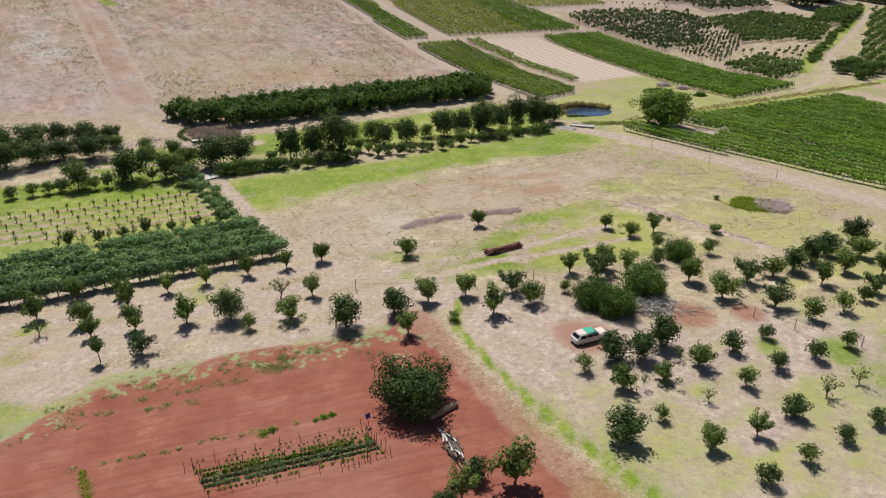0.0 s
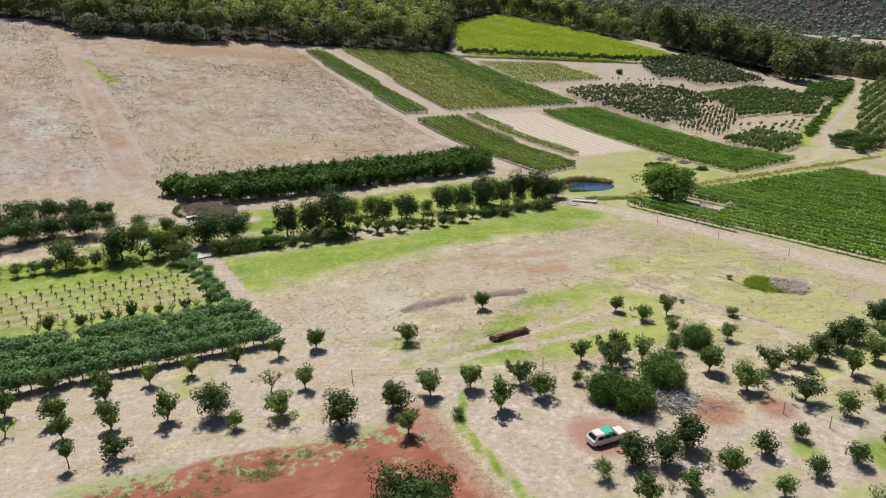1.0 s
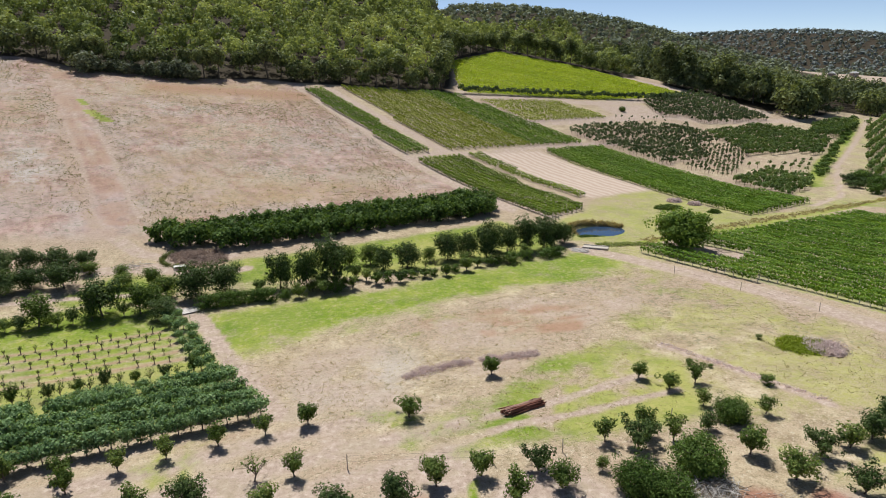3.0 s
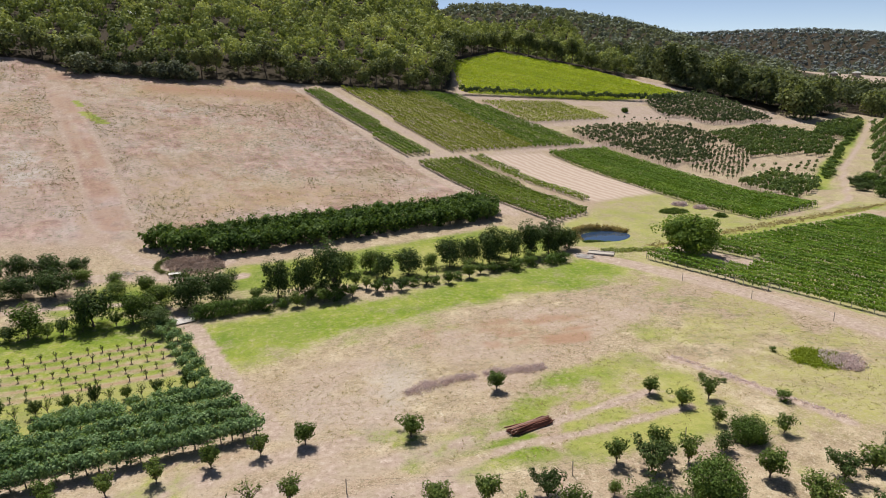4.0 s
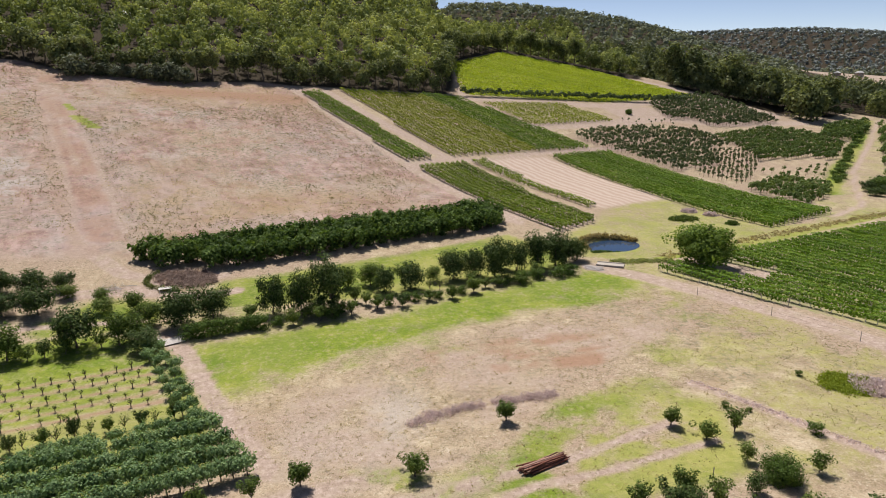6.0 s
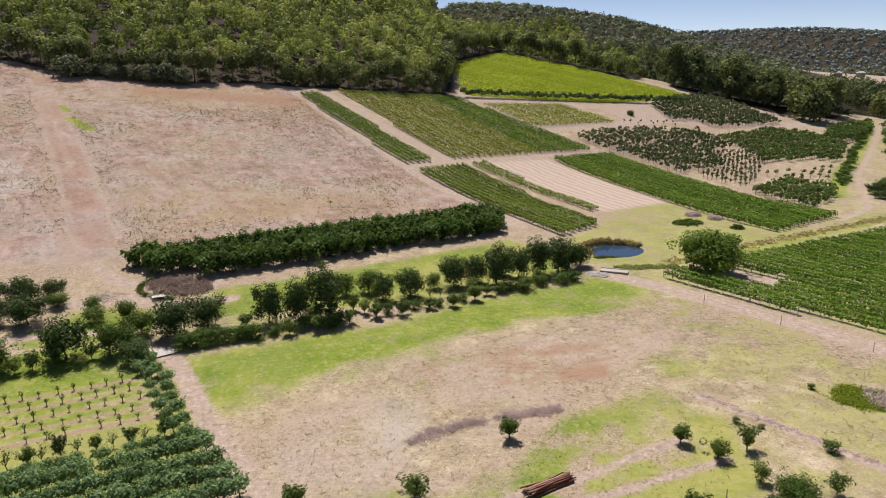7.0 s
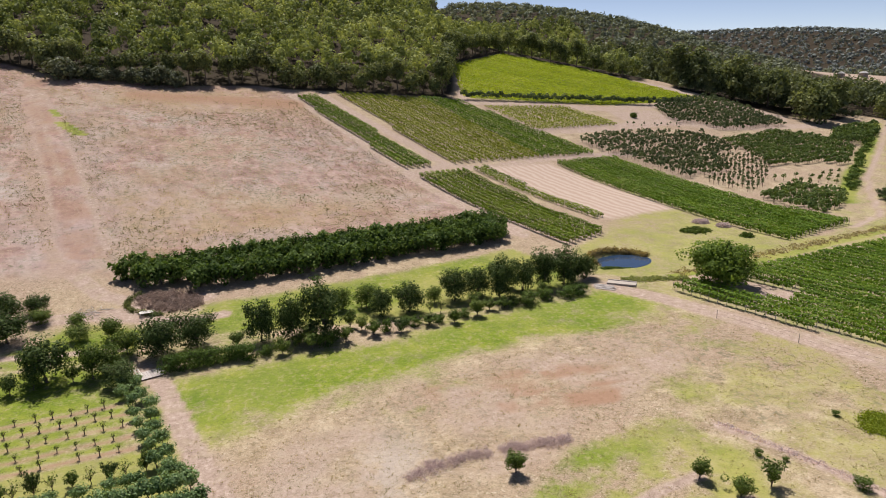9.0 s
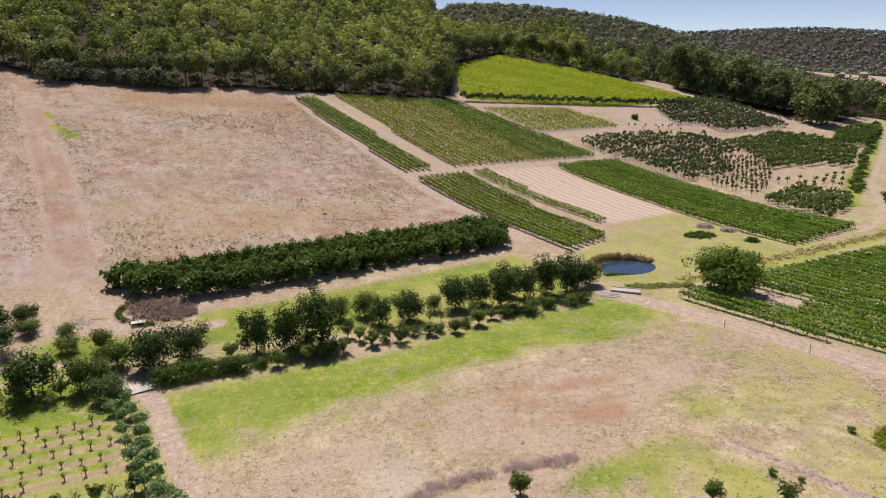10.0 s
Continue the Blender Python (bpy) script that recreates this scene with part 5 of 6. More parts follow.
vine_rows(V1, (0.41, -0.91), 2.75, 1.95, 1.05, 0.5, 22, 0.38, VINE, "lush green trellised vine row", (V1_GAP,), group="vineyard by the track", wood=GUARD)
vine_rows(V2, (0.37, -0.93), 2.35, 1.75, 1.0, 0.6, 26, 0.4, VINE_MID, "green trellised vine row on the slope", group="small vineyard on the slope")
vine_rows(V2B, (0.385, -0.92), 2.3, 1.6, 0.95, 0.6, 20, 0.4, VINE_MID, "thin green vine row on the slope", thin=0.1, group="small vineyard on the slope")
vine_rows(V3, (0.42, -0.91), 2.4, 1.9, 1.0, 0.6, 22, 0.44, VINE, "green vine row along the hill track", group="vine strip by the hill track")
V4_LIGHT, V4_DARK = [(37, 361), (79, 364), (112, 287.5), (71, 275)], [(79, 364), (99, 365), (142, 296.5), (112, 287.5)]
vine_rows(V4_LIGHT, (0.4, -0.917), 2.9, 1.6, 0.95, 0.7, 20, 0.46, VINE_PALE, "yellow-green vine row on the hillside", group="hillside vineyard")
vine_rows(V4_DARK, (0.46, -0.887), 2.7, 1.9, 1.1, 0.7, 18, 0.5, VINE, "dark green vine row on the hillside", group="hillside vineyard")
vine_rows(V5, (0.29, -0.957), 2.8, 2.0, 1.15, 0.6, 20, 0.48, VINE, "dense green vine row beside bare ground", group="long vineyard strip")
vine_rows(V6, (0.55, -0.83), 2.6, 1.5, 0.9, 0.8, 10, 0.5, VINE_PALE, "young vine row on pale soil", thin=0.06, group="young vineyard")
vine_rows(BROW, (0.9, -0.43), 2.8, 0.9, 1.5, 0.8, 8, 0.6, BRIGHT, "bright yellow-green vine row on the brow", group="bright vineyard on the brow")


# ---- woods and far orchards ----
def woods(name, label, pts, h, w, n, leaf, lump, mat, category="trees", trunk=0.0, lumps=6, up=0.1):
    """Countless trees of a wood: rounded crowns of a few lumps each, in one object; with trunks where they show."""
    k = len(pts)
    x, y = pts[:, 0], pts[:, 1]
    z = height(x, y)
    hh, ww = h * rng.uniform(0.62, 1.18, k), w * rng.uniform(0.65, 1.25, k)
    # one lump on top, the rest round the crown's shoulders
    a = rng.uniform(0, 2 * math.pi, (k, 1)) + np.arange(lumps)[None] * 2.4 + rng.normal(size=(k, lumps)) * 0.3
    r = rng.uniform(0.55, 1.0, (k, lumps))
    lift = rng.uniform(-0.55, 0.35, (k, lumps))
    r[:, 0], lift[:, 0] = 0.15, 0.62
    d = np.stack([r * np.cos(a), r * np.sin(a), lift], 2)
    mid_c = np.stack([x, y, z + hh * 0.62], 1)[:, None]
    c = mid_c + d * np.stack([ww * 0.23, ww * 0.23, hh * 0.26], 1)[:, None]
    size = lump * (ww / w)[:, None] * rng.uniform(0.7, 1.2, (k, lumps))
    pick = rng.integers(0, lumps, (k, n))
    p = np.take_along_axis(c, pick[..., None].repeat(3, 2), 1)
    off = rng.normal(size=p.shape)
    off[..., 2] = np.abs(off[..., 2]) * 1.1 - 0.35
    off /= np.linalg.norm(off, axis=2)[..., None]
    p = p + off * (np.take_along_axis(size, pick, 1) * rng.uniform(0.78, 1.06, (k, n)))[..., None] * np.array([1, 1, 0.9])
    face = off.reshape(-1, 3) * 1.2
    verts, quads = leaf_quads(p.reshape(-1, 3), leaf, up, face, 0.16)
    own = np.clip(0.65 * rng.random(k) + 0.35 * sstep(0.3, 0.7, fbm(x, y, 60, 41)), 0, 1)
    me = mesh_of(name, verts, quads, mat)
    att = me.attributes.new("tone", "FLOAT", "POINT")
    att.data.foreach_set("value", np.repeat(own, n * 4).astype(np.float32))
    ob = tagged(new(name, me), label, category, kind="stuff")
    if trunk:
        corner = np.array([(-trunk, -trunk), (trunk, -trunk), (trunk, trunk), (-trunk, trunk)])
        foot = np.stack([x, y, z - 0.3], 1)[:, None] + np.concatenate([corner, np.zeros((4, 1))], 1)[None]
        head = np.stack([x, y, z + 0.62 * hh], 1)[:, None] + np.concatenate([corner * 0.6, np.zeros((4, 1))], 1)[None]
        base = np.arange(k)[:, None, None] * 8
        fours = (base + np.array([(0, 1, 5, 4), (1, 2, 6, 5), (2, 3, 7, 6), (3, 0, 4, 7)])[None]).reshape(-1, 4)
        tagged(part("trunks", mesh_of("trunks", np.concatenate([foot, head], 1).reshape(-1, 3), fours, STEM), ob), kind="stuff")
    return ob


def scatter(poly, gap, extra=None):
    pts = np.array(poly, float)
    gx, gy = np.meshgrid(np.arange(pts[:, 0].min(), pts[:, 0].max(), gap), np.arange(pts[:, 1].min(), pts[:, 1].max(), gap))
    x, y = gx.ravel() + rng.uniform(-0.45, 0.45, gx.size) * gap, gy.ravel() + rng.uniform(-0.45, 0.45, gx.size) * gap
    keep = inside(poly, x, y)
    if extra is not None:
        keep &= extra(x, y)
    return np.stack([x[keep], y[keep]], 1)


# the forest's front trees, one by one
EDGE = [(-130, 372), (-105, 374), (-82, 361), (-62, 359), (-30, 359), (1, 368), (14, 366), (54, 370), (94, 374), (100, 388), (118, 453), (168, 504), (220, 483), (252, 464)]
for (x0, y0), (x1, y1) in zip(EDGE[:-1], EDGE[1:]):
    for k in range(int(math.hypot(x1 - x0, y1 - y0) / 6.5)):
        f = (k + rng.uniform(0, 0.6)) / max(1, int(math.hypot(x1 - x0, y1 - y0) / 6.5))
        tree(("gum1", "gum2", "gum2", "gum3")[rng.integers(4)], x0 + (x1 - x0) * f, y0 + (y1 - y0) * f + rng.uniform(0, 4), rng.uniform(0.75, 1.1), group="forest edge")
HOME = (-76.0, 484.0)


def home(p):
    """The small clearing in front of the house in the forest."""
    u = (p - np.array(HOME)) @ np.array([[0.985, -0.17], [0.17, 0.985]]).T
    return (np.abs(u[:, 0]) < 6.5) & (u[:, 1] > -40) & (u[:, 1] < 6)


near_wood = scatter(FOREST, 9.2, lambda x, y: (y < 520) & (x > -30 - 0.42 * y) & (np.minimum(line_dist(EDGE, x, y), 99) > 5))
woods("forest", "dense grey-green gum forest on the hill", near_wood[~home(near_wood)], 18, 10.0, 165, 1.2, 2.9, WOOD, lumps=6)
under = np.array([(x0 + (x1 - x0) * f + rng.normal() * 2, y0 + (y1 - y0) * f + 3 + abs(rng.normal()) * 7) for (x0, y0), (x1, y1) in zip(EDGE[:-1], EDGE[1:]) for f in rng.random(int(math.hypot(x1 - x0, y1 - y0) / 2.2))])
woods("undergrowth", "dark shrubs along the forest edge", under[rng.random(len(under)) < 0.55], 4.5, 5.0, 80, 0.65, 1.2, WOOD_DARK, "shrubs")
for x, y, tall, wide in ((-77, 352.3, 9.0, 11.5), (-72.5, 355.9, 5.2, 6.1), (-66.7, 356.3, 5.8, 8.1), (-61.3, 355.7, 5.6, 8.0), (-55.6, 356.1, 4.8, 6.0), (-50.1, 354.6, 6.4, 7.9), (-44.1, 353.2, 7.5, 9.2), (-38.9, 354.7, 8.2, 9.9), (-32.5, 352.9, 7.0, 7.8)):
    sized("gumbush", x, y, tall, wide, "bushes before the forest")
deep_wood = scatter(FOREST, 9.0, lambda x, y: (y >= 520) & (x > -30 - 0.42 * y) & (y < 640 + 1.8 * np.clip(x, 0, 130)) & (x < 420))
woods("forest", "dense grey-green gum forest on the upper hill", deep_wood[~home(deep_wood)], 18, 10.5, 66, 1.8, 3.0, WOOD)


def far_keep(x, y):
    nn = 0.397 * x + 0.918 * y
    return (nn > 600) & ~(inside(FOREST, x, y) & (y < 860)) & ~inside([(600, 690), (760, 620), (950, 760), (760, 900)], x, y) & (np.hypot(x, y) < 1500) & ~(inside([(430, 430), (620, 430), (980, 700), (760, 640), (600, 700)], x, y) & (vnoise(x, y, 40, 6) < 0.62)) & (x > -100 + 0 * y) & (x < 1.35 * y)


# the two farthest woods, in leaf colours that carry the haze
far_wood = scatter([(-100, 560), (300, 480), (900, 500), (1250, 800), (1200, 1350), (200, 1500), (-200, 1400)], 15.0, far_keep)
woods("distant_forest", "distant gum forest covering the hills", far_wood, 11, 15, 24, 3.4, 4.2, FAR_GUM_HAZED, lumps=4, up=0.3)
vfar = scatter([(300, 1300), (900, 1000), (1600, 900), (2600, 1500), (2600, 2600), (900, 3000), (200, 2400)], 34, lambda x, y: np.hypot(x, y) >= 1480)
woods("distant_forest", "remote wooded hills on the horizon", vfar, 9, 28, 20, 6.4, 7.0, REMOTE_HAZED, lumps=4, up=0.3)
valley = scatter(VALLEY_WOOD, 9.5, lambda x, y: (np.hypot(x, y) < 820) & ~inside([(600, 690), (760, 620), (950, 760), (760, 900)], x, y))
woods("valley_trees", "mixed tall trees along the valley", valley, 22, 12, 66, 2.0, 3.0, WOOD_DARK)
for k in range(26):
    f = k / 25
    tree(("gum1", "gum3", "gum2", "gum3")[k % 4], 284 + 95 * f + rng.normal() * 3, 450 - 44 * f + rng.uniform(0, 12), rng.uniform(1.15, 1.75), group="valley wood edge")
low = np.array([(280 + 105 * f + rng.normal() * 3, 449 - 47 * f + rng.uniform(-2, 10)) for f in rng.random(90)])
woods("undergrowth", "green shrubs below the valley trees", low, 7, 7, 70, 0.95, 2.1, WOOD_DARK, "shrubs")
for x, y, s in ((338, 392, 1.7), (345, 389, 1.9), (352, 392, 1.6), (431, 420, 1.5), (440, 424, 1.4), (452, 430, 1.6), (466, 428, 1.5), (482, 430, 1.7), (500, 432, 1.6)):
    tree("gum3", x, y, s, group="valley wood edge")


def orchard(poly, way, gap, step, h, w, mat, label, thin=0.08, n=34, stem=0.07):
    way = np.array(way, float) / np.linalg.norm(way)
    side = np.array([-way[1], way[0]])
    pts = np.array(poly, float)
    a, s = pts @ way, pts @ side
    u, v = np.meshgrid(np.arange(a.min(), a.max(), step), np.arange(s.min(), s.max(), gap))
    u, v = u.ravel() + rng.normal(size=u.size) * 0.2, v.ravel() + rng.normal(size=v.size) * 0.15
    x, y = u * way[0] + v * side[0], u * way[1] + v * side[1]
    keep = inside(poly, x, y) & (rng.random(len(x)) > thin)
    woods("orchard_rows", label, np.stack([x[keep], y[keep]], 1), h, w, n, 0.2 + 0.16 * w, 0.26 * w, mat, "orchard", stem, 4)


ALONG = (0.97, -0.24)
orchard(ORCH_A, ALONG, 4.2, 1.9, 3.8, 3.1, ORCH_DARK, "rows of dark orchard trees on pale soil", 0.04, 40)
orchard([(182, 346), (186, 350), (222, 358), (222, 352)], ALONG, 4.6, 3.4, 2.2, 1.6, ORCH_DARK, "row of small dark trees on pale soil", 0.1, 26)
orchard(ORCH_B, ALONG, 4.2, 1.8, 3.6, 2.9, ORCH_DARK, "rows of dark orchard trees on pale soil", 0.08, 34)
orchard(ORCH_THIN, ALONG, 4.2, 1.9, 3.0, 2.0, ORCH_DARK, "rows of small thin orchard trees on pale soil", 0.12, 26, 0.09)
orchard(ORCH_C, ALONG, 3.8, 2.1, 3.2, 3.5, ORCH_GREEN, "rows of low green orchard trees", 0.04, 40)
orchard([(200, 259), (243, 268), (230, 253), (194, 243)], ALONG, 5.5, 3.6, 2.9, 2.4, ORCH_GREEN, "scattered low orchard bushes on dry ground", 0.3, 32)
orchard([(204, 338), (230, 345), (224, 326), (204, 322)], ALONG, 5.0, 4.0, 3.0, 3.4, WOOD_DARK, "clump of bushy green orchard trees", 0.25, 40)
orchard(ORCH_D, (0.93, 0.36), 4.0, 2.2, 3.3, 3.6, ORCH_GREEN, "rows of light green orchard trees", 0.05, 36)
orchard(ORCH_D_END, (0.93, 0.36), 4.0, 2.8, 4.6, 4.4, ORCH_GREEN, "dense green trees at the orchard end", 0.03, 46)
orchard(ORCH_E, (0.8, 0.6), 4.6, 2.8, 3.8, 4.6, ORCH_GREEN, "dense green orchard beyond the creek", 0.03, 30)
hl = [(104 + 2.4 * k, 371.5 + 0.45 * k + 0.0011 * k * k) for k in range(66)]
woods("hedge_line", "low dark hedge below the bright green field", np.array(hl), 4.6, 4.2, 70, 0.9, 1.2, ORCH_DARK, "hedge")


# ---- loose growth ----
def tufts(name, label, xy, n, r, tall, leaf, mat, category, kind="stuff"):
    """Low plants: a little heap of leaves round each place."""
    xy = np.asarray(xy, float)
    i = np.repeat(np.arange(len(xy)), n)
    o = rng.normal(size=(len(i), 2)) * r * 0.5
    s = rng.uniform(0.5, 1.3, len(xy))[i]
    x, y = xy[i, 0] + o[:, 0] * s, xy[i, 1] + o[:, 1] * s
    up = tall * s * rng.random(len(i)) * np.exp(-(o ** 2).sum(1) / (r * r))
    return tagged(new(name, mesh_of(name, *leaf_quads(np.stack([x, y, height(x, y) + 0.03 + up], 1), leaf, 0.6), mat)), label, category, kind=kind)


def among(poly, n, test=None):
    pts = np.array(poly, float)
    lo, hi = pts.min(0), pts.max(0)
    xy = rng.uniform(lo, hi, (n, 2))
    keep = inside(poly, xy[:, 0], xy[:, 1])
    if test is not None:
        keep &= test(xy[:, 0], xy[:, 1])
    return xy[keep]


HILL = [(-130, 240), (-120, 366), (12, 358), (48, 266), (64, 208), (-12, 192), (-34, 196)]
tufts("weeds", "thick green weeds at the field corner", among([(-6, 66.5), (4, 67), (5, 71), (-3, 71.5)], 120, lambda x, y: vnoise(x, y, 2.2, 3) > 0.45), 50, 0.6, 0.22, 0.11, WEED, "weeds")
row = [(-26 + 0.55 * k + rng.normal() * 0.1, 55.2 + 0.037 * k + rng.normal() * 0.1) for k in range(52) if rng.random() < 0.5]
tufts("seedlings", "line of pale seedlings on red soil", row, 40, 0.4, 0.2, 0.13, WEED, "seedlings")
CLUMPS = [(-26.6, 65.5), (-21.8, 63.5), (-25.1, 62.3), (-24.4, 64.4), (-18.4, 64.8), (-16.6, 63.2), (-15.2, 63.3), (-17.9, 67.5), (-14, 65.3), (-13.6, 68.2), (-12.5, 63.2), (-11.8, 65.8), (-10.3, 68.9), (-9.9, 65.9), (-8.1, 66), (-5.7, 68.5), (-7.1, 69.6), (-21.6, 66.5), (-5.4, 67.5)]
tufts("weeds", "pale green weed clumps spread on red soil", [(x + rng.normal() * 0.5, y + rng.normal() * 0.3) for x, y in CLUMPS for _ in range(4)], 30, 0.55, 0.22, 0.13, WEED, "weeds")
for x, y, s in ((-5.1, 56.0, 0.6), (-4.2, 56.3, 0.4), (0.2, 56.8, 0.4), (1.1, 57.1, 0.45), (2.0, 57.3, 0.4)):
    tufts("pumpkin_plant", "bright green leafy vegetable plant on red soil", [(x, y)], 160, s, 0.3, 0.15, VINE, "plant", "")
tufts("pumpkin_plant", "yellow-green creeping plant on red soil", [(-21.9 + 0.25 * k, 54.8 - 0.7 * k) for k in range(7)], 110, 0.6, 0.2, 0.12, VINE_PALE, "plant", "")
f = rng.random(300)
hedge_xy = np.stack([19.0 + 23.0 * f, 105.6 + 3.9 * f + 0.9 * np.sin(f * 4.5) + rng.normal(size=300) * (0.3 + 0.5 * vnoise(40 * f, 0 * f, 5, 4))], 1)
tufts("dry_hedge", "low purplish-grey hedge of dry brush", hedge_xy[(f < 0.5) | (f > 0.56)], 64, 0.8, 0.7, 0.1, DRY, "hedge", "")
a = rng.uniform(0, 2 * math.pi, 520)
q = rng.uniform(0.0, 0.9, 520)
tufts("dry_brush", "broad heap of russet dry brush in a hollow", np.stack([-16.6 + 7.4 * q * np.cos(a), 173.6 + 5.4 * q * np.sin(a) - 1.2 * np.cos(a)], 1), 34, 0.7, 0.9, 0.24, RUSSET, "brush", "")
tufts("green_brush", "green weeds at the rim of the hollow", np.stack([-16.6 + 8.2 * np.cos(a[:90] * 0.35 + 2.4), 173.6 + 6.2 * np.sin(a[:90] * 0.35 + 2.4)], 1), 34, 0.7, 0.9, 0.22, GUM, "brush", "")
a = rng.uniform(0, 2 * math.pi, 330)
tufts("weed_mound", "mound of bright green weeds in the paddock", np.stack([85.6 + 4.2 * rng.random(330) ** 0.75 * np.cos(a), 99.6 + 3.8 * rng.random(330) ** 0.75 * np.sin(a)], 1), 26, 0.8, 0.6, 0.2, VINE_PALE, "weeds", "")
tufts("dry_mound", "grey dry brush beside the green weeds", np.stack([88.6 + 3.2 * rng.random(330) ** 0.8 * np.cos(a), 97.8 + 3.6 * rng.random(330) ** 0.8 * np.sin(a)], 1)[:220], 26, 0.7, 0.9, 0.22, DRY, "brush", "")
a = rng.uniform(0.15, 3.6, 420)
q = rng.uniform(1.12, 1.45, 420)
reed_xy = np.stack([POND[0] + POND[2] * q * np.cos(a), POND[1] + 0.8 + POND[3] * q * np.sin(a)], 1)
tufts("reeds", "yellow-brown reeds round the pond", reed_xy, 22, 0.5, 1.1, 0.28, REED, "reeds")
f = rng.random(260)
tufts("reeds", "dark reeds on the pond's near bank", np.stack([81.0 + 9 * f, 174.6 + 0.5 * f + rng.normal(size=260) * 0.4], 1), 14, 0.4, 0.45, 0.2, BUSH, "reeds")
f = rng.random(600)
tufts("creek_grass", "long grass along the creek line", np.stack([96 + 120 * f, 166.5 + 33 * f + rng.normal(size=600) * 1.1], 1), 12, 0.7, 0.4, 0.28, DRY_TUFT, "grass")
f = rng.random(240)
tufts("creek_grass", "green rushes in the creek beside the culvert", np.stack([82 + 15 * f, 166.2 - 3.2 * f + rng.normal(size=240) * 0.7], 1), 20, 0.7, 0.6, 0.26, WEED, "grass")
for x, y, r, mat, lab in ((124.3, 199.5, 4.6, FRUIT, "low green shrubs on the grass slope"), (132.0, 208.0, 2.2, DRY, "grey dry shrubs on the grass slope"), (136.5, 203.0, 1.8, DRY, "small grey shrub on the grass slope"), (136.1, 192.0, 1.4, BUSH, "small dark shrub on the grass slope")):
    a = rng.uniform(0, 2 * math.pi, 120)
    tufts("shrub", lab, np.stack([x + r * np.sqrt(rng.random(120)) * np.cos(a), y + 0.6 * r * np.sqrt(rng.random(120)) * np.sin(a)], 1), 26, 0.9, 1.0, 0.34, mat, "shrub", "")

WEEDY = foliage("dusty_weeds", (0.13, 0.122, 0.072), (0.21, 0.195, 0.12), (0.32, 0.295, 0.19), 0.38, 0.9)
PASTURE = foliage("pasture_tufts", (0.19, 0.185, 0.09), (0.27, 0.26, 0.14), (0.38, 0.35, 0.21), 0.4, 0.9)
TRACK = [(-86, 345), (-65, 281), (-51.5, 242), (-39, 201)]
tufts("grass_tufts", "tall dusty weeds on the stubble slope", among(HILL, 26000, lambda x, y: (fbm(x, y, 26, 90) + 0.5 * (fbm(x, y, 5, 92) - 0.5) + 0.25 * rng.normal(size=len(x)) * 0.3 > 0.53) & (line_dist(TRACK, x, y) > 5.5)), 4, 0.7, 0.85, 0.25, WEEDY, "grass")
tufts("grass_tufts", "low dry tufts on the stubble slope", among(HILL, 9000, lambda x, y: line_dist(TRACK, x, y) > 5), 3, 0.8, 0.5, 0.26, DRY_TUFT, "grass")
PADDOCK = [(4, 96), (-12, 120), (20, 128), (60, 141), (82, 146), (96, 120), (104, 96), (82, 82), (66, 92), (50, 86), (30, 84)]
tufts("grass_tufts", "dull green tufts scattered over the paddock", among(PADDOCK, 7000, lambda x, y: fbm(x, y, 9, 93) + 0.5 * (fbm(x, y, 2.5, 94) - 0.5) > 0.53), 6, 0.6, 0.07, 0.1, PASTURE, "grass")
tufts("grass_tufts", "pale dry tufts scattered over the paddock", among(PADDOCK, 4200), 6, 0.35, 0.14, 0.12, DRY_TUFT, "grass")
tufts("weeds", "pale green weeds at the red field's edge", among([(-46, 53), (-31, 60), (-24, 65), (-9, 67.5), (8, 67), (10, 72), (-9, 72), (-24, 69.5), (-31, 64), (-46, 58)], 900, lambda x, y: fbm(x, y, 4, 91) > 0.5), 26, 0.55, 0.16, 0.1, WEED, "weeds")

f = rng.random(170)
tufts("dry_brush", "low line of dry pinkish brush in the paddock", np.stack([63.5 + 12 * f + rng.normal(size=170) * 0.35, 107 - 24.5 * f + rng.normal(size=170) * 0.35], 1), 14, 0.5, 0.25, 0.13, DRY, "brush", "")
tree("bush", 198.9, 365.5, 0.62)
for x, y, s in ((228, 227, 3.0), (233, 230, 2.6), (238, 234, 2.2), (220, 212, 3.2), (226, 214, 3.4), (233, 217, 3.0), (215, 207, 2.4)):
    tree("lowbush", x, y, s, group="creek shrubs")

for k in range(44):
    f = k / 43
    sized("lowbush", 222 + 150 * f + rng.normal() * 1.2, 243 + 131 * f + rng.normal() * 1.2, rng.uniform(1.2, 2.8), rng.uniform(2.4, 5.0), "creek shrubs")
for x, y, tall, wide in ((222, 226, 4.2, 5.5), (228, 229, 3.6, 5.0), (218, 219, 3.0, 5.5), (226, 221, 3.4, 6.0), (234, 226, 4.0, 6.0), (240, 238, 3.4, 5.0)):
    sized("creek2", x, y, tall, wide, "creek shrubs")

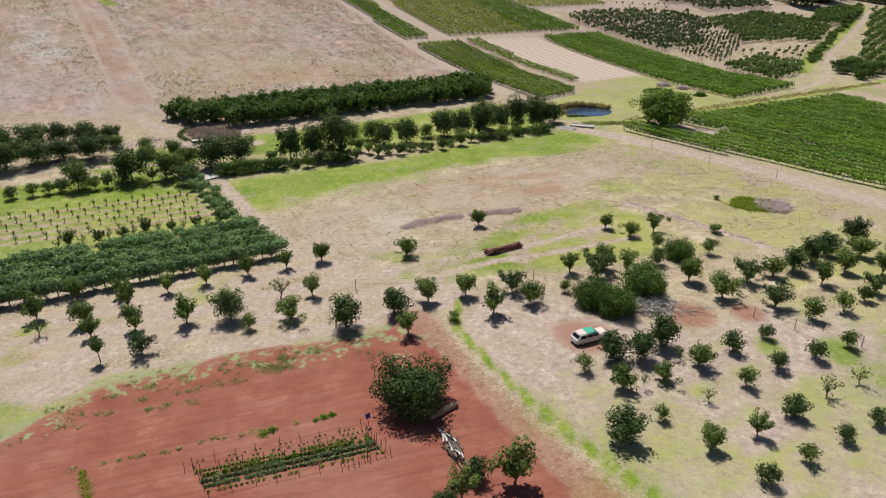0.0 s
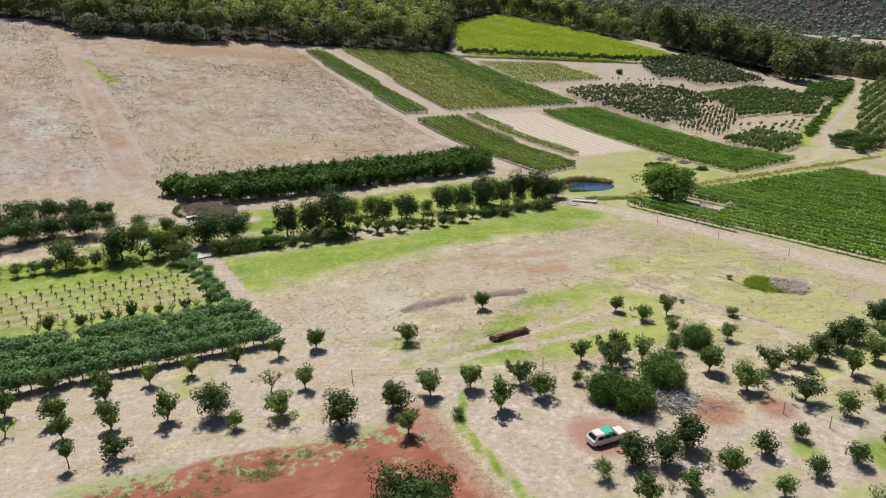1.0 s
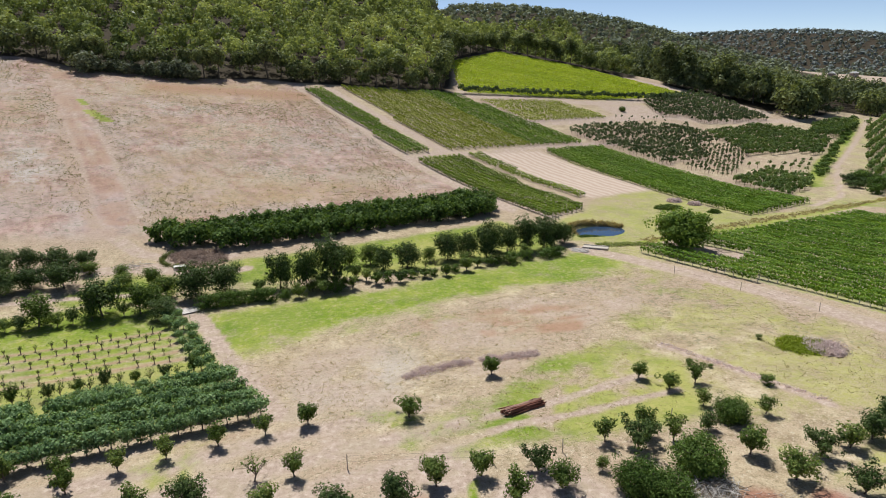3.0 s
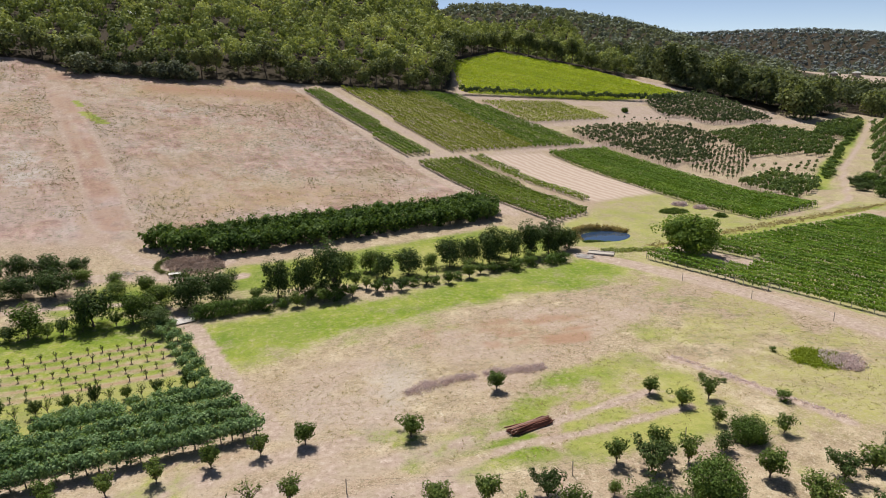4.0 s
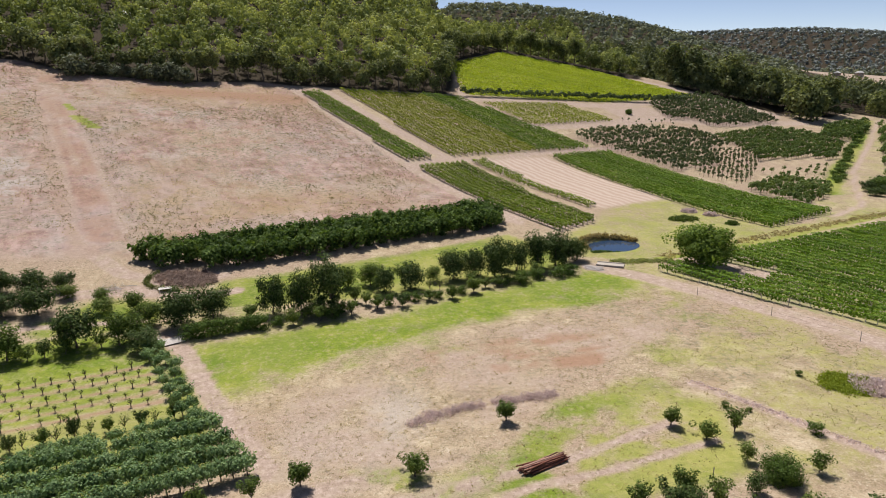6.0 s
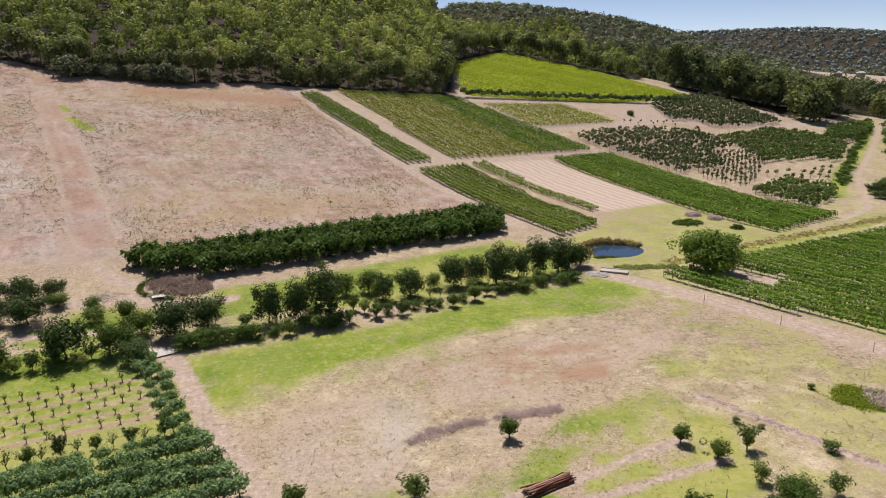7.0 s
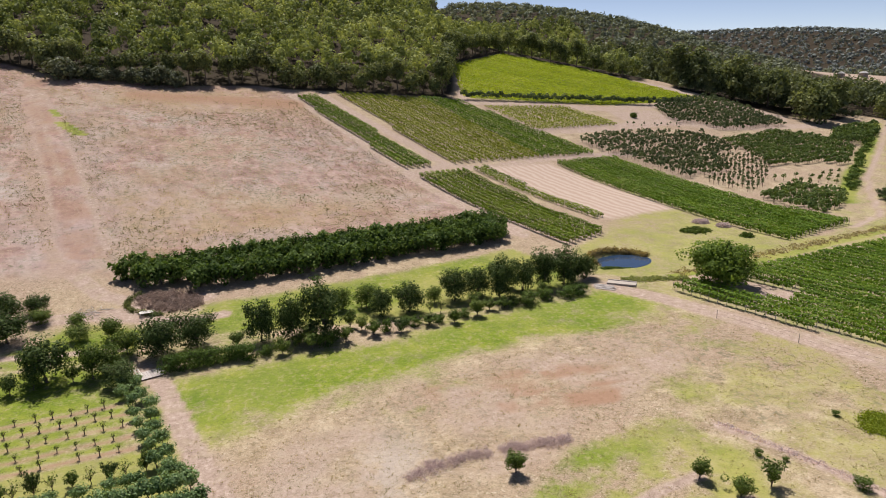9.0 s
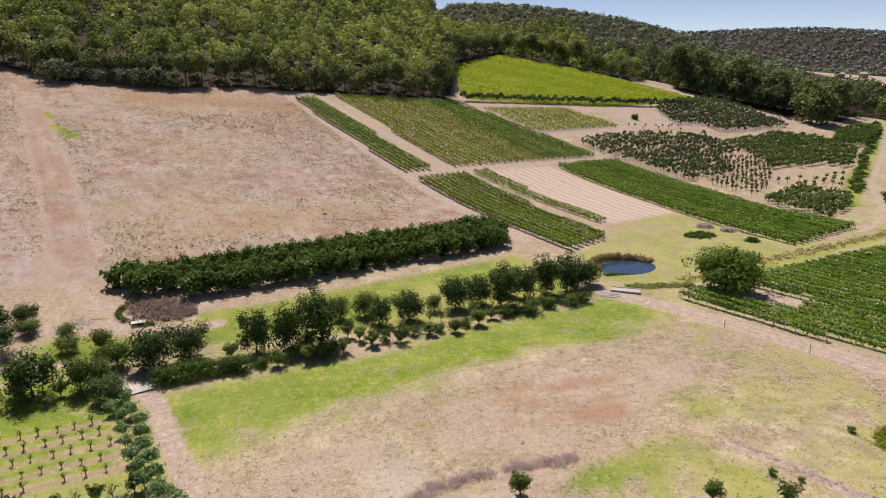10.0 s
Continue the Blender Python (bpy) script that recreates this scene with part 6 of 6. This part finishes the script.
# ---- kitchen garden on the red soil ----
RUST = mottled("stake_wood", (0.16, 0.08, 0.05), (0.26, 0.15, 0.1), 9, 0.9, 0.004)
for r in range(7):
    f = np.arange(0, 1, 0.022 if 2 <= r <= 5 else 0.03)
    lush = (0.12, 0.15, 0.5, 0.85, 1.0, 0.75, 0.4)[r]
    x, y = -11.8 + 0.3 * r + 16.4 * f, 53.4 - 0.72 * r + 1.1 * f
    keep = rng.random(len(f)) < 0.55 + 0.45 * lush
    tufts("vegetable_row", "row of green vegetables on red soil" if lush > 0.3 else "row of thin seedlings on red soil", np.stack([x, y], 1)[keep], int(16 + 70 * lush), 0.13 + 0.15 * lush, 0.12 + 0.42 * lush, 0.085 + 0.05 * lush, (FRUIT, FRUIT, VINE, VINE, BLUE, BLUE, VINE_PALE)[r], "vegetables")


def stake(x, y, tall, lean):
    if "stake" not in built:
        ob = tagged(new("stake", mesh_of("stake", *tube([(0, 0, -0.2), (0.01, 0, 0.5), (0, 0, 1.0)], [0.035, 0.033, 0.03], 6), RUST)), "thin wooden garden stake in red soil", "stake", "garden stakes")
        built["stake"] = ob
        ob.matrix_basis = spot(x, y)
    else:
        copy_thing(built["stake"], Matrix.Translation((x, y, hz(x, y))) @ Euler((rng.normal() * lean, rng.normal() * lean, 0)).to_matrix().to_4x4() @ Matrix.Diagonal((1, 1, tall, 1)))


stake(-12.4, 52.6, 1.0, 0.05)
for r in range(7):
    for k in range(9):
        f = k / 8
        if r in (0, 2, 4, 6) or k in (0, 8):
            stake(-11.9 + 0.3 * r + 16.6 * f + rng.normal() * 0.15, 53.3 - 0.78 * r + 1.1 * f + rng.normal() * 0.1, rng.uniform(0.7, 1.35), 0.08)
for k in range(6):
    stake(5.2 + 0.35 * k, 53.4 - 0.75 * k, rng.uniform(1.0, 1.5), 0.14)
for k in range(7):
    stake(2.2 + 0.55 * k, 48.9 + 0.12 * k, rng.uniform(0.8, 1.1), 0.1)
for r in (0, 2, 4, 6):
    line = [(-11.9 + 0.3 * r + 16.6 * k / 8, 53.3 - 0.78 * r + 1.1 * k / 8) for k in range(9)]
    tagged(new("garden_string", mesh_of("garden_string", *tube([(x, y, hz(x, y) + 0.55 - 0.06 * (k % 2)) for k, (x, y) in enumerate(line)], [0.018] * 9, 4), RUST)), "thin brown string tied along the garden stakes", "string", "garden strings")
CLOTH = mottled("purple_cloth", (0.09, 0.05, 0.22), (0.16, 0.09, 0.34), 6, 0.9, 0.01)
flag = thing("scare_cloth", "dark purple cloth hung on a stake", "cloth", spot(5.5, 54.6, 20))
part("pole", mesh_of("pole", *tube([(0, 0, -0.2), (0, 0, 0.7), (0, 0, 1.5)], [0.03, 0.03, 0.03], 6), RUST), flag)
bm = bmesh.new()
bmesh.ops.create_grid(bm, x_segments=5, y_segments=6, size=0.3)
for v in bm.verts:
    v.co = (v.co.x * 0.8, 0.08 * math.sin(v.co.x * 14) + 0.05 * math.sin(v.co.y * 9), 1.2 + v.co.y)
bmesh.ops.solidify(bm, geom=bm.faces[:], thickness=0.012)
part("cloth", bm, flag, mat=CLOTH)

# ---- vehicle under the trees ----
PAINT = mottled("faded_paint", (0.62, 0.55, 0.5), (0.74, 0.68, 0.63), 1.5, 0.4, 0.0)
PINK = mottled("faded_pink_paint", (0.6, 0.42, 0.38), (0.72, 0.58, 0.54), 1.5, 0.5, 0.0)
TARP = mottled("green_tarpaulin", (0.03, 0.28, 0.19), (0.07, 0.4, 0.28), 2.0, 0.6, 0.01)
TYRE = mottled("rubber", (0.02, 0.02, 0.02), (0.04, 0.04, 0.04), 9, 0.9, 0.0)
CHROME = mottled("dull_chrome", (0.55, 0.55, 0.55), (0.7, 0.7, 0.7), 4, 0.3, 0.0, 0.9)
LAMP = mottled("red_lens", (0.3, 0.02, 0.02), (0.4, 0.04, 0.03), 4, 0.3, 0.0)
m, nt, b = blank("car_glass", 0.05, 0.5)
b.inputs["Base Color"].default_value = (0.02, 0.025, 0.03, 1)
GLASS = m


def loft(sections, closed=True):
    """A skin through a row of equal rings."""
    bm = bmesh.new()
    rings = [[bm.verts.new(p) for p in s] for s in sections]
    n = len(rings[0])
    for a, c in zip(rings[:-1], rings[1:]):
        for k in range(n):
            bm.faces.new((a[k], a[(k + 1) % n], c[(k + 1) % n], c[k]))
    bm.faces.new(rings[0][::-1])
    bm.faces.new(rings[-1])
    bmesh.ops.recalc_face_normals(bm, faces=bm.faces[:])
    return bm


def car():
    ob = thing("station_wagon", "old pale station wagon with a green tarpaulin on its roof", "car", spot(34.7, 63.7, 9, 1.0, 0.0))
    low = []
    for x, w, z0, z1 in ((-2.35, 0.70, 0.5, 0.78), (-2.25, 0.82, 0.34, 0.92), (-1.2, 0.87, 0.28, 0.95), (0.6, 0.87, 0.28, 0.95), (1.5, 0.85, 0.3, 0.93), (2.2, 0.8, 0.36, 0.84), (2.33, 0.66, 0.46, 0.74)):
        low.append([(x, -w * 0.94, z0), (x, w * 0.94, z0), (x, w, (z0 + z1) / 2), (x, w * 0.93, z1), (x, -w * 0.93, z1), (x, -w, (z0 + z1) / 2)])
    part("body", loft(low), ob, mat=PAINT)
    cab = []
    for x, w, z1 in ((-2.15, 0.76, 0.98), (-1.8, 0.7, 1.38), (-0.4, 0.7, 1.45), (0.45, 0.68, 1.4), (1.15, 0.74, 0.97)):
        cab.append([(x, -w * 1.1, 0.9), (x, w * 1.1, 0.9), (x, w, z1), (x, w * 0.8, z1 + 0.04), (x, -w * 0.8, z1 + 0.04), (x, -w, z1)])
    part("cabin", loft(cab), ob, mat=PAINT)
    for s in (-1, 1):
        for x0, x1 in ((-1.75, -0.95), (-0.85, 0.0), (0.08, 0.7)):
            bm = bmesh.new()
            top = 0.1 if x1 > 0.6 else 0.0
            bm.faces.new([bm.verts.new(p) for p in ((x0, s * 0.835, 0.96), (x1 + top, s * 0.835, 0.96), (x1 - top, s * 0.76, 1.32), (x0, s * 0.755, 1.36))])
            bmesh.ops.solidify(bm, geom=bm.faces[:], thickness=0.02 * s)
            part("side_window", bm, ob, "dark side window", GLASS)
    bm = bmesh.new()
    bm.faces.new([bm.verts.new(p) for p in ((-2.17, -0.66, 1.0), (-2.17, 0.66, 1.0), (-1.87, 0.6, 1.34), (-1.87, -0.6, 1.34))])
    bmesh.ops.solidify(bm, geom=bm.faces[:], thickness=-0.02)
    part("rear_window", bm, ob, "dark rear window", GLASS)
    bm = bmesh.new()
    bm.faces.new([bm.verts.new(p) for p in ((1.13, -0.68, 1.02), (1.13, 0.68, 1.02), (0.55, 0.62, 1.4), (0.55, -0.62, 1.4))])
    bmesh.ops.solidify(bm, geom=bm.faces[:], thickness=0.02)
    part("windscreen", bm, ob, "dark windscreen", GLASS)
    bm = bmesh.new()
    box(bm, 1.2, 2.2, -0.7, 0.7, 0.93, 0.98, 0.02)
    part("bonnet", bm, ob, "faded pink bonnet", PINK)
    bm = bmesh.new()
    box(bm, -1.85, -0.75, -0.6, 0.6, 1.45, 1.5, 0.02)
    part("roof_panel", bm, ob, "faded pink roof", PINK)
    bm = bmesh.new()
    bmesh.ops.create_grid(bm, x_segments=10, y_segments=14, size=1.0)
    for v in bm.verts:
        u, w = v.co.x, v.co.y
        over = max(0, abs(w) - 0.72)
        v.co = (-0.15 + 0.62 * u + 0.03 * math.sin(w * 9), w * 0.85 if over == 0 else math.copysign(0.63 + 0.55 * over, w), 1.52 - 0.9 * over + 0.015 * math.sin(u * 7 + w * 5))
    bmesh.ops.solidify(bm, geom=bm.faces[:], thickness=0.015)
    part("tarpaulin", bm, ob, "green tarpaulin over the roof", TARP)
    for x in (-2.42, 2.36):
        bm = bmesh.new()
        box(bm, x - 0.06, x + 0.06, -0.8, 0.8, 0.42, 0.56, 0.03)
        part("bumper", bm, ob, "dull chrome bumper", CHROME)
    for s in (-1, 1):
        bm = bmesh.new()
        box(bm, -2.37, -2.33, s * 0.62 - 0.1, s * 0.62 + 0.1, 0.62, 0.76, 0.01)
        part("tail_light", bm, ob, "red tail light", LAMP)
        bm = bmesh.new()
        box(bm, 2.32, 2.36, s * 0.5 - 0.1, s * 0.5 + 0.1, 0.56, 0.7, 0.01)
        part("headlight", bm, ob, "clear headlight", CHROME)
        for x in (-1.45, 1.45):
            wheel = part("wheel", mesh_of("wheel", *tube([(x, s * 0.68, 0.31), (x, s * 0.77, 0.31), (x, s * 0.86, 0.31)], [0.3, 0.315, 0.29], 18), TYRE, True), ob, "black tyre")
            part("rim", mesh_of("rim", *tube([(x, s * 0.8, 0.31), (x, s * 0.86, 0.31), (x, s * 0.875, 0.31)], [0.2, 0.2, 0.02], 14), CHROME, True), wheel, "dull wheel rim")


car()

# ---- timber ----
POLE = mottled("stained_poles", (0.13, 0.05, 0.035), (0.26, 0.11, 0.08), 3, 0.85, 0.01)
POLE2 = mottled("pale_poles", (0.3, 0.17, 0.13), (0.42, 0.27, 0.21), 3, 0.85, 0.01)


def rod(name, length, r, mat, wob=0.02, sides=7):
    k = np.linspace(0, 1, 5)
    path = np.stack([length * (k - 0.5), wob * length * np.sin(k * 5 + length), wob * length * np.cos(k * 4)], 1)
    v, f = tube(path, r * (1.08 - 0.2 * k), sides)
    me = mesh_of(name, v, f, mat, True)
    bm = bmesh.new()
    bm.from_mesh(me)
    bm.verts.ensure_lookup_table()
    bm.faces.new([bm.verts[i] for i in range(sides)])
    bm.faces.new([bm.verts[i] for i in range(len(v) - sides, len(v))][::-1])
    bm.to_mesh(me)
    bm.free()
    return me


stack = thing("pole_stack", "stack of reddish-brown timber poles on the grass", "timber", spot(33.1, 92.2, 15.5, 0.86))
pole_mesh = [rod("pole", 7.6, 0.1, POLE, 0.003), rod("pole", 7.2, 0.09, POLE2, 0.004), rod("pole", 6.6, 0.11, POLE, 0.004)]
for r in range(5):
    for k in range(11 - 2 * r + rng.integers(0, 2)):
        o = part("pole", pole_mesh[rng.integers(3)], stack)
        o.matrix_basis = Matrix.Translation((rng.normal() * 0.25, (k - (10 - r) / 2) * 0.205 + rng.normal() * 0.02, 0.22 + 0.17 * r)) @ Matrix.Rotation(rng.normal() * 0.045, 4, "Z")
for x in (-2.4, 2.2):
    bm = bmesh.new()
    box(bm, x - 0.08, x + 0.08, -1.3, 1.3, -0.05, 0.13, 0.01)
    part("bearer", bm, stack, mat=BARK)

STICK = [rod("stick", L, r, GREY_WOOD if k % 3 else BARK, 0.05, 5) for k, (L, r) in enumerate(((2.6, 0.035), (1.8, 0.028), (3.2, 0.045), (1.3, 0.025), (2.2, 0.05), (1.6, 0.028)))]
pile = thing("brush_pile", "sprawling heap of grey dead branches", "wood pile", spot(46.6, 69.3))
for k in range(290):
    a, q = rng.uniform(0, 2 * math.pi), math.sqrt(rng.random())
    x, y = 3.6 * q * math.cos(a), 3.0 * q * math.sin(a)
    o = part("branch", STICK[rng.integers(6)], pile)
    o.matrix_basis = Matrix.Translation((x, y, 0.1 + rng.random() * 0.95 * (1 - q * q))) @ Euler((0, rng.normal() * 0.22, rng.uniform(0, 6.28))).to_matrix().to_4x4()
tail = thing("brush_pile", "thin trail of dry twigs on bare earth", "wood pile", spot(51.5, 66.5))
for k in range(46):
    o = part("twig", STICK[(1, 3, 5)[rng.integers(3)]], tail)
    o.matrix_basis = Matrix.Translation((rng.normal() * 1.5, rng.normal() * 0.7, 0.06 + 0.15 * rng.random())) @ Euler((0, rng.normal() * 0.1, rng.normal() * 0.6)).to_matrix().to_4x4() @ Matrix.Scale(0.7, 4)
logs = thing("log_pile", "grey weathered logs heaped on red soil", "wood pile", spot(13.2, 48.8, 96, 0.9))
LOG = [rod("log", L, r, GREY_WOOD if k == 0 else BARK, 0.03, 8) for k, (L, r) in enumerate(((3.0, 0.11), (2.4, 0.09), (1.9, 0.13), (2.8, 0.08)))]
for k in range(26):
    o = part("log", LOG[rng.integers(4)], logs)
    o.matrix_basis = Matrix.Translation((rng.normal() * 1.2, rng.normal() * 0.4, 0.1 + 0.45 * rng.random() * math.exp(-(k % 5) * 0.3))) @ Euler((0, rng.normal() * 0.15, rng.normal() * 0.3)).to_matrix().to_4x4()
old = thing("fallen_log", "rough brown fallen log beside the tree", "log", spot(13.5, 54.5, 22))
part("trunk", rod("trunk", 3.6, 0.38, mottled("old_log", (0.24, 0.17, 0.1), (0.4, 0.31, 0.2), 2.5, 0.95, 0.05), 0.02, 10), old).location.z = 0.3
for k in range(7):
    o = part("snag", STICK[3], old)
    o.matrix_basis = Matrix.Translation((-1.4 + 0.45 * k, rng.normal() * 0.2, 0.55)) @ Euler((rng.normal() * 0.6, 0.9 + rng.normal() * 0.3, rng.uniform(0, 6))).to_matrix().to_4x4() @ Matrix.Scale(0.6, 4)

# ---- crossings, fence, posts ----
SHEET = mottled("weathered_boards", (0.34, 0.31, 0.3), (0.56, 0.52, 0.5), 2, 0.7, 0.01)
CONC = mottled("concrete", (0.38, 0.34, 0.3), (0.52, 0.47, 0.42), 2, 0.9, 0.01)


def slab(x0, x1, y0, y1, z0, z1, bev=0.015):
    bm = bmesh.new()
    box(bm, x0, x1, y0, y1, z0, z1, bev)
    return bm


cul = thing("culvert", "pale concrete culvert carrying the track over the creek", "culvert", spot(80.5, 163.8, -35, 1.0, 0.25))
part("deck", slab(-3.2, 3.2, -1.3, 1.3, 0.25, 0.5), cul, mat=CONC)
for s in (-1, 1):
    part("kerb", slab(-3.2, 3.2, s * 1.3 - 0.12, s * 1.3 + 0.12, 0.45, 0.68), cul, mat=CONC)
    part("headwall", slab(s * 1.6 - 0.2, s * 1.6 + 0.2, -1.5, 1.5, -0.8, 0.27), cul, mat=CONC)
boards = thing("board_heap", "loose grey boards lying by the culvert", "boards", spot(75.6, 162.6, -32))
for k in range(8):
    o = part("board", slab(-2.2, 2.2, -0.14, 0.14, 0, 0.06), boards, mat=SHEET)
    o.matrix_basis = Matrix.Translation((rng.normal() * 0.3, -1.5 + 0.42 * k, 0.1 + 0.05 * (k % 3))) @ Euler((0, 0.02, rng.normal() * 0.06)).to_matrix().to_4x4()
bridge = thing("plank_bridge", "small grey plank bridge over the ditch", "bridge", spot(-15.9, 143.6, 22))
for k in range(9):
    part("plank", slab(-1.9 + 0.42 * k, -1.52 + 0.42 * k, -1.5, 1.5, 0.14, 0.2), bridge, mat=SHEET)
for s in (-1, 1):
    part("beam", slab(-2.0, 2.0, s * 1.2 - 0.1, s * 1.2 + 0.1, -0.1, 0.14), bridge, mat=BARK)
PIPE = mottled("white_pipe", (0.6, 0.57, 0.52), (0.74, 0.71, 0.66), 3, 0.6, 0.0)
rails = thing("pale_beams", "pale timber beams lying beside the plank bridge", "timber", spot(-18.3, 144.2, 112))
for k in range(3):
    o = part("beam", rod("beam", 3.4, 0.12, PIPE, 0.002, 8), rails)
    o.location = (0.15 * k, 0.55 * k - 0.5, 0.14)
crate = thing("white_trough", "white slatted trough beside the brush hollow", "trough", spot(-20.3, 167.6, 8))
for k in range(4):
    part("slat", slab(-1.3, 1.3, -0.7 + 0.38 * k, -0.4 + 0.38 * k, 0.7, 0.76), crate, mat=PIPE)
for x in (-1.1, 1.1):
    for y in (-0.6, 0.6):
        part("leg", slab(x - 0.06, x + 0.06, y - 0.06, y + 0.06, -0.1, 0.7), crate, mat=PIPE)
heap = thing("rubble_heap", "heap of pale sticks and earth by the track", "wood pile", spot(-31.5, 170.5))
for k in range(30):
    o = part("stick", STICK[rng.integers(6)], heap)
    o.matrix_basis = Matrix.Translation((rng.normal() * 1.6, rng.normal() * 1.0, 0.1 + 0.3 * rng.random())) @ Euler((0, rng.normal() * 0.12, rng.uniform(0, 6.28))).to_matrix().to_4x4()


def fence(pts, gap, tall, label, wires=2):
    line = thing("fence", label, "fence", Matrix.Translation((*pts[0], hz(*pts[0]))))
    post_me = mesh_of("post", *tube([(0, 0, -0.3), (0, 0, tall * 0.5), (0, 0, tall)], [0.07, 0.065, 0.06], 7), POST)
    run, o0 = [], np.array([*pts[0], hz(*pts[0])])
    for (x0, y0), (x1, y1) in zip(pts[:-1], pts[1:]):
        n = max(1, int(math.hypot(x1 - x0, y1 - y0) / gap))
        for k in range(n):
            x, y = x0 + (x1 - x0) * k / n, y0 + (y1 - y0) * k / n
            run.append(np.array([x, y, hz(x, y)]) - o0)
    for p in run:
        part("post", post_me, line).location = p.tolist()
    for wz in np.linspace(0.5, 0.92, wires):
        part("wire", mesh_of("wire", *tube([p + (0, 0, tall * wz) for p in run], [0.007] * len(run), 4), TYRE), line)


fence([(8, 84.5), (25, 81), (34, 81.0), (51, 84), (62, 88)], 16.0, 1.9, "thin wire fence with grey posts across the paddock")
fence([(88.0, 140.2), (101.0, 112.0), (110, 92)], 15.5, 1.8, "thin wire fence with posts along the vineyard track")
fence([(58.0, 63.0), (61, 59), (66.0, 53.5), (76, 56.5), (90, 55.0)], 6.0, 1.6, "thin wire fence with posts between orchard and paddock")
for x, y in ((-31.8, 63.2), (-32.8, 62.6)):
    stake(x, y, 1.2, 0.05)

# ---- far buildings ----
ROOF = mottled("pale_roof", (0.42, 0.41, 0.4), (0.55, 0.54, 0.52), 0.5, 0.5, 0.0)
WALL = mottled("house_wall", (0.25, 0.21, 0.17), (0.35, 0.3, 0.26), 0.5, 0.9, 0.0)


def house(x, y, w, d, turn, lift=0.0):
    ob = thing("farmhouse", "far farmhouse with a pale metal roof", "house", Matrix.Translation((x, y, hz(x, y) + lift)) @ Matrix.Rotation(radians(turn), 4, "Z"))
    part("wall", slab(-w / 2, w / 2, -d / 2, d / 2, -6, 3.0), ob, mat=WALL)
    bm = bmesh.new()
    e = 0.5
    v = [bm.verts.new(p) for p in ((-w / 2 - e, -d / 2 - e, 2.9), (w / 2 + e, -d / 2 - e, 2.9), (w / 2 + e, d / 2 + e, 2.9), (-w / 2 - e, d / 2 + e, 2.9), (-w / 2 + 1, 0, 5.2), (w / 2 - 1, 0, 5.2))]
    for f in ((0, 1, 5, 4), (2, 3, 4, 5), (1, 2, 5), (3, 0, 4), (0, 3, 2, 1)):
        bm.faces.new([v[i] for i in f])
    part("roof", bm, ob, mat=ROOF)
    for k in (-0.3, 0.0, 0.3):
        part("window", slab(k * w - 0.6, k * w + 0.6, -d / 2 - 0.04, -d / 2 + 0.05, 1.0, 2.2), ob, mat=GLASS)
    part("door", slab(0.15 * w - 0.45, 0.15 * w + 0.45, -d / 2 - 0.05, -d / 2 + 0.05, 0.0, 2.1), ob, mat=BARK)


house(*HOME, 5.5, 4.5, 10, 1.0)
house(379, 640, 11, 7, 20, 3.0)
house(700, 735, 11, 7, 35, 2.0)
house(745, 745, 10, 6, 10, 2.0)
house(800, 720, 11, 7, 50, 2.0)
